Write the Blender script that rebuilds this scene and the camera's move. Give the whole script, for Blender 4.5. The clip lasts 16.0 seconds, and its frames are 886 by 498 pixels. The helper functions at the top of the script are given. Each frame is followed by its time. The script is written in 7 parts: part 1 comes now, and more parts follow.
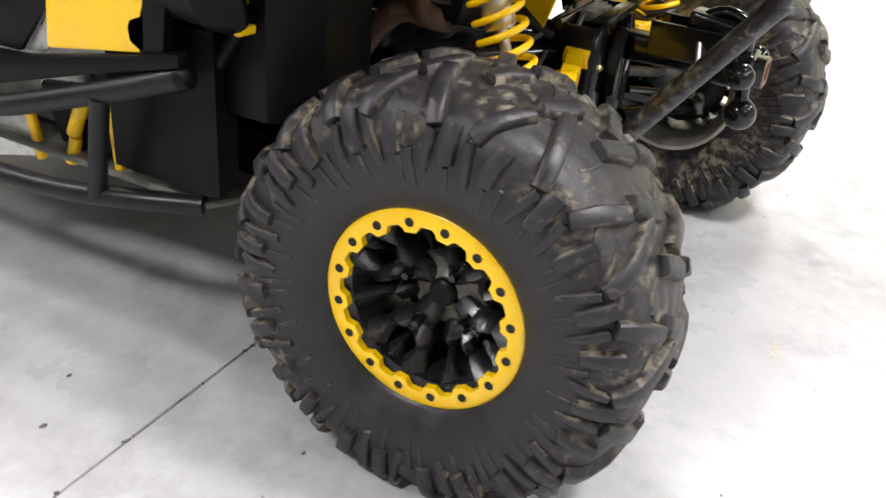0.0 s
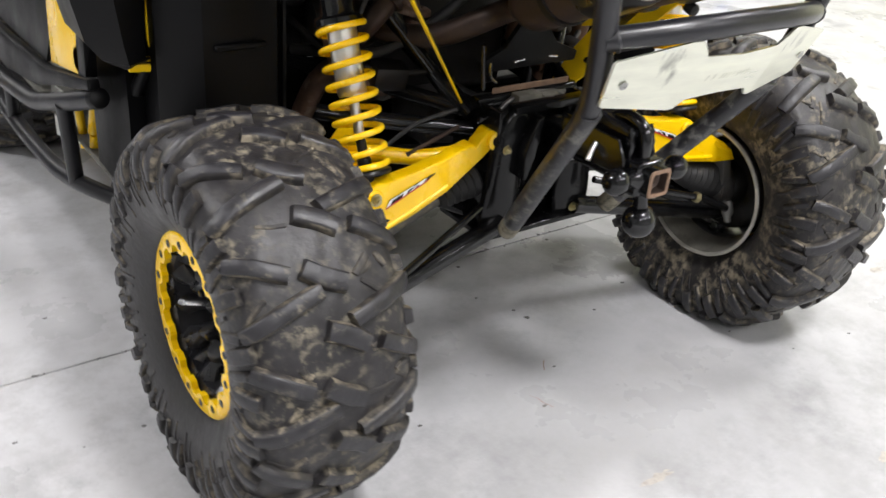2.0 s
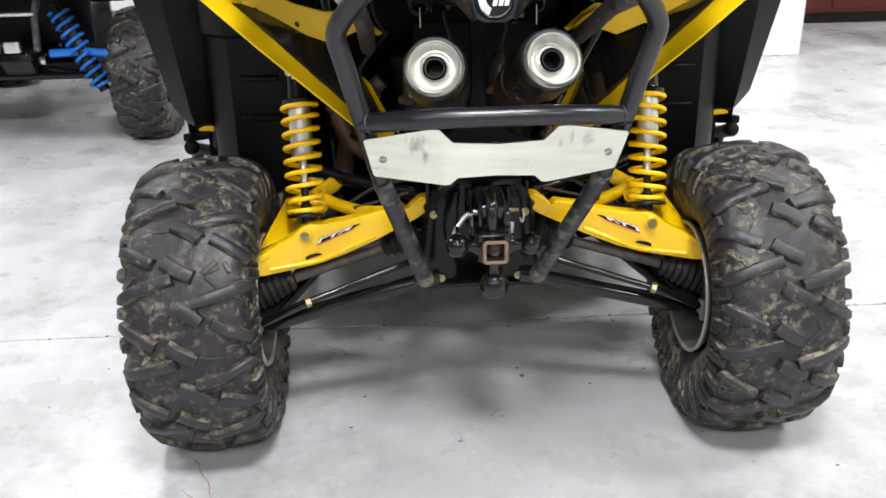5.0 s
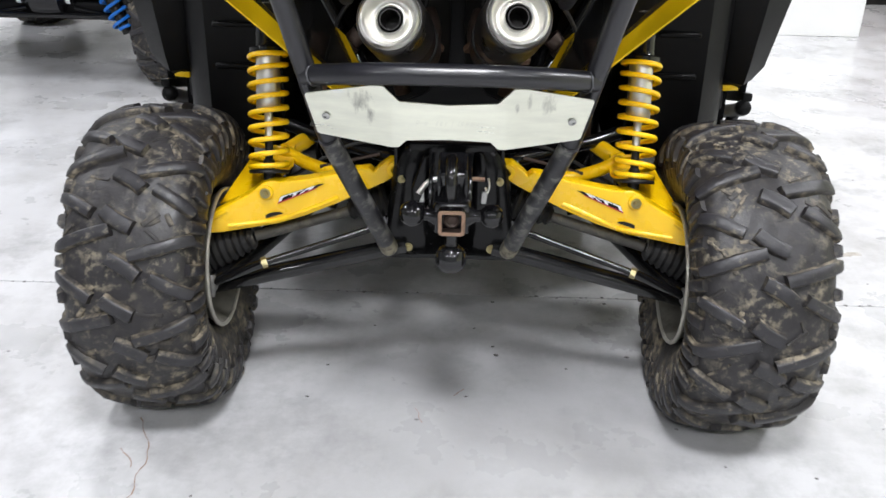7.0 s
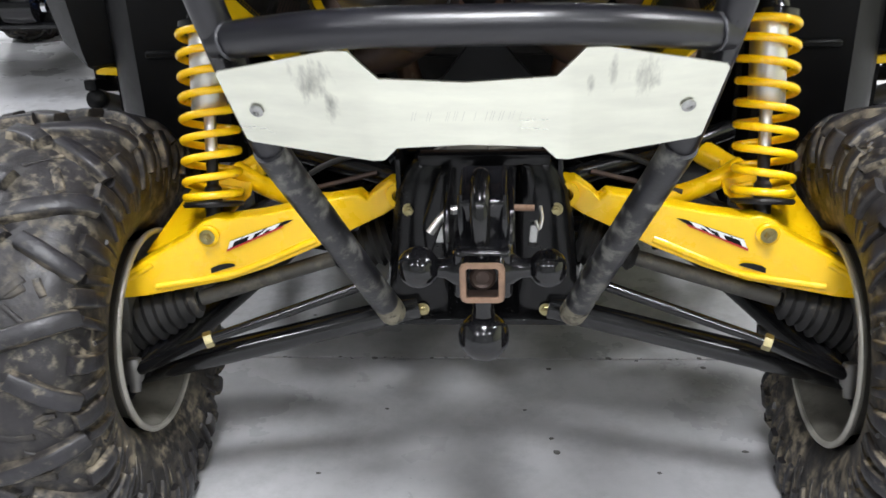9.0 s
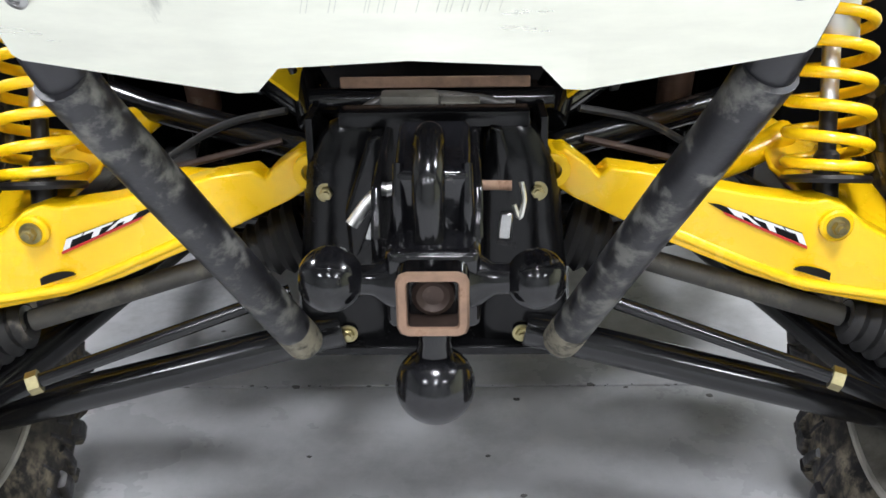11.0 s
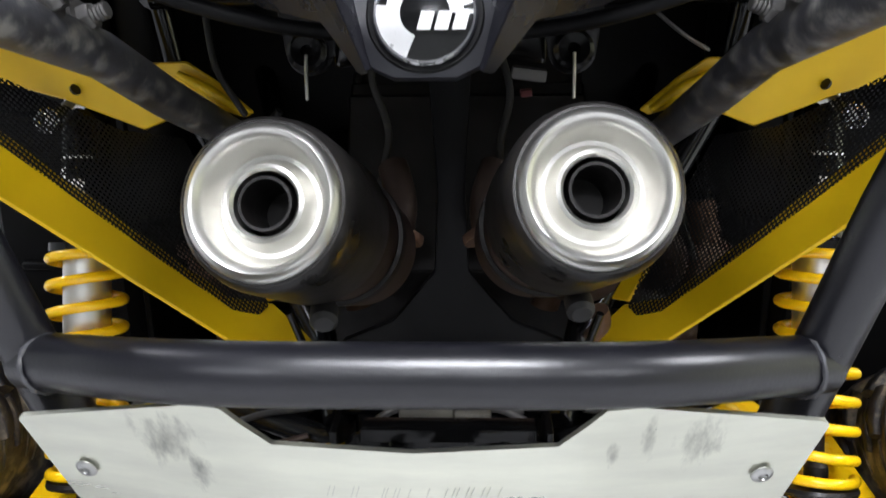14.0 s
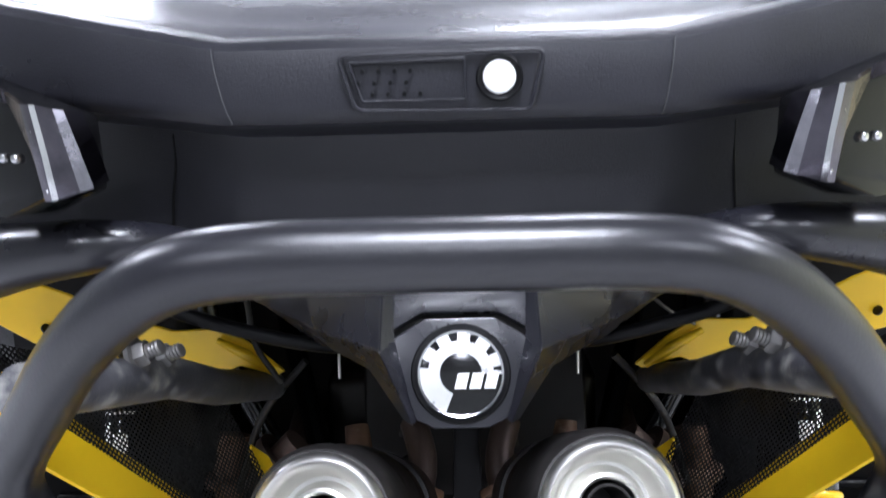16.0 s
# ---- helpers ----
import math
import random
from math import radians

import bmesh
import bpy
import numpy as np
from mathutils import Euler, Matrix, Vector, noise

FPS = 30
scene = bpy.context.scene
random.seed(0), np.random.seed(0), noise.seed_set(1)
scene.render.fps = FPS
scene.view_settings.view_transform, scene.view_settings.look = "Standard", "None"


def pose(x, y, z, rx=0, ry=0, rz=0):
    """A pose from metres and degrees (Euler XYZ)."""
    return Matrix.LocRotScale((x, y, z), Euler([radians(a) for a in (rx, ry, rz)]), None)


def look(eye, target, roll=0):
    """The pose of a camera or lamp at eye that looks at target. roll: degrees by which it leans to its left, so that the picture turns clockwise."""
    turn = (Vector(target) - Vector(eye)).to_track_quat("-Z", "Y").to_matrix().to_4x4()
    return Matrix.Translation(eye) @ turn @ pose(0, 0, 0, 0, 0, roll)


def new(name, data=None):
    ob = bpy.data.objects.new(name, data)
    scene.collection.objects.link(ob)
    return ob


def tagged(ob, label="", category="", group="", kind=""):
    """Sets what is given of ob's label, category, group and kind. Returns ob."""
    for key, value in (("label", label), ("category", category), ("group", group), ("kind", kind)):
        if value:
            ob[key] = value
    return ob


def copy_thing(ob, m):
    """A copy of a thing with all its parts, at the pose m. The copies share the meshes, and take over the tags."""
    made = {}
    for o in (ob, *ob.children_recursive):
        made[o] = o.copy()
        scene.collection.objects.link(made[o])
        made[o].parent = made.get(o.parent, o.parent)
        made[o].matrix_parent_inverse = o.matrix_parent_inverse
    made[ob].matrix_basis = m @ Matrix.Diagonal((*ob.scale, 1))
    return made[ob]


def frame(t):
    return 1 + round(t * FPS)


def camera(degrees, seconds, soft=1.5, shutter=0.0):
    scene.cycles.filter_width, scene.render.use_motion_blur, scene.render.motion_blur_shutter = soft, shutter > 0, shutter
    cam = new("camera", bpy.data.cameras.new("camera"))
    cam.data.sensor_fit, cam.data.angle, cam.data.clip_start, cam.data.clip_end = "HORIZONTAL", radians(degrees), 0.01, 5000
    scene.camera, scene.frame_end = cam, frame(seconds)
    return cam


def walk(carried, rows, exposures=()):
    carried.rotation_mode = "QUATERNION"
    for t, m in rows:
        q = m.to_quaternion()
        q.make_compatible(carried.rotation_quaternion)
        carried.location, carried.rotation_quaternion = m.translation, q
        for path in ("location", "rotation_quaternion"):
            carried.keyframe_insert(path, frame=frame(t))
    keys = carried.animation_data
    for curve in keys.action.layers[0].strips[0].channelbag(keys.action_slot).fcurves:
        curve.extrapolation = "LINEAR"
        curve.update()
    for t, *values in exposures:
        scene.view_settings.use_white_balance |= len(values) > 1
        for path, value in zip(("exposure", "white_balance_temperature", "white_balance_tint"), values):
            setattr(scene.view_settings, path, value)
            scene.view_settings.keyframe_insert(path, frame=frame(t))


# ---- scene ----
cam = camera(51.0, 16.0, shutter=0.5)
PATH = [
    (0, (-1.773, -0.138, 1.065), (-0.197, 0.616, 0.092), 5.1),
    (0.5, (-1.692, -0.341, 1.084), (-0.221, 0.601, 0.11), 5.1),
    (1, (-1.532, -0.508, 1.123), (-0.163, 0.576, 0.147), 4.1),
    (1.5, (-1.363, -0.68, 1.169), (-0.132, 0.571, 0.21), 1.8),
    (2, (-1.222, -0.901, 1.213), (-0.148, 0.491, 0.259), 5.0),
    (2.5, (-1.048, -1.058, 1.234), (-0.121, 0.448, 0.299), 3.9),
    (3, (-0.849, -1.182, 1.28), (-0.133, 0.454, 0.38), 3.0),
    (3.5, (-0.671, -1.356, 1.301), (-0.132, 0.368, 0.442), 0.5),
    (6, (0.009, -1.716, 1.36), (-0.049, 0.112, 0.551), 0.3),
    (6.5, (0.033, -1.688, 1.336), (-0.019, 0.118, 0.48), 0.8),
    (7, (0.028, -1.553, 1.296), (-0.011, 0.244, 0.42), 1.1),
    (7.5, (0.001, -1.389, 1.25), (-0.005, 0.426, 0.41), 1.1),
    (8, (0.004, -1.244, 1.19), (0.029, 0.578, 0.366), 0.5),
    (8.5, (0.033, -1.045, 1.13), (-0.006, 0.77, 0.291), -1.1),
    (9, (0.039, -0.893, 1.054), (-0.102, 0.915, 0.209), -2.0),
    (11.5, (0.025, -0.485, 0.872), (0.016, 1.325, 0.02), -0.4),
    (12, (0.029, -0.481, 0.918), (0.019, 1.365, 0.149), 0.1),
    (12.5, (0.034, -0.477, 0.975), (0.008, 1.396, 0.273), -0.2),
    (13, (0.036, -0.484, 1.02), (-0.012, 1.398, 0.344), -0.7),
    (13.5, (0.038, -0.496, 1.069), (-0.027, 1.398, 0.43), -0.7),
    (14, (0.039, -0.512, 1.11), (-0.042, 1.385, 0.479), -0.8),
    (14.5, (0.04, -0.528, 1.156), (-0.055, 1.376, 0.551), -1.3),
    (15, (0.034, -0.544, 1.218), (-0.055, 1.374, 0.657), -0.8),
    (15.5, (0.013, -0.568, 1.246), (-0.036, 1.39, 0.839), -1.8),
    (16, (0.008, -0.575, 1.292), (-0.035, 1.387, 0.905), -1.6),
]
EXPOSURES = [(0, 0.16, 6700, 13), (1, 0.14, 6700, 13), (2, 0.03, 6650, 12), (3.5, 0.05, 6600, 11), (7, -0.02, 6400, 11), (9, 0.13, 6350, 11), (11.5, 0.30, 6200, 11), (12.0, 0.13, 6200, 11), (12.5, -0.45, 6200, 11), (13.0, -0.54, 6200, 11), (13.5, -0.44, 6150, 12), (14.5, 0.29, 6300, 12), (15.0, 0.24, 6300, 13), (15.5, 0.35, 6000, 14), (16, 0.28, 5850, 15)]
walk(cam, [(t, look(eye, target, roll)) for t, eye, target, roll in PATH], exposures=EXPOSURES)

# ---- light ----
world = bpy.data.worlds.new("hall_air")
scene.world = world
world.use_nodes = True
world.node_tree.nodes["Background"].inputs[0].default_value = (0.9, 0.92, 1.0, 1)
world.node_tree.nodes["Background"].inputs[1].default_value = 0.15

# Unseen lamps; the strongest, at (0.1, -1.6), also stands in for a camera light.
LAMPS = {(-3.0, -4.4): 95, (0.1, -4.6): 95, (3.2, -4.4): 95, (-4.2, 1.5): 165, (0.1, -1.6): 200, (3.8, -0.2): 170, (-2.3, 4.9): 120, (0.6, 3.0): 75, (3.6, 3.0): 100}
LAMP_Z = 4.25
for lx, ly in LAMPS:
    ld = bpy.data.lights.new("bay_light", "AREA")
    ld.shape, ld.size = "DISK", 0.9
    ld.energy, ld.color = LAMPS[lx, ly], (0.97, 0.98, 1.0)
    lo = new("bay_light", ld)
    lo.matrix_world = pose(lx, ly, LAMP_Z - 0.012)

# ---- materials ----


def material(name, base, rough=0.5, metal=0.0, var=0.2, scale=12.0, bump=0.15, bump_scale=None, dirt=None, dirt_amount=0.5, dirt_scale=6.0, rough_var=0.12, coat=0.0, sharp=0.12, stretch=(1, 1, 1), spec=0.5, patch=0.0):
    m = bpy.data.materials.new(name)
    m.use_nodes = True
    nt = m.node_tree
    nd, ln = nt.nodes, nt.links
    b = nd["Principled BSDF"]
    tc = nd.new("ShaderNodeTexCoord")
    mp = nd.new("ShaderNodeMapping")
    mp.inputs["Scale"].default_value = stretch
    ln.new(tc.outputs["Object"], mp.inputs["Vector"])
    if patch:
        oi = nd.new("ShaderNodeObjectInfo")
        sh = nd.new("ShaderNodeMath")
        sh.operation, sh.inputs[1].default_value = "MULTIPLY", 9.0
        ln.new(oi.outputs["Random"], sh.inputs[0])
        ln.new(sh.outputs[0], mp.inputs["Location"])

    def noise_at(s, detail=6.0, rg=0.6):
        n = nd.new("ShaderNodeTexNoise")
        n.inputs["Scale"].default_value, n.inputs["Detail"].default_value, n.inputs["Roughness"].default_value = s, detail, rg
        ln.new(mp.outputs[0], n.inputs["Vector"])
        return n

    def ramp(src, lo, hi):
        r = nd.new("ShaderNodeMapRange")
        r.inputs["From Min"].default_value, r.inputs["From Max"].default_value = lo, hi
        ln.new(src, r.inputs["Value"])
        return r

    def mix(fac, a, c):
        x = nd.new("ShaderNodeMix")
        x.data_type = "RGBA"
        ln.new(fac, x.inputs["Factor"])
        for k, v in ((6, a), (7, c)):
            if isinstance(v, tuple):
                x.inputs[k].default_value = (*v[:3], 1)
            else:
                ln.new(v, x.inputs[k])
        return x.outputs[2]

    n1 = noise_at(scale)
    lo = tuple(c * (1 - var) for c in base)
    hi = tuple(min(1, c * (1 + var)) for c in base)
    col = mix(ramp(n1.outputs[0], 0.3, 0.7).outputs[0], lo, hi)
    rsrc = ramp(n1.outputs[0], 0.25, 0.75)
    rsrc.inputs["To Min"].default_value, rsrc.inputs["To Max"].default_value = max(0.03, rough - rough_var), min(1, rough + rough_var)
    rough_out = rsrc.outputs[0]
    if dirt:
        n2 = noise_at(dirt_scale, 9.0, 0.68)
        th = 0.62 - 0.28 * dirt_amount
        d = ramp(n2.outputs[0], th, th + sharp)
        if patch:
            n4 = noise_at(patch, 3.0, 0.5)
            g = ramp(n4.outputs[0], 0.40, 0.60)
            g.inputs["To Min"].default_value, g.inputs["To Max"].default_value = 0.10, 1.0
            gm = nd.new("ShaderNodeMath")
            gm.operation = "MULTIPLY"
            ln.new(d.outputs[0], gm.inputs[0])
            ln.new(g.outputs[0], gm.inputs[1])
            d = gm
        col = mix(d.outputs[0], col, dirt)
        rr = nd.new("ShaderNodeMath")
        rr.operation = "MULTIPLY_ADD"
        ln.new(d.outputs[0], rr.inputs[0])
        rr.inputs[1].default_value = 0.35
        ln.new(rough_out, rr.inputs[2])
        rough_out = rr.outputs[0]
    ln.new(col, b.inputs["Base Color"])
    ln.new(rough_out, b.inputs["Roughness"])
    b.inputs["Metallic"].default_value = metal
    b.inputs["Specular IOR Level"].default_value = spec
    b.inputs["Coat Weight"].default_value = coat
    if bump:
        n3 = noise_at(bump_scale or scale * 6, 4.0)
        bp = nd.new("ShaderNodeBump")
        bp.inputs["Strength"].default_value, bp.inputs["Distance"].default_value = bump, 0.002
        ln.new(n3.outputs[0], bp.inputs["Height"])
        ln.new(bp.outputs[0], b.inputs["Normal"])
    return m


M = {}
M["rubber"] = material("dusty_rubber", (0.018, 0.0165, 0.018), 0.46, var=0.35, scale=40, bump=0.95, bump_scale=60, dirt=(0.20, 0.175, 0.128), dirt_amount=0.42, dirt_scale=48, sharp=0.14, spec=0.45, patch=11.0)
M["mud_rubber"] = material("mud_caked_rubber", (0.021, 0.019, 0.019), 0.52, var=0.35, scale=34, bump=0.7, bump_scale=90, dirt=(0.24, 0.205, 0.15), dirt_amount=0.62, dirt_scale=44, sharp=0.16, spec=0.4, patch=11.0)
M["lug"] = material("clean_lug_rubber", (0.0175, 0.0165, 0.0195), 0.44, var=0.4, scale=30, bump=0.95, bump_scale=60, dirt=(0.17, 0.15, 0.112), dirt_amount=0.20, dirt_scale=52, sharp=0.12, spec=0.52, patch=12.0)
M["sidewall"] = material("sidewall_rubber", (0.0115, 0.0105, 0.011), 0.40, var=0.4, scale=22, bump=0.5, bump_scale=80, dirt=(0.045, 0.040, 0.033), dirt_amount=0.35, dirt_scale=20, sharp=0.45, spec=0.5)
M["yellow"] = material("yellow_powder_coat", (1.0, 0.60, 0.002), 0.28, var=0.04, scale=9, bump=0.05, bump_scale=220, dirt=(0.5, 0.3, 0.02), dirt_amount=-0.5, dirt_scale=14, coat=0.3)
M["yellow_mat"] = material("yellow_painted_plate", (0.86, 0.55, 0.004), 0.38, var=0.08, scale=7, bump=0.06, bump_scale=200, dirt=(0.30, 0.20, 0.02), dirt_amount=-0.3, dirt_scale=10)
M["black_tube"] = material("black_powder_coat", (0.008, 0.008, 0.011), 0.31, var=0.25, scale=9, bump=0.10, bump_scale=420, dirt=(0.030, 0.030, 0.033), dirt_amount=-0.28, dirt_scale=19, sharp=0.45, spec=0.58, rough_var=0.06)
M["slider_black"] = material("dull_black_coat", (0.008, 0.008, 0.0095), 0.36, var=0.25, scale=10, bump=0.06, bump_scale=260, spec=0.32, rough_var=0.06)
M["pan_dust"] = material("dusty_floor_pan", (0.17, 0.165, 0.145), 0.7, var=0.3, scale=9, bump=0.1, bump_scale=80, dirt=(0.10, 0.095, 0.085), dirt_amount=0.2, dirt_scale=7)
M["worn_tube"] = material("scuffed_black_coat", (0.055, 0.055, 0.062), 0.40, var=0.5, scale=26, bump=0.2, bump_scale=160, dirt=(0.22, 0.215, 0.20), dirt_amount=0.42, dirt_scale=34, sharp=0.14, spec=0.6)
M["muddy_end"] = material("mud_rubbed_tube", (0.016, 0.016, 0.019), 0.38, var=0.5, scale=24, bump=0.2, bump_scale=120, dirt=(0.15, 0.148, 0.135), dirt_amount=0.46, dirt_scale=30, sharp=0.11, spec=0.6)
M["dried_mud"] = material("dried_tan_mud", (0.22, 0.20, 0.15), 0.75, var=0.3, scale=40, bump=0.4, bump_scale=110, dirt=(0.05, 0.048, 0.044), dirt_amount=0.35, dirt_scale=44, sharp=0.14, spec=0.3)
M["label_yellow"] = material("faded_yellow_label", (0.34, 0.27, 0.05), 0.5, var=0.3, scale=200, bump=0)
M["bracket_black"] = material("grimy_gloss_black", (0.005, 0.005, 0.0055), 0.22, var=0.3, scale=14, bump=0.3, bump_scale=42, dirt=(0.022, 0.019, 0.015), dirt_amount=-0.05, dirt_scale=22, spec=0.26)
M["gloss_black"] = material("gloss_black_paint", (0.005, 0.005, 0.0055), 0.14, var=0.3, scale=9, bump=0.12, bump_scale=40, dirt=(0.05, 0.045, 0.04), dirt_amount=-0.25, dirt_scale=14, spec=0.5)
M["spoke"] = material("satin_black_alloy", (0.011, 0.011, 0.013), 0.3, var=0.3, scale=20, bump=0.1, bump_scale=120, dirt=(0.08, 0.07, 0.052), dirt_amount=0.0, dirt_scale=34, sharp=0.14, spec=0.65)
M["plastic"] = material("black_moulded_plastic", (0.0045, 0.0045, 0.0050), 0.40, var=0.2, scale=8, bump=0.16, bump_scale=420, dirt=(0.008, 0.0077, 0.0074), dirt_amount=-0.2, dirt_scale=9, spec=0.15)
M["grey_plastic"] = material("charcoal_grained_plastic", (0.015, 0.015, 0.019), 0.36, var=0.25, scale=6, bump=0.22, bump_scale=620, dirt=(0.04, 0.04, 0.045), dirt_amount=-0.2, dirt_scale=9, spec=0.36)
M["cowl"] = material("satin_charcoal_cowl", (0.012, 0.012, 0.016), 0.28, var=0.1, scale=9, bump=0.04, bump_scale=500, rough_var=0.04, spec=0.56)
M["bed_gloss"] = material("glossy_grey_plastic", (0.05, 0.05, 0.058), 0.26, var=0.1, scale=3, bump=0.06, bump_scale=60, spec=0.6)
M["alu"] = material("brushed_raw_aluminium", (0.80, 0.81, 0.70), 0.36, metal=0.85, var=0.09, scale=9, bump=0.07, bump_scale=90, dirt=(0.50, 0.50, 0.45), dirt_amount=-0.16, dirt_scale=16, sharp=0.4, stretch=(1, 1, 5))
M["steel"] = material("satin_stainless_steel", (0.76, 0.75, 0.71), 0.34, metal=1.0, var=0.03, scale=8, bump=0.015, bump_scale=160, dirt=(0.6, 0.54, 0.44), dirt_amount=-0.45, dirt_scale=9, rough_var=0.05)
M["sooted"] = material("sooted_dark_steel", (0.026, 0.024, 0.023), 0.34, metal=0.4, var=0.35, scale=14, bump=0.1, bump_scale=70, dirt=(0.05, 0.036, 0.027), dirt_amount=0.0, dirt_scale=12)
M["zinc"] = material("olive_zinc_steel", (0.40, 0.35, 0.19), 0.38, metal=1.0, var=0.25, scale=60, bump=0.1)
M["chrome"] = material("bright_chrome", (0.75, 0.75, 0.77), 0.12, metal=1.0, var=0.04, scale=12, bump=0.02)
M["black_chrome"] = material("scuffed_black_chrome", (0.006, 0.006, 0.007), 0.11, var=0.4, scale=30, bump=0.3, bump_scale=45, dirt=(0.16, 0.15, 0.135), dirt_amount=-0.12, dirt_scale=48, sharp=0.12, spec=0.5)
M["rust"] = material("rusty_brown_steel", (0.27, 0.17, 0.115), 0.7, metal=0.2, var=0.35, scale=40, bump=0.4, bump_scale=120, dirt=(0.16, 0.09, 0.055), dirt_amount=0.2, dirt_scale=40)
M["rust_pipe"] = material("heat_rusted_pipe", (0.17, 0.10, 0.068), 0.5, metal=0.5, var=0.45, scale=16, bump=0.3, bump_scale=70, dirt=(0.38, 0.30, 0.23), dirt_amount=0.25, dirt_scale=14)
M["rust_dark"] = material("dark_heat_browned_steel", (0.06, 0.04, 0.032), 0.5, metal=0.5, var=0.45, scale=16, bump=0.25, bump_scale=70, dirt=(0.16, 0.12, 0.09), dirt_amount=0.05, dirt_scale=14)
M["grey_metal"] = material("dusty_cast_aluminium", (0.17, 0.165, 0.16), 0.5, metal=0.7, var=0.2, scale=20, bump=0.2, bump_scale=90, dirt=(0.15, 0.12, 0.09), dirt_amount=0.2, dirt_scale=14)
M["rim_steel"] = material("dusty_rim_metal", (0.19, 0.18, 0.155), 0.5, metal=0.3, var=0.3, scale=14, bump=0.2, dirt=(0.09, 0.08, 0.06), dirt_amount=0.3, dirt_scale=12, sharp=0.2)
M["lip"] = material("worn_rim_lip", (0.46, 0.44, 0.39), 0.42, metal=0.5, var=0.2, scale=20, bump=0.1, dirt=(0.2, 0.17, 0.13), dirt_amount=0.1, dirt_scale=14)
# Tan put into the chrome colour as the tail light's warm reflection.
M["tan_reflection"] = material("tan_tinted_chrome", (0.16, 0.12, 0.09), 0.14, metal=1.0, var=0.7, scale=60, bump=0.3, bump_scale=50)
M["lamp_edge"] = material("clear_lamp_edge", (0.33, 0.32, 0.36), 0.24, metal=1.0, var=0.3, scale=50, bump=0.3, bump_scale=60)
M["smoked_chrome"] = material("smoked_chrome", (0.13, 0.12, 0.145), 0.12, metal=1.0, var=0.4, scale=30, bump=0.12, bump_scale=40)
M["bolt_steel"] = material("dull_bolt_steel", (0.42, 0.42, 0.41), 0.35, metal=1.0, var=0.25, scale=50, bump=0.1)
M["boot"] = material("cv_boot_rubber", (0.012, 0.0115, 0.0115), 0.6, var=0.2, scale=30, bump=0.1, dirt=(0.15, 0.13, 0.10), dirt_amount=0.1, dirt_scale=18)
M["dark"] = material("grimy_dark_metal", (0.012, 0.0105, 0.010), 0.42, metal=0.2, var=0.5, scale=14, bump=0.3, bump_scale=60, dirt=(0.035, 0.028, 0.022), dirt_amount=0.0, dirt_scale=8, spec=0.38)
M["white_mark"] = material("white_print", (0.85, 0.85, 0.83), 0.45, var=0.04, scale=20, bump=0)
M["red_mark"] = material("red_print", (0.55, 0.03, 0.02), 0.45, var=0.05, scale=20, bump=0)
M["grey_mark"] = material("engraved_grey", (0.66, 0.67, 0.59), 0.45, metal=0.6, var=0.1, scale=30, bump=0)
M["reflector"] = material("white_reflector_lens", (0.85, 0.85, 0.83), 0.15, var=0.04, scale=40, bump=0.1, coat=0.5)
M["blue"] = material("blue_spring_paint", (0.02, 0.20, 0.72), 0.35, var=0.1, scale=9, bump=0.05, coat=0.2)
M["white_paint"] = material("white_wall_paint", (0.75, 0.75, 0.745), 0.6, var=0.04, scale=2, bump=0.1, bump_scale=60)
M["grey_paint"] = material("grey_wall_paint", (0.32, 0.33, 0.32), 0.6, var=0.08, scale=2, bump=0.1, bump_scale=60, dirt=(0.2, 0.2, 0.19), dirt_amount=-0.1, dirt_scale=3)
M["cream_paint"] = material("cream_wall_paint", (0.74, 0.74, 0.52), 0.6, var=0.05, scale=2, bump=0.1, bump_scale=60)
M["maroon"] = material("maroon_steel_paint", (0.12, 0.02, 0.018), 0.5, var=0.15, scale=4, bump=0.1)
M["ceiling_paint"] = material("ceiling_grey", (0.20, 0.20, 0.205), 0.8, var=0.04, scale=1.5, bump=0.1)
M["diamond"] = material("diamond_plate_alu", (0.75, 0.75, 0.7), 0.35, metal=0.8, var=0.2, scale=40, bump=0.9, bump_scale=55)


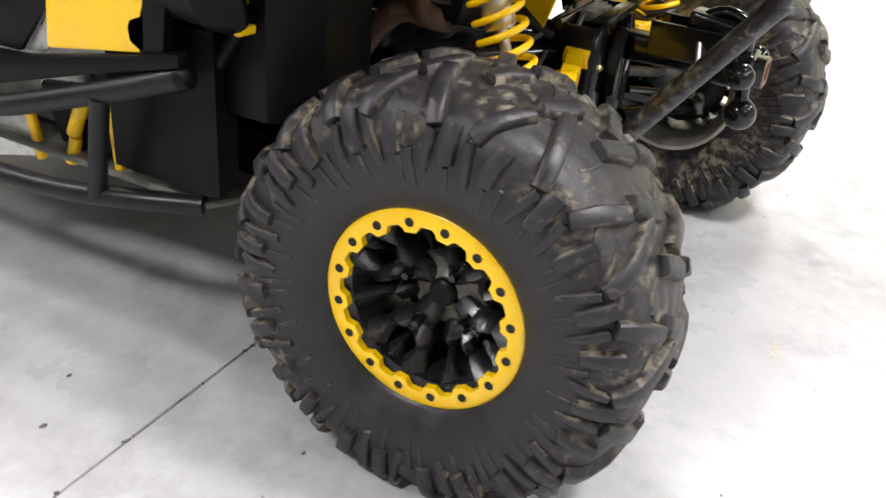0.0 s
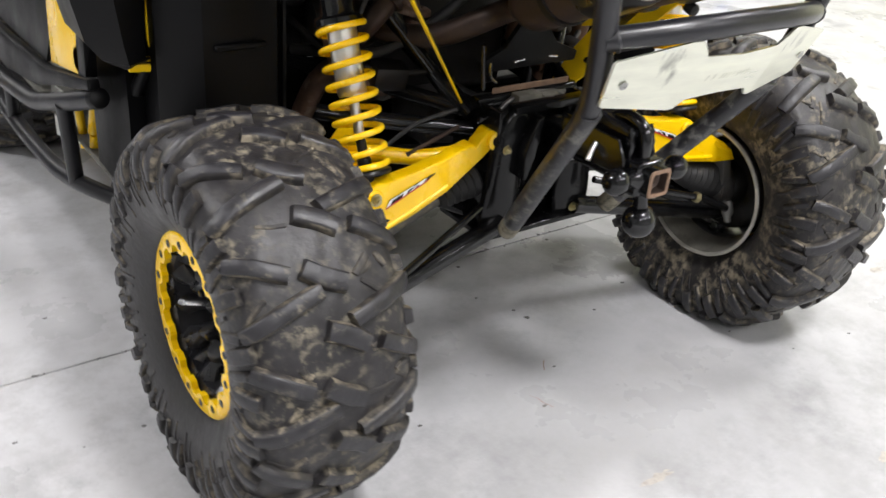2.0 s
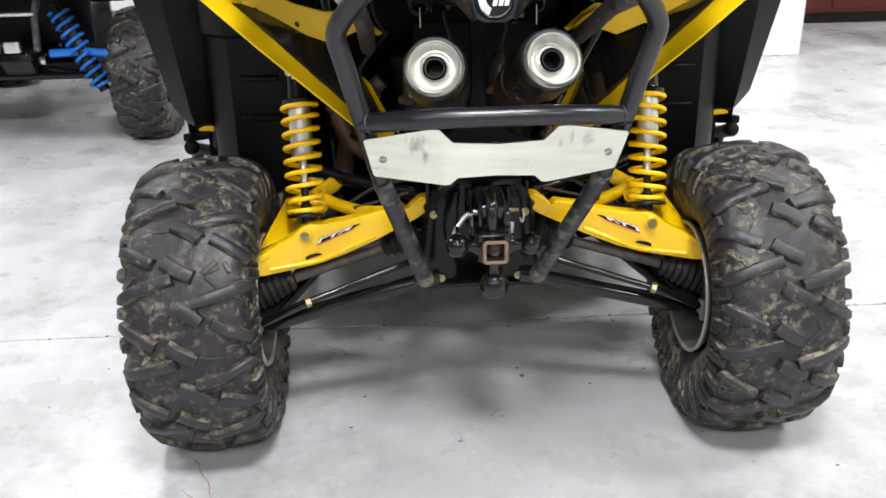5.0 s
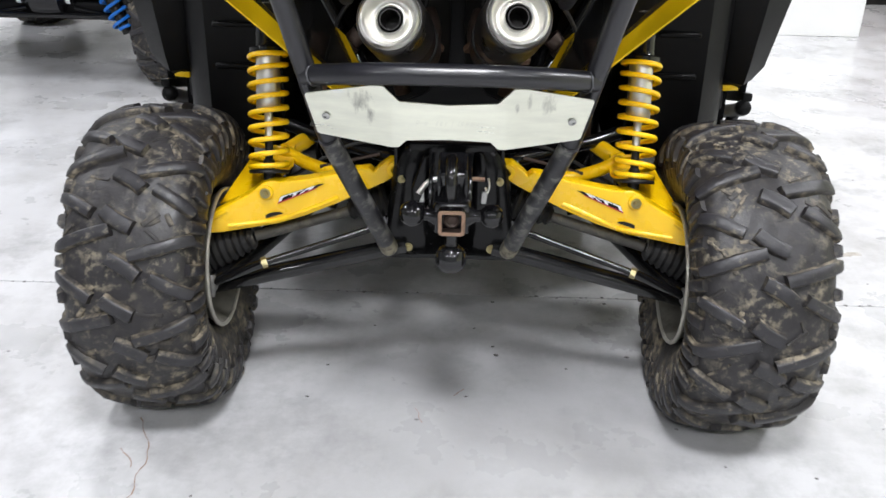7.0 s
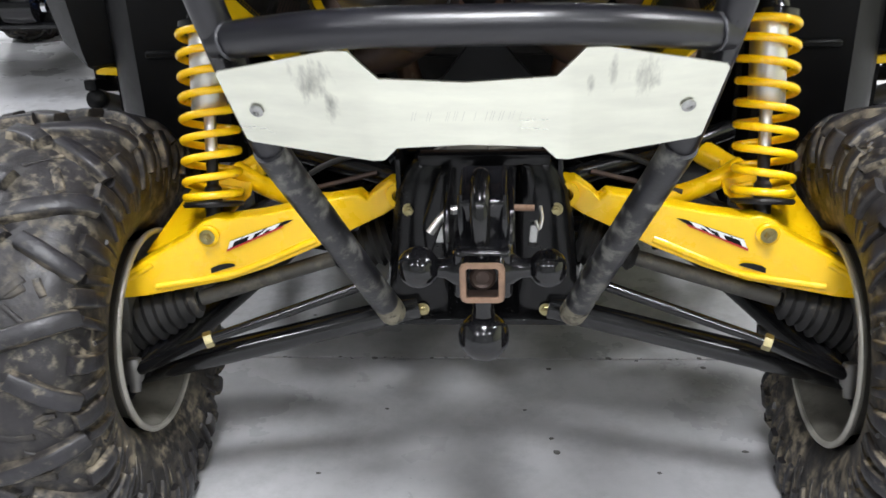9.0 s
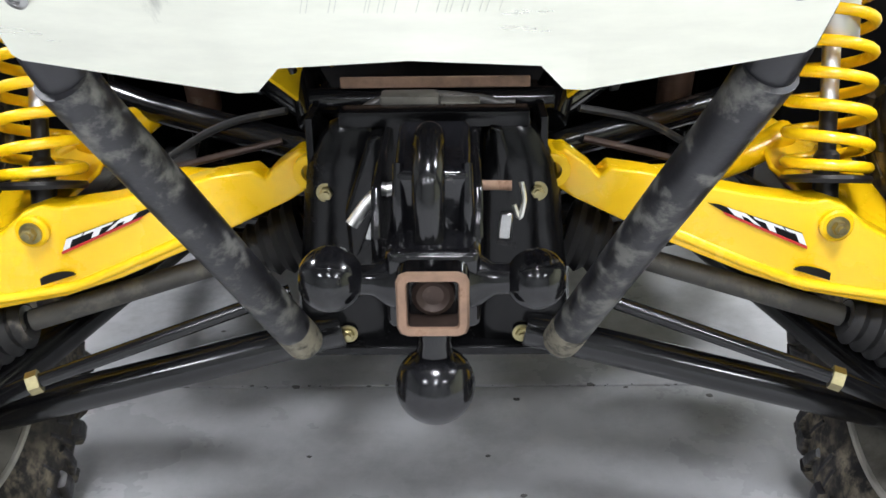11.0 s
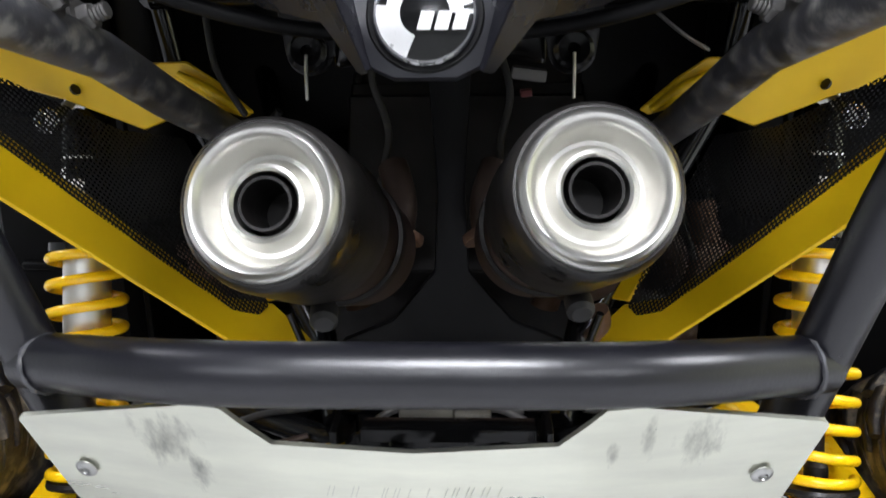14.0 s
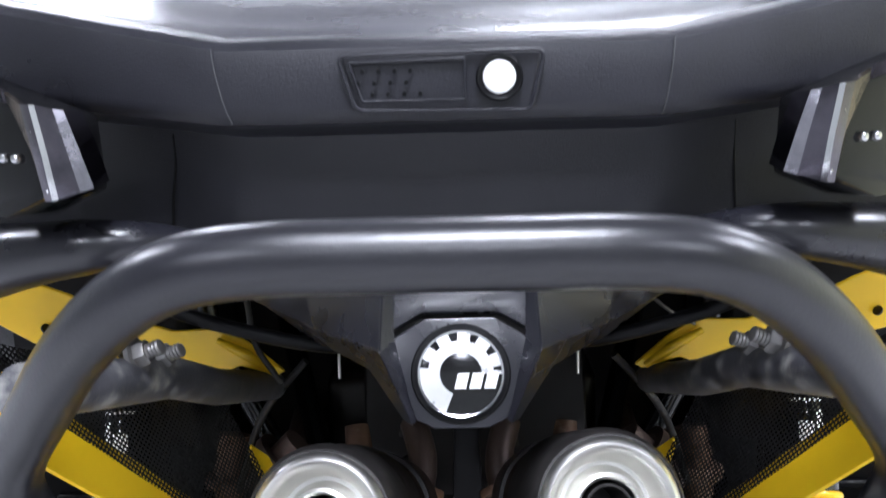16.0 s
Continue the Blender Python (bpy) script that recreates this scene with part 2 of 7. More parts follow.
def floor_material():
    m = material("painted_concrete", (0.515, 0.515, 0.525), 0.31, var=0.16, scale=2.2, bump=0.10, bump_scale=70, dirt=(0.25, 0.25, 0.257), dirt_amount=0.27, dirt_scale=3.2, sharp=0.22, rough_var=0.12, spec=0.45)
    nt = m.node_tree
    nd, ln = nt.nodes, nt.links
    b = nd["Principled BSDF"]
    old = b.inputs["Base Color"].links[0].from_socket
    tc = next(n for n in nd if n.type == "TEX_COORD")
    fine = nd.new("ShaderNodeTexNoise")
    fine.inputs["Scale"].default_value, fine.inputs["Detail"].default_value, fine.inputs["Roughness"].default_value = 4.2, 10.0, 0.70
    ln.new(tc.outputs["Object"], fine.inputs["Vector"])
    r = nd.new("ShaderNodeMapRange")
    r.inputs["From Min"].default_value, r.inputs["From Max"].default_value, r.inputs["To Max"].default_value = 0.46, 0.70, 0.66
    ln.new(fine.outputs[0], r.inputs["Value"])
    x = nd.new("ShaderNodeMix")
    x.data_type = "RGBA"
    ln.new(r.outputs[0], x.inputs["Factor"])
    ln.new(old, x.inputs[6])
    x.inputs[7].default_value = (0.29, 0.287, 0.28, 1)
    # Darker floor round the car: grime and shade both put into the colour.
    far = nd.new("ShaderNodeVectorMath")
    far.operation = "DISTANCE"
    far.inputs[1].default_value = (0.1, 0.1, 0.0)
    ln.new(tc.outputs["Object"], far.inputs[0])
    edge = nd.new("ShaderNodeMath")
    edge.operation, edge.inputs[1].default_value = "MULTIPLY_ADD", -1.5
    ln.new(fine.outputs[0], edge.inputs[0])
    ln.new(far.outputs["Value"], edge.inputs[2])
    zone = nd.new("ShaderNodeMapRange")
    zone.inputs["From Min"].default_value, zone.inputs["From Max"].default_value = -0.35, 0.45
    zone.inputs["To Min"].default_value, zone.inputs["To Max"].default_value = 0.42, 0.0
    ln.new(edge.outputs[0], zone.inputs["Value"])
    shade_grime = nd.new("ShaderNodeMix")
    shade_grime.data_type = "RGBA"
    ln.new(zone.outputs[0], shade_grime.inputs["Factor"])
    ln.new(x.outputs[2], shade_grime.inputs[6])
    shade_grime.inputs[7].default_value = (0.235, 0.235, 0.24, 1)
    ln.new(shade_grime.outputs[2], b.inputs["Base Color"])
    return m


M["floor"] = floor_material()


def smear_plate(m, spots):
    """Cloudy black rubber smears on bare metal, each round a spot (x, z, width, height) of the plate."""
    nd, ln = m.node_tree.nodes, m.node_tree.links
    b = nd["Principled BSDF"]
    tc = next(n for n in nd if n.type == "TEX_COORD")
    sep = nd.new("ShaderNodeSeparateXYZ")
    ln.new(tc.outputs["Object"], sep.inputs[0])

    def calc(op, a, c=0.0):
        k = nd.new("ShaderNodeMath")
        k.operation = op
        for i, v in enumerate((a, c)):
            if isinstance(v, (int, float)):
                k.inputs[i].default_value = v
            else:
                ln.new(v, k.inputs[i])
        return k.outputs[0]
    total = None
    for x, z, w, h in spots:
        dx = calc("DIVIDE", calc("SUBTRACT", sep.outputs[0], x), w)
        dz = calc("DIVIDE", calc("SUBTRACT", sep.outputs[2], z), h)
        d = calc("SQRT", calc("ADD", calc("MULTIPLY", dx, dx), calc("MULTIPLY", dz, dz)))
        k = calc("MAXIMUM", calc("SUBTRACT", 1.0, d), 0.0)
        total = k if total is None else calc("MAXIMUM", total, k)
    mp = nd.new("ShaderNodeMapping")
    mp.inputs["Scale"].default_value = (1.3, 1.0, 0.30)
    mp.inputs["Rotation"].default_value = (0, radians(12), 0)
    ln.new(tc.outputs["Object"], mp.inputs["Vector"])
    n = nd.new("ShaderNodeTexNoise")
    n.inputs["Scale"].default_value, n.inputs["Detail"].default_value, n.inputs["Roughness"].default_value = 75.0, 8.0, 0.66
    ln.new(mp.outputs[0], n.inputs["Vector"])
    r = nd.new("ShaderNodeMapRange")
    r.inputs["From Min"].default_value, r.inputs["From Max"].default_value, r.inputs["To Max"].default_value = 0.62, 0.98, 0.62
    ln.new(calc("ADD", n.outputs[0], calc("MULTIPLY", total, 0.34)), r.inputs["Value"])
    gate = calc("MULTIPLY", r.outputs[0], calc("MINIMUM", calc("MULTIPLY", total, 3.0), 1.0))
    x = nd.new("ShaderNodeMix")
    x.data_type = "RGBA"
    ln.new(gate, x.inputs["Factor"])
    ln.new(b.inputs["Base Color"].links[0].from_socket, x.inputs[6])
    x.inputs[7].default_value = (0.09, 0.09, 0.085, 1)
    ln.new(x.outputs[2], b.inputs["Base Color"])


smear_plate(M["alu"], [(-0.152, 0.823, 0.034, 0.040), (-0.136, 0.800, 0.012, 0.040), (0.170, 0.826, 0.022, 0.036), (0.137, 0.830, 0.009, 0.030), (0.117, 0.818, 0.006, 0.018)])


def unit(*a):
    return Vector(a).normalized()


def mesh_material():
    """Staggered round holes, laid out in the plane of the plate on either side."""
    m = bpy.data.materials.new("perforated_black_steel")
    m.use_nodes = True
    nd, ln = m.node_tree.nodes, m.node_tree.links
    b = nd["Principled BSDF"]
    b.inputs["Base Color"].default_value = (0.014, 0.014, 0.0145, 1)
    b.inputs["Roughness"].default_value = 0.38
    tc = nd.new("ShaderNodeTexCoord")
    ab = nd.new("ShaderNodeVectorMath")
    ab.operation = "ABSOLUTE"
    ln.new(tc.outputs["Object"], ab.inputs[0])
    flat = nd.new("ShaderNodeCombineXYZ")
    for k, axis in enumerate((unit(0.256, -0.137, 0.30), unit(-0.14, 0.885, 0.445))):
        dot = nd.new("ShaderNodeVectorMath")
        dot.operation = "DOT_PRODUCT"
        dot.inputs[1].default_value = axis
        ln.new(ab.outputs[0], dot.inputs[0])
        ln.new(dot.outputs["Value"], flat.inputs[k])
    v = nd.new("ShaderNodeTexVoronoi")
    v.voronoi_dimensions = "2D"
    v.inputs["Scale"].default_value = 210
    v.inputs["Randomness"].default_value = 0.0
    ln.new(flat.outputs[0], v.inputs["Vector"])
    c = nd.new("ShaderNodeMath")
    c.operation = "GREATER_THAN"
    c.inputs[1].default_value = 0.36
    ln.new(v.outputs["Distance"], c.inputs[0])
    ln.new(c.outputs[0], b.inputs["Alpha"])
    return m


M["mesh"] = mesh_material()

lamp_mat = bpy.data.materials.new("lit_diffuser")
lamp_mat.use_nodes = True
lamp_mat.node_tree.nodes["Principled BSDF"].inputs["Emission Color"].default_value = (0.97, 0.98, 1, 1)
lamp_mat.node_tree.nodes["Principled BSDF"].inputs["Emission Strength"].default_value = 6.0
M["lamp"] = lamp_mat

# ---- shaping tools ----


def part(name, bm, mat, parent=None, label="", mats=(), angle=38):
    bmesh.ops.recalc_face_normals(bm, faces=bm.faces)
    me = bpy.data.meshes.new(name)
    bm.to_mesh(me)
    bm.free()
    for m in (mat, *mats):
        me.materials.append(M[m])
    me.polygons.foreach_set("use_smooth", [True] * len(me.polygons))
    me.set_sharp_from_angle(angle=radians(angle))
    ob = new(name, me)
    ob.parent = parent
    if label:
        tagged(ob, label)
    return ob


def V(*a):
    return Vector(a)


def along(p, d):
    return Matrix.Translation(p) @ Vector(d).normalized().to_track_quat("Z", "Y").to_matrix().to_4x4()


def fillet(pts, rad, n=7):
    pts = [Vector(p) for p in pts]
    out = [pts[0]]
    for a, b, c in zip(pts, pts[1:], pts[2:]):
        k = min(rad, (a - b).length * 0.49, (c - b).length * 0.49)
        p0, p1 = b + (a - b).normalized() * k, b + (c - b).normalized() * k
        for i in range(n + 1):
            t = i / n
            out.append(p0 * (1 - t) ** 2 + b * 2 * t * (1 - t) + p1 * t * t)
    return out + [pts[-1]]


def sweep(bm, pts, r, seg=16, caps=True):
    """A round bar along pts; r is one radius or one for each point."""
    pts = [Vector(p) for p in pts]
    rs = r if isinstance(r, (list, tuple)) else [r] * len(pts)
    rings, up = [], None
    for i, p in enumerate(pts):
        d = (pts[min(i + 1, len(pts) - 1)] - pts[max(i - 1, 0)]).normalized()
        if up is None:
            up = d.orthogonal().normalized()
        up = (up - d * up.dot(d)).normalized()
        side = d.cross(up)
        rings.append([bm.verts.new(p + (up * math.cos(2 * math.pi * k / seg) + side * math.sin(2 * math.pi * k / seg)) * rs[i]) for k in range(seg)])
    for a, b in zip(rings, rings[1:]):
        for k in range(seg):
            bm.faces.new((a[k], a[(k + 1) % seg], b[(k + 1) % seg], b[k]))
    if caps:
        bm.faces.new(rings[0][::-1])
        bm.faces.new(rings[-1])


def lathe(bm, prof, m, seg=48, mat=0, loop=False):
    """Turns the profile of (radius, height) about the local Z of m."""
    rings = []
    for r, h in prof:
        if r < 1e-6:
            rings.append([bm.verts.new(m @ V(0, 0, h))])
        else:
            rings.append([bm.verts.new(m @ V(r * math.cos(2 * math.pi * k / seg), r * math.sin(2 * math.pi * k / seg), h)) for k in range(seg)])
    pairs = list(zip(rings, rings[1:])) + ([(rings[-1], rings[0])] if loop else [])
    for a, b in pairs:
        for k in range(seg):
            q = (k + 1) % seg
            if len(a) == 1 and len(b) == 1:
                continue
            if len(a) == 1:
                f = bm.faces.new((a[0], b[q], b[k]))
            elif len(b) == 1:
                f = bm.faces.new((a[k], a[q], b[0]))
            else:
                f = bm.faces.new((a[k], a[q], b[q], b[k]))
            f.material_index = mat


def box(bm, size, m, bevel=0.0, segs=2):
    r = bmesh.ops.create_cube(bm, size=1.0, matrix=m @ Matrix.Diagonal((*size, 1)))
    if bevel:
        bmesh.ops.bevel(bm, geom=list({e for v in r["verts"] for e in v.link_edges}), offset=bevel, segments=segs, profile=0.6, affect="EDGES")


def slab(bm, poly, thick, m=Matrix(), bevel=0.0, segs=2):
    """A plate: the outline poly (2D, or 3D when m is the identity) given a thickness along the plate's normal."""
    vs = [bm.verts.new(m @ (V(*p, 0) if len(p) == 2 else V(*p))) for p in poly]
    f = bm.faces.new(vs)
    f.normal_update()
    n = f.normal.copy()
    g = bmesh.ops.extrude_face_region(bm, geom=[f])
    nv = [v for v in g["geom"] if isinstance(v, bmesh.types.BMVert)]
    for v in nv:
        v.co += n * thick
    if bevel:
        bmesh.ops.bevel(bm, geom=list({e for v in vs + nv for e in v.link_edges}), offset=bevel, segments=segs, profile=0.6, affect="EDGES")


def bolt(bm, p, d, r=0.009, h=0.007, washer=True):
    m = along(p, d)
    if washer:
        lathe(bm, [(0, 0), (r * 1.45, 0), (r * 1.45, h * 0.3), (0, h * 0.3)], m, 20)
    lathe(bm, [(0, 0), (r, 0), (r, h * 0.85), (r * 0.85, h), (0, h)], m, 6)
    lathe(bm, [(0, h), (r * 0.55, h), (r * 0.5, h * 1.5), (0, h * 1.55)], m, 12)


def coil(bm, a, b, r, wire, turns, seg=10, per=26, ends=0.7):
    a, b = Vector(a), Vector(b)
    m = along(a, b - a)
    h = (b - a).length
    n = int(turns * per)
    pts = []
    for i in range(n + 1):
        t = i / n * turns
        e = min(1.0, t / ends, (turns - t) / ends)
        z = (t - ends * 0.5 if t > ends else t * t / (2 * ends)) if t < turns - ends else turns - ends - (turns - t) ** 2 / (2 * ends)
        pts.append(m @ V(r * math.cos(2 * math.pi * t), r * math.sin(2 * math.pi * t), wire + z / (turns - ends) * (h - 2 * wire)))
    sweep(bm, pts, wire, seg)


def mirror_x(bm):
    for v in bm.verts:
        v.co.x = -v.co.x


def thing(name, label, category, group="", kind="", at=(0, 0, 0)):
    e = new(name)
    e.matrix_world = Matrix.Translation(at)
    e.empty_display_size = 0.1
    return tagged(e, label, category, group, kind)

# ---- the hall ----
JOINT_Y = 0.81
X0, X1, Y0, Y1, H = -7.0, 6.5, -6.5, 5.85, 4.6


def build_floor():
    # slabs of concrete with a sawn joint between them
    bm = bmesh.new()
    g = 0.0022
    for ya, yb in ((Y0 - 0.3, JOINT_Y - g), (JOINT_Y + g, Y1 + 0.3)):
        box(bm, (X1 - X0 + 0.6, yb - ya, 0.12), pose((X0 + X1) / 2, (ya + yb) / 2, -0.06), 0.0015, 1)
    box(bm, (X1 - X0 + 0.6, 0.03, 0.1), pose((X0 + X1) / 2, JOINT_Y, -0.0572), 0)
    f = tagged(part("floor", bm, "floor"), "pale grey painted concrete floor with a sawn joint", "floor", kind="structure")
    # hairline cracks and tar-like flecks
    rnd = random.Random(4)
    bm = bmesh.new()
    for x, y, ang, ln in ((-0.652, -0.14, 93, 0.34), (-0.662, 0.0, 100, 0.08), (-0.05, 0.19, 110, 0.07), (0.02, 0.30, 80, 0.05)):
        p = V(x, y, 0.0006)
        d = radians(ang)
        for i in range(int(ln / 0.02)):
            d = d * 0.7 + radians(ang) * 0.3 + rnd.uniform(-0.5, 0.5)
            q = p + V(math.cos(d), math.sin(d), 0) * 0.02
            s = V(-math.sin(d), math.cos(d), 0) * rnd.uniform(0.0006, 0.0014)
            bm.faces.new([bm.verts.new(c) for c in (p - s, q - s, q + s, p + s)])
            p = q
    part("crack", bm, "rust", f, "brown hairline crack in the paint")
    bm = bmesh.new()
    spots = [(0.126, 0.488, 0.008), (0.464, 0.497, 0.009), (-0.064, 0.202, 0.006), (0.122, 0.769, 0.007), (0.441, 0.778, 0.007), (0.118, 0.53, 0.005), (0.07, 0.62, 0.004), (-0.30, 0.42, 0.006), (-0.33, 0.28, 0.005), (-0.2, 0.62, 0.004), (-0.98, 0.95, 0.008), (-1.02, 0.62, 0.006), (-0.86, 1.02, 0.007), (-0.8, 0.55, 0.005)]
    for i in range(70):
        spots.append((rnd.uniform(-1.6, 1.9), rnd.uniform(-0.9, 2.6), rnd.uniform(0.002, 0.0055)))
    for i in range(150):
        spots.append((rnd.uniform(-3.2, 1.6), JOINT_Y + rnd.gauss(0, 0.0016), abs(rnd.gauss(0.0, 0.0035)) + 0.0012))
    for x, y, r in spots:
        n = 9
        a0 = rnd.uniform(0, 6)
        st = rnd.uniform(0.5, 1.0)
        c = bm.verts.new((x, y, 0.0016))
        ring = [bm.verts.new((x + r * rnd.uniform(0.7, 1.2) * math.cos(a0 + 6.283 * k / n), y + st * r * rnd.uniform(0.7, 1.2) * math.sin(a0 + 6.283 * k / n), 0.0003)) for k in range(n)]
        for k in range(n):
            bm.faces.new((c, ring[k], ring[(k + 1) % n]))
    part("fleck", bm, "fleck", f, "small dark flecks of dirt")["kind"] = "stuff"
    # brown scuffs where tyres have stood
    bm = bmesh.new()
    for x, y, a, b in ((1.22, 0.42, 0.055, 0.02), (1.30, 0.13, 0.05, 0.018), (1.18, 0.20, 0.035, 0.012), (1.25, 1.15, 0.07, 0.02), (-0.02, -0.08, 0.05, 0.012), (0.45, -0.28, 0.03, 0.012)):
        n = 22
        c = [bm.verts.new((x + a * math.cos(6.283 * k / n) * rnd.uniform(0.5, 1.15), y + b * math.sin(6.283 * k / n) * rnd.uniform(0.4, 1.2), 0.0005)) for k in range(n)]
        bm.faces.new(c)
    part("scuff", bm, "scuff", f, "faint brown scuffs on the paint")["kind"] = "stuff"


M["fleck"] = material("floor_grime", (0.10, 0.097, 0.092), 0.6, var=0.4, scale=60, bump=0.1)
M["scuff"] = material("brown_floor_scuff", (0.40, 0.37, 0.33), 0.6, var=0.25, scale=60, bump=0.1)
build_floor()


def wall(name, a, b, z0, z1, thick, mat, label):
    bm = bmesh.new()
    a, b = V(*a, 0), V(*b, 0)
    d = b - a
    box(bm, (d.length, thick, z1 - z0), Matrix.Translation((a + b) / 2 + V(0, 0, (z0 + z1) / 2)) @ pose(0, 0, 0, 0, 0, math.degrees(math.atan2(d.y, d.x))), 0.004, 1)
    return tagged(part(name, bm, mat), label, "wall", kind="structure")


wall("wall_north", (X0, Y1 + 0.1), (X1, Y1 + 0.1), 0, H, 0.2, "white_paint", "white painted far wall of the hall")
wall("wall_south", (X0, Y0 - 0.1), (X1, Y0 - 0.1), 0, H, 0.2, "grey_paint", "plain grey painted wall of the hall")
wall("wall_west", (X0 - 0.1, Y0 - 0.2), (X0 - 0.1, Y1 + 0.2), 0, H, 0.2, "grey_paint", "grey painted side wall of the hall")
wall("wall_east", (X1 + 0.1, Y0 - 0.2), (X1 + 0.1, Y1 + 0.2), 0, H, 0.2, "cream_paint", "cream painted side wall of the hall")
wall("partition_wall", (0.9, 4.42), (2.45, 4.42), 0, 3.0, 0.32, "white_paint", "bright white partition wall standing on the floor")
tagged(wall("baseboard", (X0, Y1 - 0.02), (X1, Y1 - 0.02), 0.0, 0.09, 0.03, "dark", "dark base strip along the white wall"), category="baseboard")
bm = bmesh.new()
box(bm, (X1 - X0 + 0.6, Y1 - Y0 + 0.6, 0.12), pose((X0 + X1) / 2, (Y0 + Y1) / 2, H + 0.06), 0)
tagged(part("ceiling", bm, "ceiling_paint"), "plain grey ceiling of the hall", "ceiling", kind="structure")

# low grey wall and post by the east side, and a maroon steel door behind the partition
wall("wall_low", (4.95, 3.07), (3.28, 4.165), 0, 0.55, 0.12, "grey_paint", "low grey painted wall with a cream top")
wall("wall_band", (4.955, 3.078), (3.285, 4.173), 0.55, 1.6, 0.10, "cream_paint", "cream painted band above the grey wall")


def steel_post(x, y):
    t = thing("steel_post", "pale grey square steel post on a base plate", "post", at=(x, y, 0))
    bm = bmesh.new()
    box(bm, (0.10, 0.10, 3.0), pose(0, 0, 1.51), 0.006)
    part("post", bm, "white_paint", t)
    bm = bmesh.new()
    box(bm, (0.2, 0.2, 0.02), pose(0, 0, 0.01), 0.003)
    part("base_plate", bm, "grey_paint", t)


steel_post(3.20, 4.22)


def workshop_trolley():
    """Grey steel trolley on castors with a blue corner upright."""
    t = thing("workshop_trolley", "grey steel workshop trolley on pale castors with a blue upright", "trolley")
    bm = bmesh.new()
    box(bm, (0.96, 0.44, 0.50), pose(0, 0, 0.345), 0.012, 2)
    part("body", bm, "grey_paint", t)
    bm = bmesh.new()
    box(bm, (0.92, 0.40, 0.035), pose(0, 0, 0.077), 0.006, 1)
    part("chassis_plate", bm, "dark", t, "dark steel under-frame")
    bm = bmesh.new()
    box(bm, (0.05, 0.03, 0.62), pose(0.36, -0.236, 0.40), 0.006, 1)
    part("upright", bm, "blue", t, "blue painted upright")
    for x in (-0.40, 0.24):
        for y in (-0.225, 0.14):
            bm = bmesh.new()
            lathe(bm, [(0, -0.016), (0.022, -0.016), (0.026, -0.012), (0.026, 0.012), (0.022, 0.016), (0, 0.016)], along(V(x, y, 0.058), (0, 1, 0)), 24)
            c = part("castor", bm, "lip", t, "pale castor hub")
            bm = bmesh.new()
            lathe(bm, [(0.026, -0.014), (0.052, -0.015), (0.058, -0.009), (0.058, 0.009), (0.052, 0.015), (0.026, 0.014)], along(V(x, y, 0.058), (0, 1, 0)), 28, 0, True)
            part("castor_tyre", bm, "boot", c, "dark rubber tyre")
    t.matrix_basis = pose(3.97, 3.44, 0, 0, 0, -59)


workshop_trolley()


def steel_cabinet(x, y, w, d, h):
    t = thing("steel_cabinet", "maroon painted steel cabinet standing by the wall", "cabinet", at=(x, y, 0))
    bm = bmesh.new()
    box(bm, (w, d, h - 0.08), pose(0, 0, 0.08 + (h - 0.08) / 2), 0.008)
    part("body", bm, "maroon", t)
    for s in (-1, 1):
        bm = bmesh.new()
        box(bm, (w / 2 - 0.02, 0.02, h - 0.14), pose(s * w / 4, -d / 2 - 0.011, 0.1 + (h - 0.1) / 2), 0.004)
        dr = part("door", bm, "maroon", t)
        bm = bmesh.new()
        box(bm, (0.02, 0.03, 0.14), pose(s * 0.04, -d / 2 - 0.034, h * 0.55), 0.004)
        part("handle", bm, "grey_metal", dr, "small grey metal handle")
    bm = bmesh.new()
    box(bm, (w - 0.04, d - 0.04, 0.08), pose(0, 0, 0.04), 0.002)
    part("plinth", bm, "dark", t)


steel_cabinet(3.1, 5.55, 1.0, 0.5, 1.9)


def bay_fixture():
    t = thing("ceiling_light", "round grey high-bay lamp hanging lit from the ceiling", "ceiling light", group="ceiling lights")
    bm = bmesh.new()
    lathe(bm, [(0.475, 0.0), (0.485, 0.004), (0.46, 0.06), (0.30, 0.16), (0.14, 0.20), (0.09, 0.21), (0.09, 0.29), (0.0, 0.29), (0.0, 0.28), (0.08, 0.20), (0.29, 0.15), (0.45, 0.055), (0.47, 0.0)], Matrix(), 40)
    part("housing", bm, "grey_metal", t)
    bm = bmesh.new()
    lathe(bm, [(0, 0.004), (0.465, 0.004), (0.465, 0.010), (0, 0.010)], Matrix(), 40)
    part("diffuser", bm, "lamp", t)
    bm = bmesh.new()
    sweep(bm, [(0, 0, 0.285), (0, 0, H - LAMP_Z)], 0.012, 10)
    part("hanger", bm, "grey_metal", t)
    return t


first = bay_fixture()
for i, (lx, ly) in enumerate(LAMPS):
    if i == 0:
        first.matrix_basis = pose(lx, ly, LAMP_Z)
    else:
        copy_thing(first, pose(lx, ly, LAMP_Z))

# ---- the vehicle ----
CAR = thing("off_road_buggy", "black and yellow off-road buggy parked on the concrete floor", "off-road vehicle")

WHEEL_R = 0.321   # axle height
AXLE_Y, TRACK = 0.375, 0.636
SET_OUT = 0.011   # the tyre sits this far outward of the rim's middle
PROF = [(0.098, 0.158), (0.113, 0.170), (0.130, 0.204), (0.139, 0.243), (0.1375, 0.280), (0.126, 0.308), (0.106, 0.325), (0.073, 0.334), (0.037, 0.338), (0.0, 0.339)]
PROF = PROF + [(-x, r) for x, r in PROF[-2::-1]]


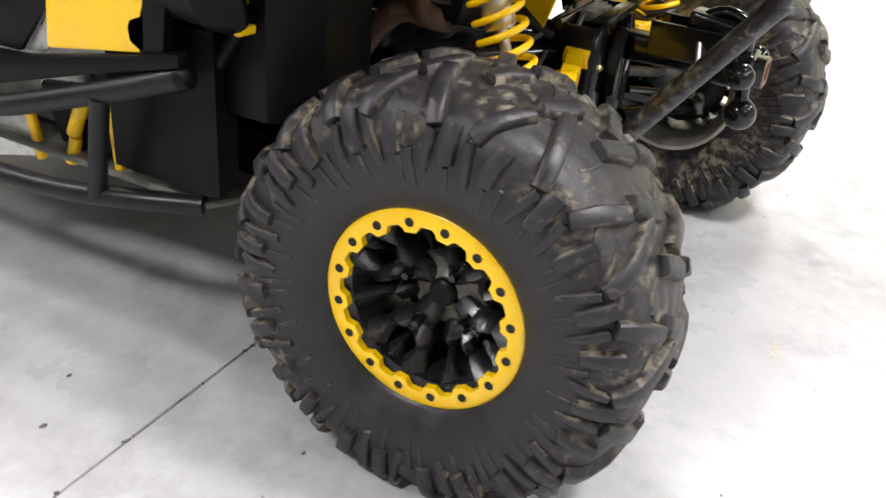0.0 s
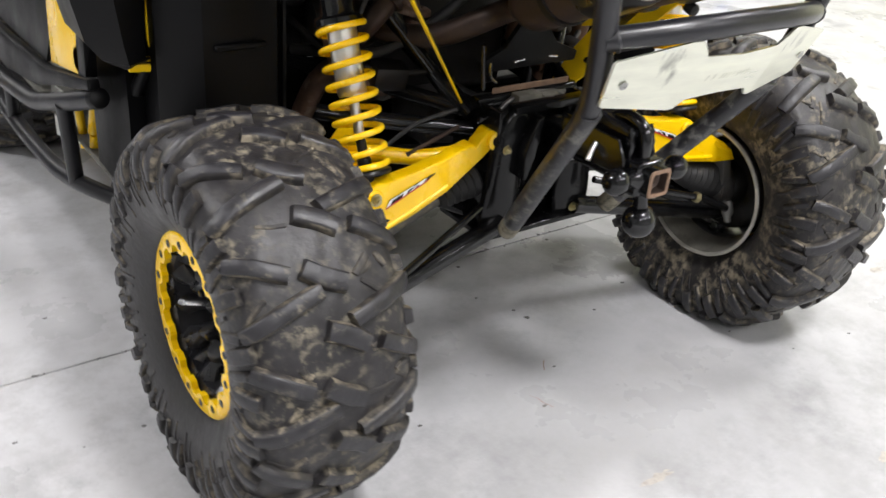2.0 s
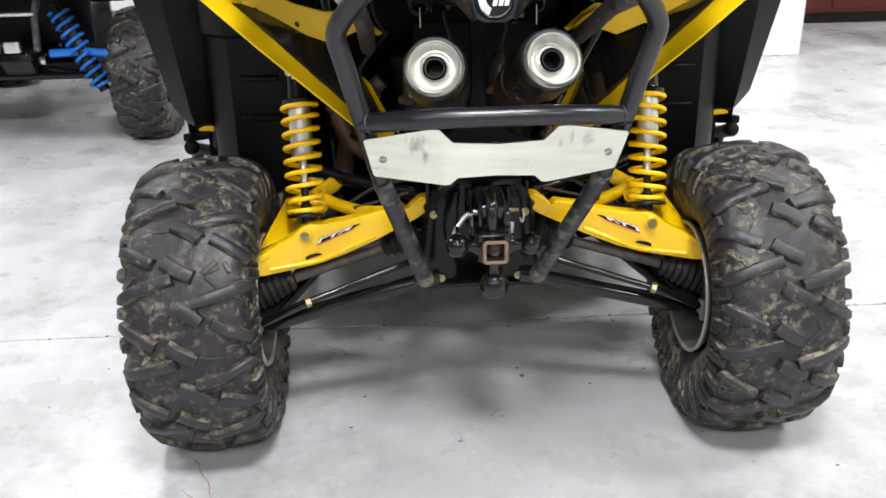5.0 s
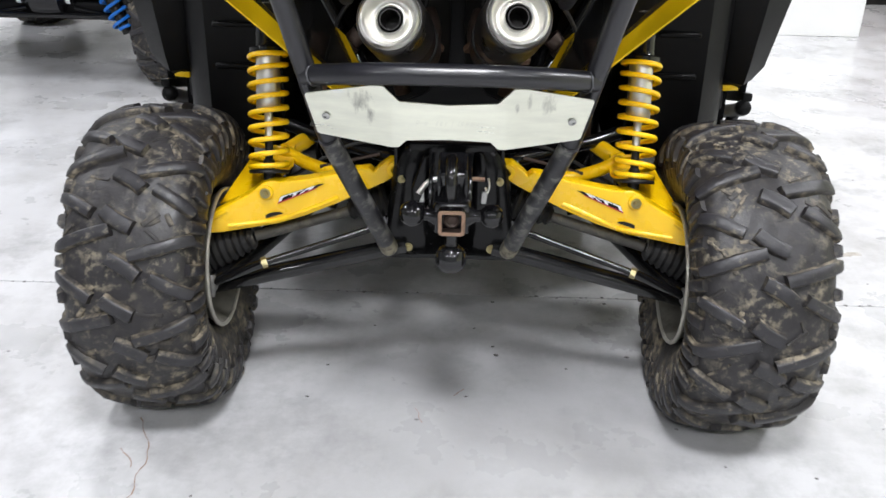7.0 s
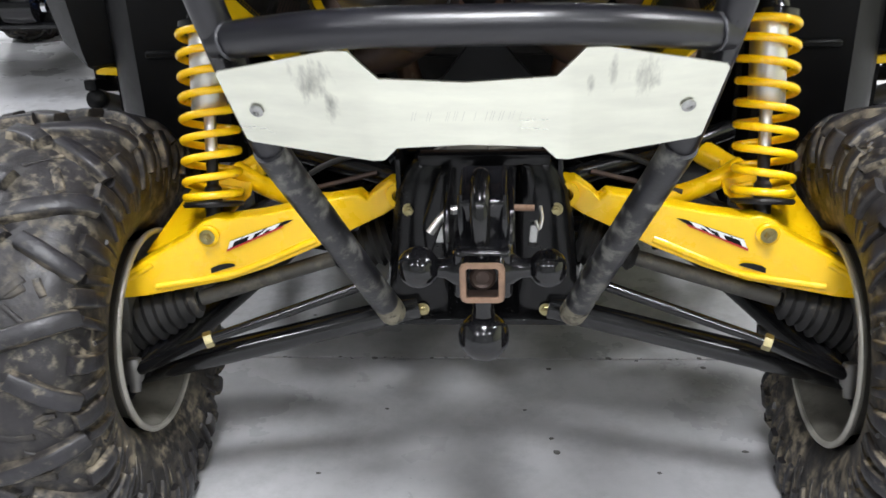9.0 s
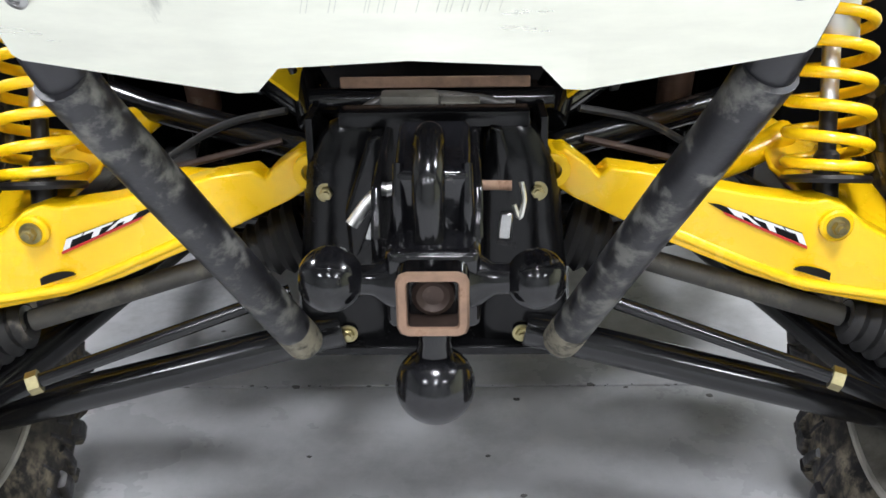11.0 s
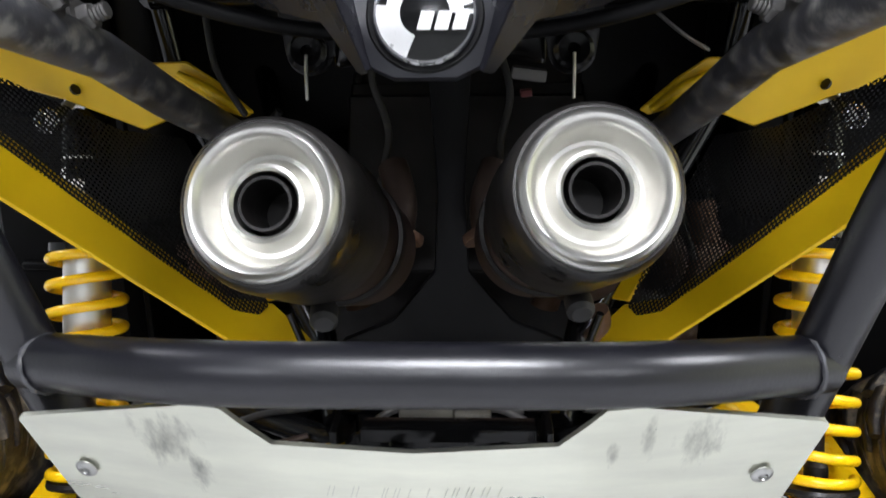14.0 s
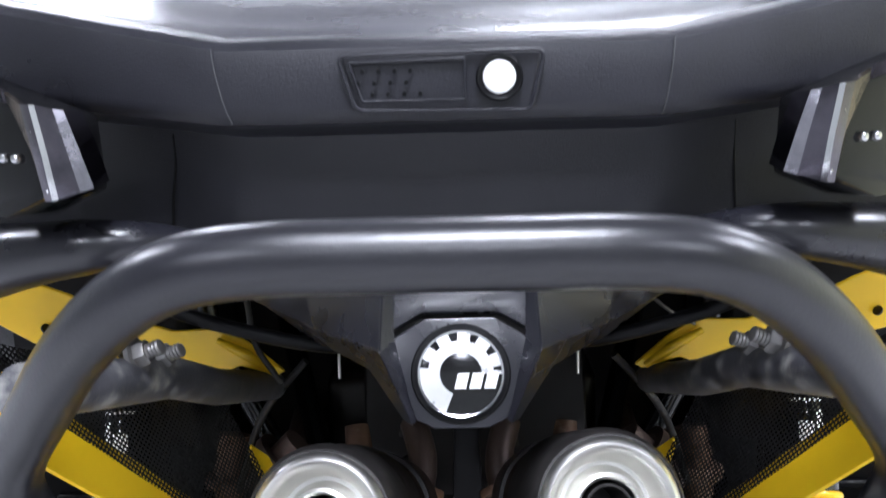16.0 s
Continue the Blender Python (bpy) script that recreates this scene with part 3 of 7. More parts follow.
def dense(prof, n=6):
    out = []
    for i in range(len(prof) - 1):
        p0, p1, p2, p3 = (V(*prof[max(0, min(len(prof) - 1, i + k))]) for k in (-1, 0, 1, 2))
        for j in range(n):
            t = j / n
            out.append(0.5 * (2 * p1 + (p2 - p0) * t + (2 * p0 - 5 * p1 + 4 * p2 - p3) * t * t + (3 * p1 - p0 - 3 * p2 + p3) * t ** 3))
    return out + [V(*prof[-1])]


CURVE = dense(PROF)
ARC = [0.0]
for pa, pb in zip(CURVE, CURVE[1:]):
    ARC.append(ARC[-1] + (pb - pa).length)
ARC = [a - ARC[-1] / 2 for a in ARC]


def tread_point(u, th, h):
    """A place h above the tyre's skin: u across the tread from its middle, th round the wheel."""
    u = max(ARC[0] + 1e-4, min(ARC[-1] - 1e-4, u))
    i = int(np.searchsorted(ARC, u)) - 1
    t = (u - ARC[i]) / (ARC[i + 1] - ARC[i])
    p = CURVE[i].lerp(CURVE[i + 1], t)
    d = (CURVE[i + 1] - CURVE[i]).normalized()
    n = V(-d.y, d.x)
    if n.y < 0 and abs(u) < 0.12:
        n = -n
    elif n.dot(p - V(0, 0.2)) < 0:
        n = -n
    q = p + n * h
    return V(q.x, -q.y * math.sin(th), q.y * math.cos(th))


def lug(bm, path, w, h, mat=0, top=2):
    """One rubber lug: path of (u, v) along the tread, v in metres round the tyre."""
    R = 0.345
    rows = []
    n = len(path)
    for i, (u, v) in enumerate(path):
        a, b = path[max(i - 1, 0)], path[min(i + 1, n - 1)]
        d = V(b[0] - a[0], b[1] - a[1]).normalized()
        s = V(-d.y, d.x)
        k = h if abs(u) < 0.16 else h * max(0.35, 1 - (abs(u) - 0.16) * 11)
        ww = w * (0.92 if i in (0, n - 1) else 1.0)
        e = 0.0
        if i == 0:
            e = -0.004
        elif i == n - 1:
            e = 0.004
        row = []
        for side, hh, f in ((-1, -0.004, 1.12), (-1, k * 0.45, 0.98), (-1, k * 0.86, 0.84), (-1, k, 0.62), (1, k, 0.62), (1, k * 0.86, 0.84), (1, k * 0.45, 0.98), (1, -0.004, 1.12)):
            off = s * (side * ww / 2 * f) + d * (e if hh < 0 else 0.0)
            row.append(bm.verts.new(tread_point(u + off.x, (v + off.y) / R, hh)))
        rows.append(row)
    for a, b in zip(rows, rows[1:]):
        for j in range(7):
            bm.faces.new((a[j], a[j + 1], b[j + 1], b[j])).material_index = top if j in (2, 3, 4) else 3
    bm.faces.new(rows[0]).material_index = mat
    bm.faces.new(rows[-1][::-1]).material_index = mat


def c_side(i):
    return CURVE[i].x


def tyre_mesh(pitches=12):
    bm = bmesh.new()
    seg = 120
    rings = []
    for i, c in enumerate(CURVE):
        rings.append([bm.verts.new((c.x, -c.y * math.sin(6.28318 * k / seg), c.y * math.cos(6.28318 * k / seg))) for k in range(seg)])
    for i, (a, b) in enumerate(zip(rings, rings[1:])):
        side = (1 if c_side(i) < 0 else 3) if abs(ARC[i]) > 0.176 else 0
        for k in range(seg):
            bm.faces.new((a[k], a[(k + 1) % seg], b[(k + 1) % seg], b[k])).material_index = side
    P = 2 * math.pi * 0.345 / pitches
    rnd = random.Random(7)
    # each pitch: long bars and counter bars that meet across the middle, two middle blocks, and shoulder blocks;
    # the other half is the same, turned by half a turn
    for k in range(pitches):
        v = k * P
        for s in (1, -1):
            def bar(pts, w, h):
                j = rnd.uniform(-0.003, 0.003)
                lug(bm, [(s * u, v + s * q * P / 0.18 + j) for u, q in pts], w * rnd.uniform(0.94, 1.06), h)
            bar([(0.020, -0.027), (0.048, -0.019), (0.076, -0.010), (0.104, 0.000), (0.124, 0.008), (0.140, 0.012)], 0.029, 0.0145)
            bar([(0.060, 0.116), (0.082, 0.104), (0.104, 0.091), (0.124, 0.080), (0.138, 0.074)], 0.027, 0.0140)
            bar([(-0.022, 0.150), (-0.004, 0.142), (0.016, 0.131), (0.036, 0.115)], 0.033, 0.0140)
            # shoulder blocks and the bars' feet on the sidewall
            bar([(0.132, 0.040), (0.150, 0.042), (0.168, 0.045), (0.184, 0.048)], 0.030, 0.0130)
            bar([(0.132, 0.126), (0.150, 0.124), (0.168, 0.124), (0.184, 0.126)], 0.030, 0.0130)
            bar([(0.146, 0.014), (0.164, 0.010), (0.182, 0.008), (0.204, 0.004)], 0.017, 0.0095)
            bar([(0.146, 0.074), (0.164, 0.078), (0.182, 0.084), (0.204, 0.090)], 0.017, 0.0095)
            bar([(0.176, 0.155), (0.196, 0.158), (0.216, 0.162), (0.232, 0.165)], 0.010, 0.005)
            bar([(0.190, 0.046), (0.208, 0.050), (0.228, 0.054)], 0.009, 0.004)
            bar([(0.190, 0.126), (0.208, 0.130), (0.226, 0.134)], 0.009, 0.004)
    # low caked lumps of mud in the grooves near the shoulders
    for k in range(130):
        u = rnd.choice((-1, 1)) * rnd.uniform(0.05, 0.175)
        v = rnd.uniform(0, pitches * P)
        d, ln = rnd.uniform(-1.2, 1.2), rnd.uniform(0.012, 0.030)
        lug(bm, [(u - ln * math.cos(d), v - ln * math.sin(d)), (u, v + rnd.uniform(-0.005, 0.005)), (u + ln * math.cos(d), v + ln * math.sin(d))], rnd.uniform(0.006, 0.014), rnd.uniform(0.0015, 0.0035), 3, 3)
    for vtx in bm.verts:
        c = vtx.co
        a = math.atan2(c.y, c.z)
        c *= 1 + 0.004 * math.sin(23 * a + 60 * c.x) * math.sin(41 * a - 90 * c.x)
    # the weight of the vehicle flattens the tyre on the floor
    for vtx in bm.verts:
        z = vtx.co.z
        if z < -0.27:
            vtx.co.x *= 1 + 0.035 * min(1, (-0.27 - z) / 0.05)
        if z < -WHEEL_R:
            vtx.co.z = -WHEEL_R
        vtx.co.x -= SET_OUT
    bmesh.ops.recalc_face_normals(bm, faces=bm.faces)
    me = bpy.data.meshes.new("tyre")
    bm.to_mesh(me)
    bm.free()
    me.materials.append(M["rubber"])
    me.materials.append(M["sidewall"])
    me.materials.append(M["lug"])
    me.materials.append(M["mud_rubber"])
    me.polygons.foreach_set("use_smooth", [True] * len(me.polygons))
    me.set_sharp_from_angle(angle=radians(48))
    return me


def rim_bmesh():
    bm = bmesh.new()
    ax = pose(0, 0, 0, 0, -90, 0)   # local Z runs outward, to -X
    lathe(bm, [(0.163, 0.112), (0.150, 0.108), (0.140, 0.085), (0.136, 0.03), (0.136, -0.05), (0.146, -0.090), (0.156, -0.104), (0.161, -0.108), (0.161, -0.114), (0.153, -0.112), (0.144, -0.094), (0.130, -0.05), (0.130, 0.05), (0.132, 0.100), (0.150, 0.112)], ax, 72, 0, True)
    for f in bm.faces:
        if max(abs(v.co.x - 0.09) for v in f.verts) < 0.06:
            f.material_index = 1
    n0 = len(bm.faces)
    sweep(bm, [V(0.114, 0.1585 * math.cos(6.28318 * k / 64), 0.1585 * math.sin(6.28318 * k / 64)) for k in range(65)], 0.0048, 8, False)
    bm.faces.ensure_lookup_table()
    for f in bm.faces[n0:]:
        f.material_index = 2
    # dished hub
    lathe(bm, [(0, 0.046), (0.026, 0.046), (0.030, 0.042), (0.044, 0.034), (0.066, 0.030), (0.070, 0.022), (0.060, 0.010), (0.0, 0.010)], ax, 36, 1)
    return bm


def spoke_bmesh(a):
    """A boss that splits into two heavy arms, with stubs between the pairs."""
    bm = bmesh.new()

    def arm(rows_in):
        rows = []
        for r, a, o, w, dp in rows_in:
            p, t = V(-o, r * math.cos(a), r * math.sin(a)), V(0, -math.sin(a), math.cos(a))
            rows.append([bm.verts.new(p + t * w / 2 * f + V(d, 0, 0)) for f, d in ((-0.85, dp), (-1, 0.013), (-0.5, 0.002), (0.1, -0.004), (0.6, 0.003), (1, 0.015), (0.85, dp))])
        for ra, rb in zip(rows, rows[1:]):
            for j in range(7):
                bm.faces.new((ra[j], ra[(j + 1) % 7], rb[(j + 1) % 7], rb[j]))
        bm.faces.new(rows[0])
        bm.faces.new(rows[-1][::-1])
    arm([(0.022, a, 0.046, 0.034, 0.03), (0.046, a, 0.060, 0.044, 0.04), (0.070, a, 0.067, 0.048, 0.04), (0.084, a, 0.068, 0.040, 0.04)])
    for sgn in (-1, 1):
        # a knuckle, a waist, then a broad foot on the rim
        arm([(0.060, a + sgn * 0.14, 0.068, 0.030, 0.03), (0.078, a + sgn * 0.24, 0.084, 0.034, 0.04), (0.090, a + sgn * 0.30, 0.082, 0.030, 0.04), (0.100, a + sgn * 0.32, 0.078, 0.020, 0.03), (0.114, a + sgn * 0.31, 0.090, 0.030, 0.03), (0.135, a + sgn * 0.30, 0.100, 0.052, 0.03)])
    b = a + math.pi / 4
    arm([(0.054, b, 0.036, 0.034, 0.02), (0.076, b, 0.062, 0.036, 0.03), (0.090, b, 0.058, 0.020, 0.03), (0.112, b, 0.076, 0.022, 0.03), (0.135, b, 0.098, 0.044, 0.03)])
    arm([(0.082, a, 0.052, 0.020, 0.02), (0.104, a, 0.060, 0.012, 0.02), (0.120, a, 0.082, 0.020, 0.02), (0.135, a, 0.094, 0.030, 0.02)])
    return bm


def ring_bmesh():
    """The bead-lock ring: a flat yellow ring whose inner edge swells round each of its sixteen bolts."""
    bm = bmesh.new()
    n = 16 * 12
    outer_f, inner_f, outer_b, inner_b, mid_f = [], [], [], [], []
    for k in range(n):
        a = 2 * math.pi * (k + 6) / n
        ph = (k % 12) / 12
        d = min(ph, 1 - ph)
        inner = 0.1285 if d < 0.19 else (0.1285 + (d - 0.19) / 0.10 * 0.0115 if d < 0.29 else 0.140)
        c, s = math.cos(a), math.sin(a)
        outer_f.append(bm.verts.new((-0.117, 0.1665 * c, 0.1665 * s)))
        mid_f.append(bm.verts.new((-0.122, 0.159 * c, 0.159 * s)))
        inner_f.append(bm.verts.new((-0.122, inner * c, inner * s)))
        inner_b.append(bm.verts.new((-0.110, inner * c, inner * s)))
        outer_b.append(bm.verts.new((-0.108, 0.170 * c, 0.170 * s)))
    for k in range(n):
        q = (k + 1) % n
        for a, b in ((outer_b, outer_f), (outer_f, mid_f), (mid_f, inner_f), (inner_f, inner_b), (inner_b, outer_b)):
            bm.faces.new((a[k], a[q], b[q], b[k]))
    return bm


TYRE = tyre_mesh()
WHEEL_PARTS = {}


def build_wheel(x, y, side, label):
    """A wheel with its tyre; side -1: its outside faces -X."""
    turn = pose(x, y, WHEEL_R, 0, 0, 0 if side < 0 else 180)
    if not WHEEL_PARTS:
        w = part("wheel", rim_bmesh(), "spoke", CAR, label, ("rim_steel", "lip"))
        made = []
        t = new("tyre", TYRE)
        t.parent = w
        tagged(t, "knobbly off-road tyre with dried tan mud")
        r = part("beadlock_ring", ring_bmesh(), "yellow", w, "yellow bead-lock ring")
        made += [t, r]
        for k in range(16):
            a = 2 * math.pi * (k + 0.5) / 16
            bm = bmesh.new()
            m = pose(0, 0, 0, 0, -90, 0)
            p = pose(0, 0.1445 * math.cos(a), 0.1445 * math.sin(a)) @ m
            lathe(bm, [(0.0, 0.1226), (0.0050, 0.1226), (0.0060, 0.1232), (0.0072, 0.1226), (0.0072, 0.1205), (0.0, 0.1205)], p, 12)
            b = part("bolt", bm, "dark", w)
            made.append(b)
        bm = bmesh.new()
        lathe(bm, [(0, 0.060), (0.018, 0.059), (0.0225, 0.055), (0.0235, 0.040), (0, 0.040)], pose(0, 0, 0, 0, -90, 0), 24)
        made.append(part("hub_cap", bm, "plastic", w, "round black hub cap"))
        for k in range(4):
            a = math.pi / 2 * k + 0.5
            bm = bmesh.new()
            lathe(bm, [(0.0125, 0.055), (0.0125, 0.0668), (0.0100, 0.0672), (0.0085, 0.072), (0.0085, 0.080), (0.006, 0.085), (0, 0.085)], pose(0, 0.057 * math.cos(a), 0.057 * math.sin(a)) @ pose(0, 0, 0, 0, -90, 0), 6)
            made.append(part("lug_nut", bm, "black_chrome", w))
        for k in range(4):
            made.append(part("spoke", spoke_bmesh(math.pi / 2 * k + 0.5), "spoke", w))
        # brake disc and its calliper inside the rim
        bm = bmesh.new()
        lathe(bm, [(0.0, 0.004), (0.050, 0.004), (0.056, -0.004), (0.112, -0.006), (0.116, -0.009), (0.112, -0.012), (0.056, -0.012), (0.048, -0.030), (0.036, -0.040), (0.0, -0.040)], pose(0, 0, 0, 0, -90, 0), 48)
        made.append(part("brake_disc", bm, "dark", w, "grimy dark brake disc"))
        bm = bmesh.new()
        box(bm, (0.042, 0.075, 0.036), pose(0.012, 0.0, 0.100), 0.007, 2)
        made.append(part("brake_calliper", bm, "dark", w))
        WHEEL_PARTS["data"] = [(w.data, "wheel", "")] + [(o.data, o.name.split(".")[0], o.get("label", "")) for o in made]
    else:
        data = WHEEL_PARTS["data"]
        w = new("wheel", data[0][0])
        w.parent = CAR
        tagged(w, label)
        for d, nm, lb in data[1:]:
            o = new(nm, d)
            o.parent = w
            if lb:
                tagged(o, lb)
    w.matrix_basis = turn
    return w


build_wheel(-TRACK, AXLE_Y, -1, "rear wheel with forked black spokes and a yellow bead-lock ring")
build_wheel(TRACK - 0.010, AXLE_Y - 0.02, 1, "rear wheel seen from its dusty inner side")
build_wheel(-0.62, AXLE_Y + 1.80, -1, "front wheel with a yellow bead-lock ring")
build_wheel(0.62, AXLE_Y + 1.80, 1, "front wheel with a yellow bead-lock ring")

# ---- rear bumper ----
TUBE_R = 0.0187


def bumper():
    bm = bmesh.new()
    left = [(-0.132, 0.312, 0.385), (-0.222, 0.053, 0.735), (-0.250, 0.025, 0.86), (-0.276, 0.005, 0.97), (-0.290, -0.016, 1.030), (-0.275, -0.034, 1.060), (-0.244, -0.061, 1.098), (-0.208, -0.094, 1.142), (-0.172, -0.118, 1.175), (-0.135, -0.133, 1.197), (-0.090, -0.138, 1.203)]
    pts = left + [(-x, y, z) for x, y, z in left[::-1]]
    sweep(bm, fillet(pts, 0.06, 7), TUBE_R, 20)
    b = part("bumper", bm, "black_tube", CAR, "bent black steel tube bumper with worn lower ends")
    bm = bmesh.new()
    arc = [(-0.252, 0.024, 0.856), (-0.125, -0.048, 0.882), (0.125, -0.048, 0.882), (0.252, 0.024, 0.856)]
    sweep(bm, fillet(arc, 0.09, 9), TUBE_R, 20)
    part("cross_tube", bm, "black_tube", b, "bowed black cross tube")
    for s in (-1, 1):
        # stay from the hoop to the chassis
        bm = bmesh.new()
        sweep(bm, [(s * 0.268, -0.030, 1.100), (s * 0.252, 0.20, 1.030), (s * 0.246, 0.32, 0.978), (s * 0.250, 0.60, 0.880)], TUBE_R, 18)
        part("stay", bm, "worn_tube", b, "scuffed grey-black stay tube")
        for k, (yy, zz) in enumerate(((0.115, 1.084), (0.165, 1.066))):
            bm = bmesh.new()
            ax = V(s * -0.93, -0.1, 0.36)
            bolt(bm, V(s * 0.250, yy, zz - 0.008), ax, 0.0105, 0.013)
            lathe(bm, [(0.0062, 0.01)] + [(0.0066 - 0.0008 * (i % 2), 0.013 + 0.0016 * i) for i in range(8)] + [(0, 0.026)], along(V(s * 0.250, yy, zz - 0.008), ax), 14)
            part("bolt", bm, "grey_metal", b)
        # weld beads where the cross tube meets the hoop
        bm = bmesh.new()
        m = along(V(s * 0.236, 0.0130, 0.859), (s * 1, 0.5, -0.18))
        pts = [m @ V(0.0182 * math.cos(6.283 * k / 36), 0.0182 * math.sin(6.283 * k / 36), 0.0015 * math.sin(6.283 * k / 18)) for k in range(37)]
        sweep(bm, pts, [0.0013 + 0.0004 * (k % 3) for k in range(37)], 6, False)
        part("weld_bead", bm, "worn_tube", b, "lumpy grey weld bead")
        # lower sleeve, rubbed bare
        bm = bmesh.new()
        a, c = V(s * 0.1315, 0.3135, 0.383), V(s * 0.2212, 0.0555, 0.7318)
        sweep(bm, [a, a.lerp(c, 0.02), a.lerp(c, 0.3), c], [0.0184, 0.0196, 0.0196, 0.0190], 20)
        n0 = len(bm.faces)
        sweep(bm, [a + (a - c).normalized() * 0.0015, a.lerp(c, 0.010), a.lerp(c, 0.05), a.lerp(c, 0.11)], [0.0150, 0.0198, 0.0202, 0.0194], 20)
        bm.faces.ensure_lookup_table()
        for f in bm.faces[n0:]:
            f.material_index = 1
        part("tube_end", bm, "muddy_end", b, "rubbed lower tube, grey and black with dried mud", ("dried_mud",))
    return b


BUMPER = bumper()


def plate_y(x, z):
    ax = abs(x)
    y0 = -0.050 + 0.05 * min(ax, 0.1) if ax < 0.1 else -0.045 + (ax - 0.1) * 0.19
    return y0 + (0.86 - z) * 0.45 - 0.004


def skid_plate():
    half = [(0.0, 0.8235), (0.084, 0.8275), (0.110, 0.8565), (0.130, 0.8565), (0.247, 0.830), (0.2495, 0.826), (0.2350, 0.750), (0.230, 0.7465), (0.100, 0.7300), (0.088, 0.7310), (0.074, 0.7465), (0.0, 0.7515)]
    poly = half + [(-x, z) for x, z in half[-2:0:-1]]
    bm = bmesh.new()
    vs = [bm.verts.new((x, 0, z)) for x, z in poly]
    bm.faces.new(vs)
    for k in range(-24, 25):
        g = bm.verts[:] + bm.edges[:] + bm.faces[:]
        bmesh.ops.bisect_plane(bm, geom=g, plane_co=(k * 0.01, 0, 0), plane_no=(1, 0, 0))
    for v in bm.verts:
        v.co.y = plate_y(v.co.x, v.co.z)
    g = bmesh.ops.extrude_face_region(bm, geom=bm.faces[:])
    for v in g["geom"]:
        if isinstance(v, bmesh.types.BMVert):
            v.co.y += 0.005
    for v in bm.verts:
        v.co.z += 0.003
    p = part("skid_plate", bm, "alu", CAR, "bare aluminium bumper plate with black rub marks", angle=50)
    for s in (-1, 1):
        bm = bmesh.new()
        x, z = s * 0.215, 0.790
        m = along(V(x, plate_y(x, z) - 0.0005, z), (s * 0.15, -1, -0.4))
        lathe(bm, [(0, 0.0005), (0.0072, 0.0005), (0.0072, 0.0014), (0.0055, 0.0028), (0.0034, 0.0031), (0.0028, 0.0012), (0, 0.0012)], m, 20)
        part("button_bolt", bm, "bolt_steel", p)
    # faint engraved lettering, kept as thin slanted cuts
    def on_plate(pts, lift):
        return [(x, plate_y(x, z - 0.003) - lift, z) for x, z in pts]
    for x in (-0.0565, -0.0535, -0.0415, -0.0385, -0.0225, -0.0205, -0.0155, -0.0130, -0.0065, 0.0050, 0.0160, 0.0205, 0.0230, 0.0290, 0.0320, 0.0385, 0.0420, 0.0490):
        bm = bmesh.new()
        slab(bm, on_plate([(x, 0.7835), (x + 0.0005, 0.7835), (x + 0.0035, 0.7940), (x + 0.0030, 0.7940)], 0.0007), 0.0003)
        part("lettering_cut", bm, "grey_mark", p)
    return p


skid_plate()

# ---- suspension ----
ARM = [(-0.122, 0.562), (-0.137, 0.566), (-0.163, 0.548), (-0.172, 0.538), (-0.182, 0.549), (-0.223, 0.546), (-0.326, 0.524), (-0.385, 0.516), (-0.402, 0.519), (-0.420, 0.513), (-0.442, 0.494), (-0.529, 0.449), (-0.556, 0.428), (-0.572, 0.400), (-0.515, 0.400), (-0.395, 0.413), (-0.330, 0.435), (-0.238, 0.475), (-0.149, 0.512), (-0.128, 0.524)]


def arm_y(x):
    return 0.362 - 0.035 * max(0.0, (-x - 0.40) / 0.16) + 0.03 * max(0.0, (x + 0.25) / 0.12)


def sided(bm, s):
    if s > 0:
        mirror_x(bm)
    return bm


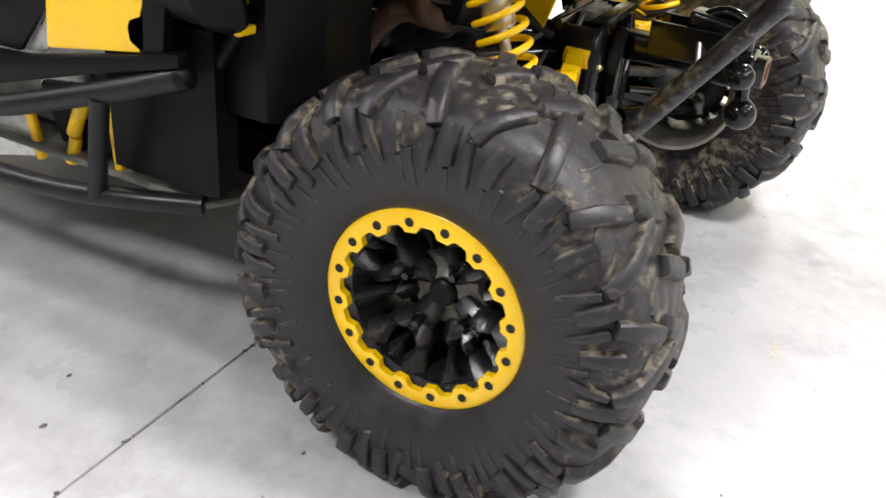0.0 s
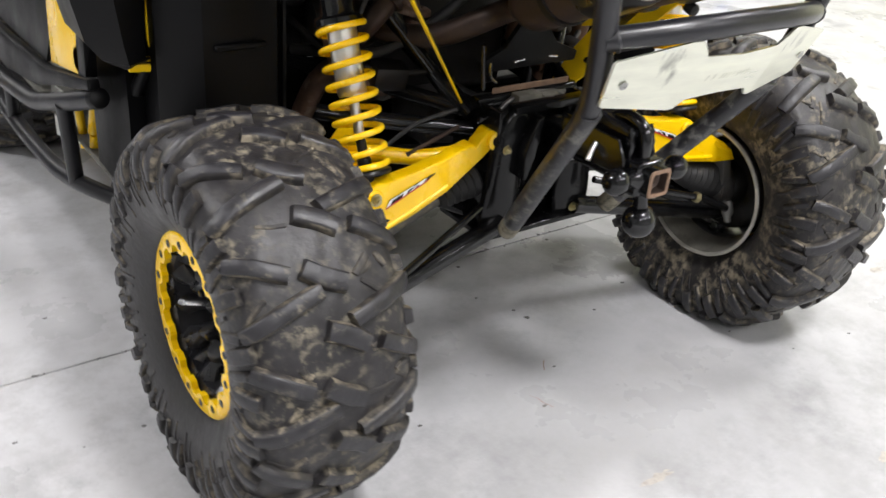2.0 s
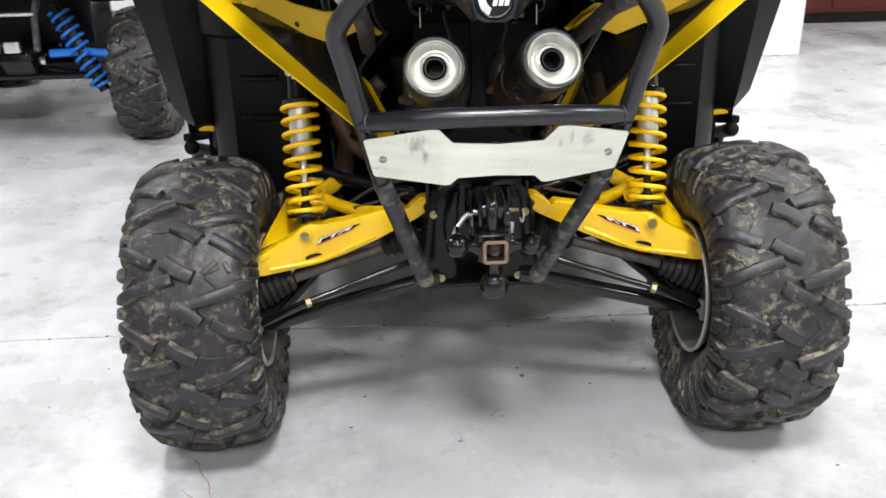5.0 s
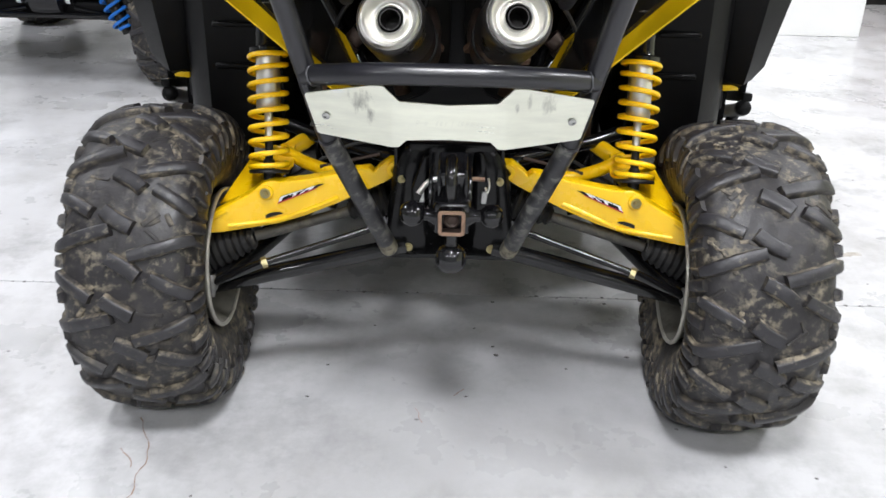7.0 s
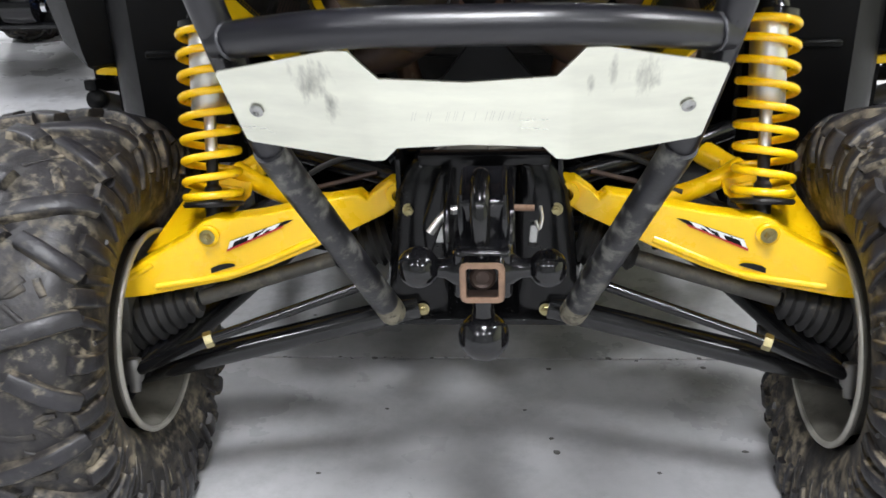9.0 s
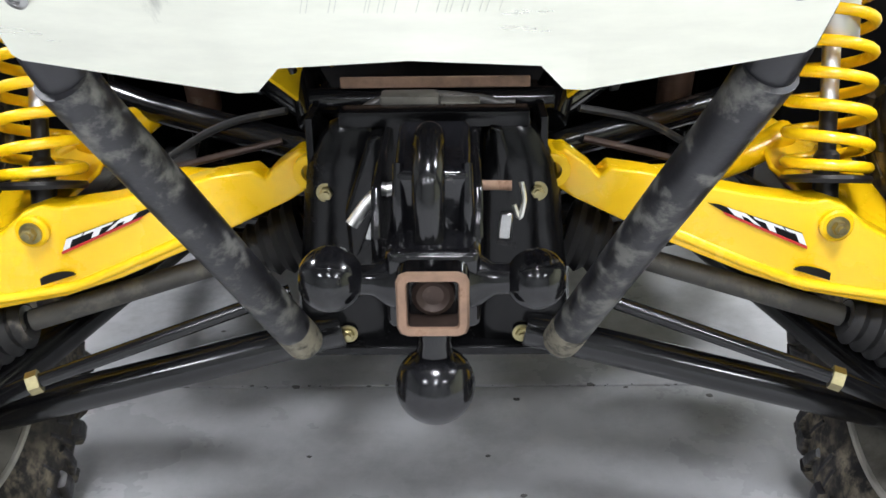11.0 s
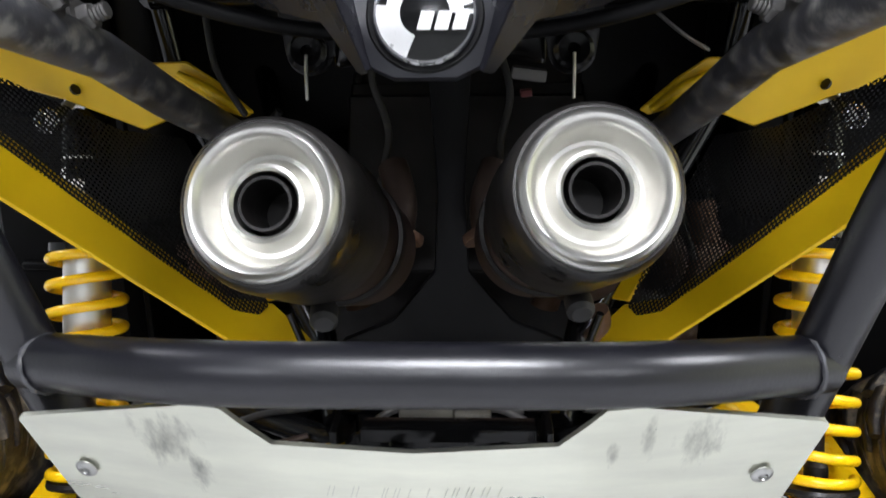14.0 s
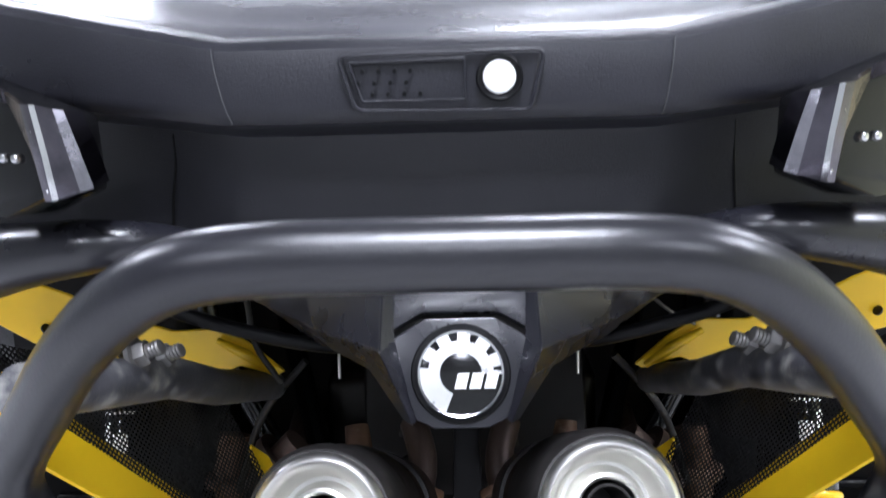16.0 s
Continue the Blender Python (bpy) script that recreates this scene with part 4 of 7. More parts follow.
def suspension(s):
    """One rear corner; drawn for the -X side and mirrored for the other."""
    bm = bmesh.new()
    slab(bm, [(x, z) for x, z in ARM], 0.034, pose(0, 0, 0, 90, 0, 0), 0.004, 3)
    low = min(v.co.y for v in bm.verts)
    for xc in (-0.54, -0.50, -0.45, -0.40, -0.35, -0.30, -0.25, -0.21, -0.17):
        bmesh.ops.bisect_plane(bm, geom=bm.verts[:] + bm.edges[:] + bm.faces[:], plane_co=(xc, 0, 0), plane_no=(1, 0, 0))
    for v in bm.verts:
        v.co.y = arm_y(v.co.x) + v.co.y - low
    # front leg of the arm and the cross gusset between the two
    sweep(bm, fillet([(-0.175, 0.395, 0.530), (-0.27, 0.43, 0.517), (-0.345, 0.465, 0.527), (-0.40, 0.50, 0.545)], 0.05), 0.0155, 12)
    sweep(bm, [(-0.43, 0.50, 0.515), (-0.385, 0.53, 0.535), (-0.355, 0.55, 0.548), (-0.335, 0.565, 0.556)], [0.018, 0.019, 0.02, 0.016], 12)
    slab(bm, [(-0.395, 0.40, 0.50), (-0.36, 0.43, 0.528), (-0.37, 0.53, 0.545), (-0.47, 0.53, 0.52), (-0.53, 0.40, 0.44)], 0.006, Matrix(), 0.002, 1)
    lathe(bm, [(0.010, -0.024), (0.0185, -0.024), (0.0185, 0.024), (0.010, 0.024)], along(V(-0.124, 0.405, 0.545), (0, 1, 0)), 20, 0, True)
    arm = part("upper_arm", sided(bm, s), "yellow", CAR, "yellow box-section suspension arm with a small decal")
    bm = bmesh.new()
    lathe(bm, [(0, 0), (0.0175, 0), (0.0175, 0.005), (0.0150, 0.007), (0, 0.007)], along(V(-0.413, arm_y(-0.413) + 0.002, 0.492), (0, -1, 0)), 24)
    part("bolt_boss", sided(bm, s), "yellow", arm)
    bm = bmesh.new()
    bolt(bm, V(-0.413, arm_y(-0.413) - 0.005, 0.492), (0, -1, 0.05), 0.0080, 0.009)
    part("arm_bolt", sided(bm, s), "zinc", arm, "zinc-plated bolt")
    # slot, its shaded hollow drawn as a dark plate on the arm
    bm = bmesh.new()
    m = pose(-0.402, arm_y(-0.402) - 0.0020, 0.4335, 90, 0, 0) @ pose(0, 0, 0, 0, 0, 18)
    pts = [(0.026 * math.cos(math.pi * k / 12), 0.009 * math.sin(math.pi * k / 12)) for k in range(13)]
    slab(bm, pts, 0.0012, m)
    part("slot", sided(bm, s), "dark", arm, "dark half-moon plate drawn as a shaded slot")
    # decal: black wedge, three slanted white shapes, red line below
    base = pose(-0.388, 0.3602, 0.4655, 90, 0, 0) @ pose(0, 0, 0, 0, 0, 20.5) @ Matrix.Diagonal((0.96, 0.58, 1, 1))
    bm = bmesh.new()
    slab(bm, [(0.0, 0.0), (0.094, 0.0095), (0.124, 0.0185), (0.112, 0.0225), (0.014, 0.0235)], 0.0005, base)
    dec = part("decal", sided(bm, s), "plastic", arm, "small black, white and red decal")

    def skew(pts, z0):
        """Slants and narrows the shape with the wedge; x along it, y from its foot to its top."""
        return [(x + 0.010 * y, z0 + (0.0045 + 0.095 * x) * (1 - y) + 0.0228 * y) for x, y in pts]
    for k, pts in enumerate((((0.003, 0.0), (0.012, 0.0), (0.0125, 0.72), (0.024, 0.72), (0.025, 1.0), (0.004, 1.0)),
                             ((0.040, 0.0), (0.049, 0.0), (0.0495, 0.72), (0.062, 0.72), (0.063, 1.0), (0.027, 1.0), (0.026, 0.72), (0.0395, 0.72)),
                             ((0.058, 0.0), (0.068, 0.0), (0.072, 0.45), (0.080, 0.45), (0.080, 0.0), (0.091, 0.0), (0.093, 1.0), (0.071, 1.0)))):
        bm = bmesh.new()
        slab(bm, skew(pts, 0.0), 0.0005, base @ pose(0, 0, 0.0012))
        part("decal_bar", sided(bm, s), "white_mark", dec)
    bm = bmesh.new()
    slab(bm, [(0.0, -0.0012), (0.100, 0.0085), (0.106, 0.0132), (0.001, 0.0036)], 0.0005, base @ pose(0, 0, 0.0008))
    part("decal_line", sided(bm, s), "red_mark", dec)
    # pressed rib along the foot of the arm, and the step at its inner end
    for pts, w in (([(-0.50, 0.415), (-0.43, 0.419), (-0.385, 0.424), (-0.33, 0.447), (-0.25, 0.483)], 0.0062), ([(-0.548, 0.428), (-0.520, 0.440), (-0.500, 0.452)], 0.005)):
        bm = bmesh.new()
        sweep(bm, fillet([V(x, arm_y(x) + 0.0022, z) for x, z in pts], 0.02, 4), w, 10)
        part("pressed_rib", sided(bm, s), "yellow", arm)
    bm = bmesh.new()
    slab(bm, [(-0.126, 0.528), (-0.150, 0.517), (-0.176, 0.506), (-0.172, 0.534), (-0.162, 0.542), (-0.137, 0.560), (-0.126, 0.556)], 0.02, pose(0, 0.396, 0, 90, 0, 0), 0.003, 2)
    part("end_lug", sided(bm, s), "yellow", arm)

    # coil-over shock
    a, b = V(-0.409, 0.385, 0.500), V(-0.420, 0.555, 0.945)
    ax = (b - a).normalized()
    L = (b - a).length

    def at(k):
        return a + (b - a) * k
    bm = bmesh.new()
    lathe(bm, [(0, 0.0), (0.013, 0.0), (0.013, 0.055), (0.009, 0.06), (0.009, 0.20), (0.0, 0.20)], along(a, ax), 20)
    shock = part("shock", sided(bm, s), "dark", CAR, "coil-over shock with a yellow spring and black body")
    bm = bmesh.new()
    lathe(bm, [(0.0092, 0.10), (0.0092, 0.17)], along(a, ax), 20)
    lathe(bm, [(0, 0.168), (0.024, 0.168), (0.0265, 0.172), (0.0265, L * 0.62), (0.0, L * 0.62)], along(a, ax), 28)
    part("shaft", sided(bm, s), "steel", shock, "bright steel shock tube")
    bm = bmesh.new()
    lathe(bm, [(0, L * 0.615), (0.0420, L * 0.615), (0.0420, L * 0.635), (0.0300, L * 0.645), (0.0275, L * 0.66), (0.0275, L * 0.93), (0.024, L * 0.96), (0.012, L * 1.0), (0, L * 1.0)], along(a, ax), 28)
    body = part("reservoir", sided(bm, s), "gloss_black", shock, "gloss black shock body with white print")
    bm = bmesh.new()
    out = V(-0.42, -0.9, 0)
    out = (out - ax * out.dot(ax)).normalized()
    side = ax.cross(out)

    def ring(th, z):
        return at(0) + ax * (L * 0.76 + z) + (out * math.cos(th) + side * math.sin(th)) * 0.0279
    for t0, t1, z0, z1 in ((-0.90, -0.55, 0.0, 0.026), (-0.40, -0.05, -0.004, 0.026), (0.10, 0.80, -0.012, 0.012), (-1.1, 1.1, 0.036, 0.0395)):
        n = max(2, int((t1 - t0) / 0.1))
        low = [bm.verts.new(ring(t0 + (t1 - t0) * k / n, z0)) for k in range(n + 1)]
        top = [bm.verts.new(ring(t0 + (t1 - t0) * k / n, z1)) for k in range(n + 1)]
        for k in range(n):
            bm.faces.new((low[k], low[k + 1], top[k + 1], top[k]))
    part("print_bar", sided(bm, s), "white_mark", body, "white print bars")
    bm = bmesh.new()
    coil(bm, at(0.075), at(0.625), 0.0405, 0.0060, 8.6, 10, 28)
    part("spring", sided(bm, s), "yellow", shock, "bright yellow coil spring")
    bm = bmesh.new()
    lathe(bm, [(0.012, 0.026), (0.044, 0.026), (0.046, 0.030), (0.044, 0.034), (0.012, 0.036)], along(a, ax), 28)
    part("spring_seat", sided(bm, s), "dark", shock)
    bm = bmesh.new()
    lathe(bm, [(0, -0.02), (0.014, -0.02), (0.016, -0.012), (0.016, 0.012), (0.014, 0.02), (0, 0.02)], along(b + V(0, -0.01, 0.0), (0, 1, 0)), 20)
    part("shock_eye", sided(bm, s), "steel", shock, "steel top mounting bolt")
    bm = bmesh.new()
    lathe(bm, [(0.0065, 0.004), (0.0085, 0.006), (0.0125, 0.006), (0.0145, 0.002), (0.0145, 0.0), (0.0065, 0.0)], along(V(-0.430, 0.470, 0.930), (0.35, -0.9, 0.25)), 24, 0, True)
    part("flange_nut", sided(bm, s), "chrome", shock, "bright flanged nut")
    bm = bmesh.new()
    sweep(bm, [(-0.430, 0.474, 0.929), (-0.425, 0.548, 0.945)], 0.006, 12)
    part("shock_bolt", sided(bm, s), "bolt_steel", shock)

    # lower arm, tie rod, half shaft
    bm = bmesh.new()
    sweep(bm, [(-0.10, 0.372, 0.366), (-0.53, 0.317, 0.278), (-0.548, 0.315, 0.274)], [0.0195, 0.0195, 0.015], 18)
    sweep(bm, [(-0.10, 0.372, 0.366), (-0.13, 0.371, 0.36)], 0.021, 16)
    sweep(bm, [(-0.545, 0.315, 0.275), (-0.48, 0.43, 0.304), (-0.36, 0.63, 0.355), (-0.18, 0.92, 0.42)], [0.022, 0.030, 0.026, 0.019], 14)
    part("lower_arm", sided(bm, s), "gloss_black", CAR, "gloss black tubular lower arm")
    bm = bmesh.new()
    sweep(bm, [(-0.155, 0.374, 0.412), (-0.413, 0.290, 0.351)], 0.0078, 14)
    sweep(bm, [(-0.413, 0.290, 0.351), (-0.535, 0.288, 0.296)], 0.0105, 14)
    rod = part("tie_rod", sided(bm, s), "gloss_black", CAR, "thin gloss black tie rod")
    bm = bmesh.new()
    m = along(V(-0.406, 0.2925, 0.3525), (-0.26, -0.084, -0.06))
    lathe(bm, [(0, 0), (0.0125, 0), (0.0125, 0.012), (0, 0.012)], m, 6)
    part("lock_nut", sided(bm, s), "zinc", rod, "yellow zinc lock nut")
    bm = bmesh.new()
    m = along(V(-0.535, 0.288, 0.296), (0, -0.3, -1))
    lathe(bm, [(0, -0.02), (0.010, -0.02), (0.014, -0.012), (0.015, 0.0), (0.014, 0.012), (0.009, 0.02), (0.009, 0.032), (0, 0.032)], m, 18)
    part("rod_end", sided(bm, s), "grey_metal", rod, "dusty steel rod end")
    bm = bmesh.new()
    sweep(bm, [(-0.13, 0.430, 0.455), (-0.448, 0.385, 0.372)], 0.0125, 16)
    shaft = part("drive_shaft", sided(bm, s), "dusty_shaft", CAR, "dusty dark drive shaft")
    for p0, p1, r0, r1, n in (((-0.452, 0.385, 0.370), (-0.560, 0.375, 0.334), 0.023, 0.050, 7), ((-0.235, 0.415, 0.428), (-0.145, 0.43, 0.455), 0.018, 0.040, 6)):
        bm = bmesh.new()
        p0, p1 = V(*p0), V(*p1)
        h = (p1 - p0).length
        prof = []
        for k in range(n * 2 + 1):
            t = k / (n * 2)
            prof.append((r0 + (r1 - r0) * t + (0.0045 if k % 2 else -0.002), h * t))
        lathe(bm, [(0, 0)] + prof + [(0, h)], along(p0, p1 - p0), 28)
        part("cv_boot", sided(bm, s), "boot", shaft, "ribbed black rubber boot")
    bm = bmesh.new()
    lathe(bm, [(0.0125, 0), (0.0195, 0), (0.0195, 0.011), (0.0125, 0.011)], along(V(-0.452, 0.385, 0.370), (-0.32, -0.03, -0.10)), 20, 0, True)
    part("clamp", sided(bm, s), "steel", shaft, "bright steel clamp")
    # knuckle, brake disc and caliper inside the wheel
    bm = bmesh.new()
    slab(bm, [(-0.055, -0.07), (0.045, -0.085), (0.06, -0.02), (0.045, 0.07), (0.0, 0.125), (-0.03, 0.12), (-0.05, 0.04)], 0.03, pose(-0.575, 0.375, 0.318, 90, 0, 90), 0.006)
    lathe(bm, [(0.0, 0.0), (0.055, 0.0), (0.058, 0.012), (0.058, 0.05), (0, 0.05)], along(V(-0.55, 0.375, 0.318), (-1, 0, 0)), 28)
    kn = part("knuckle", sided(bm, s), "grey_metal", CAR, "dusty cast hub knuckle")
    bm = bmesh.new()
    lathe(bm, [(0.06, 0), (0.112, 0), (0.112, 0.005), (0.06, 0.005)], along(V(-0.615, 0.375, 0.318), (-1, 0, 0)), 48, 0, True)
    part("brake_disc", sided(bm, s), "steel", kn, "bare steel brake disc")
    bm = bmesh.new()
    box(bm, (0.055, 0.045, 0.09), pose(-0.605, 0.475, 0.345, 12, 0, 0), 0.01, 3)
    part("caliper", sided(bm, s), "dark", kn, "dark brake caliper")
    # bolts of the arm mounts on the hitch bracket
    return arm


M["dusty_shaft"] = material("dusty_black_steel", (0.10, 0.095, 0.085), 0.5, metal=0.4, var=0.3, scale=18, bump=0.15, dirt=(0.24, 0.22, 0.18), dirt_amount=0.4, dirt_scale=14)
for side in (-1, 1):
    suspension(side)

# ---- hitch and chassis ----


def hitch():
    bm = bmesh.new()
    box(bm, (0.21, 0.012, 0.255), pose(0, 0.455, 0.475), 0.002, 1)
    h = part("hitch_bracket", bm, "bracket_black", CAR, "gloss black rear hitch bracket")
    for s in (-1, 1):
        bm = bmesh.new()
        rows = []
        for z, x0, x1, d in ((0.347, 0.052, 0.143, 0.006), (0.365, 0.052, 0.149, 0.009), (0.40, 0.050, 0.148, 0.012), (0.46, 0.050, 0.140, 0.015), (0.52, 0.049, 0.134, 0.016), (0.556, 0.049, 0.127, 0.015), (0.585, 0.051, 0.112, 0.012), (0.600, 0.056, 0.100, 0.007), (0.606, 0.064, 0.088, 0.002)):
            rows.append([(s * (x0 + (x1 - x0) * f), 0.380 - d * b, z) for f, b in ((0, -0.6), (0.04, 0.2), (0.16, 0.75), (0.38, 1.0), (0.62, 1.0), (0.84, 0.7), (0.96, 0.2), (1, -0.6))])
        bulge = [[bm.verts.new(p) for p in r] for r in rows]
        for ra, rb in zip(bulge, bulge[1:]):
            for q in range(7):
                bm.faces.new((ra[q], ra[q + 1], rb[q + 1], rb[q]))
        slab(bm, [(0.378, 0.604), (0.52, 0.604), (0.52, 0.347), (0.378, 0.347)], 0.008, Matrix(((0, 0, s, s * 0.118), (1, 0, 0, 0), (0, 1, 0, 0), (0, 0, 0, 1))), 0.001, 1)
        part("bracket_cheek", bm, "bracket_black", h)
    bm = bmesh.new()
    box(bm, (0.29, 0.16, 0.012), pose(0, 0.44, 0.344), 0.002, 1)
    part("bracket_foot", bm, "bracket_black", h)
    bm = bmesh.new()
    box(bm, (0.19, 0.03, 0.016), pose(0.004, 0.385, 0.604), 0.003, 2)
    part("bracket_top", bm, "bracket_black", h)
    for x, z in ((-0.107, 0.529), (0.108, 0.529), (-0.094, 0.3625), (0.096, 0.3625)):
        bm = bmesh.new()
        bolt(bm, V(x, 0.368, z), (0, -1, 0), 0.0072, 0.007)
        part("bracket_bolt", bm, "zinc", h, "yellow zinc bolt")
    for s in (-1, 1):
        # small plate added to draw the bright spot at the bracket's slot
        bm = bmesh.new()
        box(bm, (0.014, 0.006, 0.030), pose(0.006 + s * 0.070, 0.364, 0.492, 0, s * 4, 0), 0.002, 1)
        part("slot_plate", bm, "bolt_steel", h, "small steel plate drawn as a bright spot in a slot")
    for s in (-1, 1):
        bm = bmesh.new()
        slab(bm, [(s * 0.052, 0.600), (s * 0.066, 0.596), (s * 0.078, 0.560), (s * 0.092, 0.520), (s * 0.090, 0.470), (s * 0.080, 0.470), (s * 0.062, 0.520)], 0.03, pose(0.006, 0.366, 0, 90, 0, 0), 0.006, 3)
        part("bracket_fin", bm, "bracket_black", h, "curved black fin of the bracket")
    # receiver tube with a rusty mouth
    bm = bmesh.new()
    cx, cz, o, i = 0.008, 0.554, 0.0268, 0.0188

    def sq(r, k):
        """A square outline of half width r with corners of radius k."""
        out = []
        for q in range(4):
            for j in range(3):
                a = math.pi / 2 * q + math.pi / 4 * j
                out.append(((r - k) * (1, -1, -1, 1)[q] + k * math.cos(a), (r - k) * (1, 1, -1, -1)[q] + k * math.sin(a)))
        return out
    rows = [[bm.verts.new((cx + x, y, cz + z)) for x, z in sq(r, k)] for r, y, k in ((o, 0.375, 0.008), (o, 0.0815, 0.008), (o - 0.0018, 0.079, 0.0068), (i + 0.001, 0.079, 0.0035), (i, 0.0815, 0.003), (i, 0.20, 0.003))]
    for n, (a, b) in enumerate(zip(rows, rows[1:])):
        for k in range(12):
            f = bm.faces.new((a[k], a[(k + 1) % 12], b[(k + 1) % 12], b[k]))
            f.material_index = (0, 1, 1, 1, 2)[n]
    f = bm.faces.new(rows[-1])
    f.material_index = 2
    part("receiver_tube", bm, "gloss_black", h, "square receiver tube with a rusty mouth", ("rust", "rust_dark"))
    bm = bmesh.new()
    lathe(bm, [(0, -0.004), (0.008, -0.003), (0.0125, -0.006), (0.0160, -0.004), (0.0172, 0.004), (0.0175, 0.02), (0, 0.02)], along(V(cx, 0.0985, cz), (0, 1, 0)), 20)
    part("bolt_end", bm, "rust_dark", h, "rusty bolt end inside the tube")
    # three-ball mount
    bm = bmesh.new()
    box(bm, (0.072, 0.075, 0.066), pose(cx, 0.138, cz), 0.010, 3)
    box(bm, (0.060, 0.10, 0.070), pose(cx, 0.190, 0.607, 6, 0, 0), 0.009, 3)
    for x in (-0.026, 0.026):
        sweep(bm, [(cx + x, 0.140, 0.578), (cx + x, 0.136, 0.610), (cx + x, 0.146, 0.640)], [0.006, 0.0055, 0.004], 10)
    for s in (-1, 1):
        sweep(bm, [(cx + s * 0.03, 0.118, 0.556), (cx + s * 0.046, 0.116, 0.557), (cx + s * 0.062, 0.115, 0.558)], [0.024, 0.0125, 0.0115], 16)
    sweep(bm, [(cx, 0.118, 0.53), (cx, 0.114, 0.505), (cx, 0.112, 0.488)], [0.017, 0.013, 0.015], 18)
    mount = part("ball_mount", bm, "black_chrome", h, "black three-ball tow mount")
    for p, r in (((cx, 0.110, 0.466), 0.0320), ((-0.070, 0.112, 0.560), 0.0255), ((0.086, 0.114, 0.558), 0.0235)):
        bm = bmesh.new()
        ax = (V(*p) - V(cx, 0.118, 0.554)).normalized()
        prof = [(0, -r)] + [(r * math.sin(t), -r * math.cos(t)) for t in [math.pi * k / 16 for k in range(1, 15)]] + [(r * 0.35, r * 0.935), (0, r * 0.93)]
        lathe(bm, prof, along(V(*p), ax), 36)
        part("tow_ball", bm, "black_chrome", mount, "scuffed black tow ball")
    # hook above the mount and its side cheeks
    bm = bmesh.new()
    sweep(bm, fillet([(0.005, 0.125, 0.575), (0.005, 0.125, 0.640), (0.005, 0.185, 0.655), (0.005, 0.235, 0.61), (0.005, 0.235, 0.56)], 0.04, 7), 0.0125, 16)
    part("hook", bm, "gloss_black", mount, "black steel pintle hook")
    bm = bmesh.new()
    for x in (-0.032, 0.046):
        slab(bm, [(0.13, 0.585), (0.15, 0.62), (0.30, 0.62), (0.30, 0.555), (0.13, 0.555)], 0.008, Matrix(((0, 0, 1, x), (1, 0, 0, 0), (0, 1, 0, 0), (0, 0, 0, 1))), 0.002, 1)
    part("cheek", bm, "gloss_black", mount)
    bm = bmesh.new()
    sweep(bm, fillet([(0.02, 0.21, 0.595), (-0.040, 0.205, 0.597), (-0.062, 0.195, 0.568)], 0.02, 5), 0.0056, 12)
    part("hitch_pin", bm, "steel", mount, "bent bare steel hitch pin")
    bm = bmesh.new()
    sweep(bm, [(0.045, 0.21, 0.597), (0.072, 0.208, 0.597)], 0.0042, 12)
    part("pin_end", bm, "rust", mount)
    bm = bmesh.new()
    sweep(bm, fillet([(0.079, 0.198, 0.604), (0.082, 0.194, 0.59), (0.078, 0.192, 0.572), (0.073, 0.195, 0.585)], 0.006, 4), 0.0022, 8)
    part("cotter_clip", bm, "steel", mount, "thin bright cotter clip")


hitch()


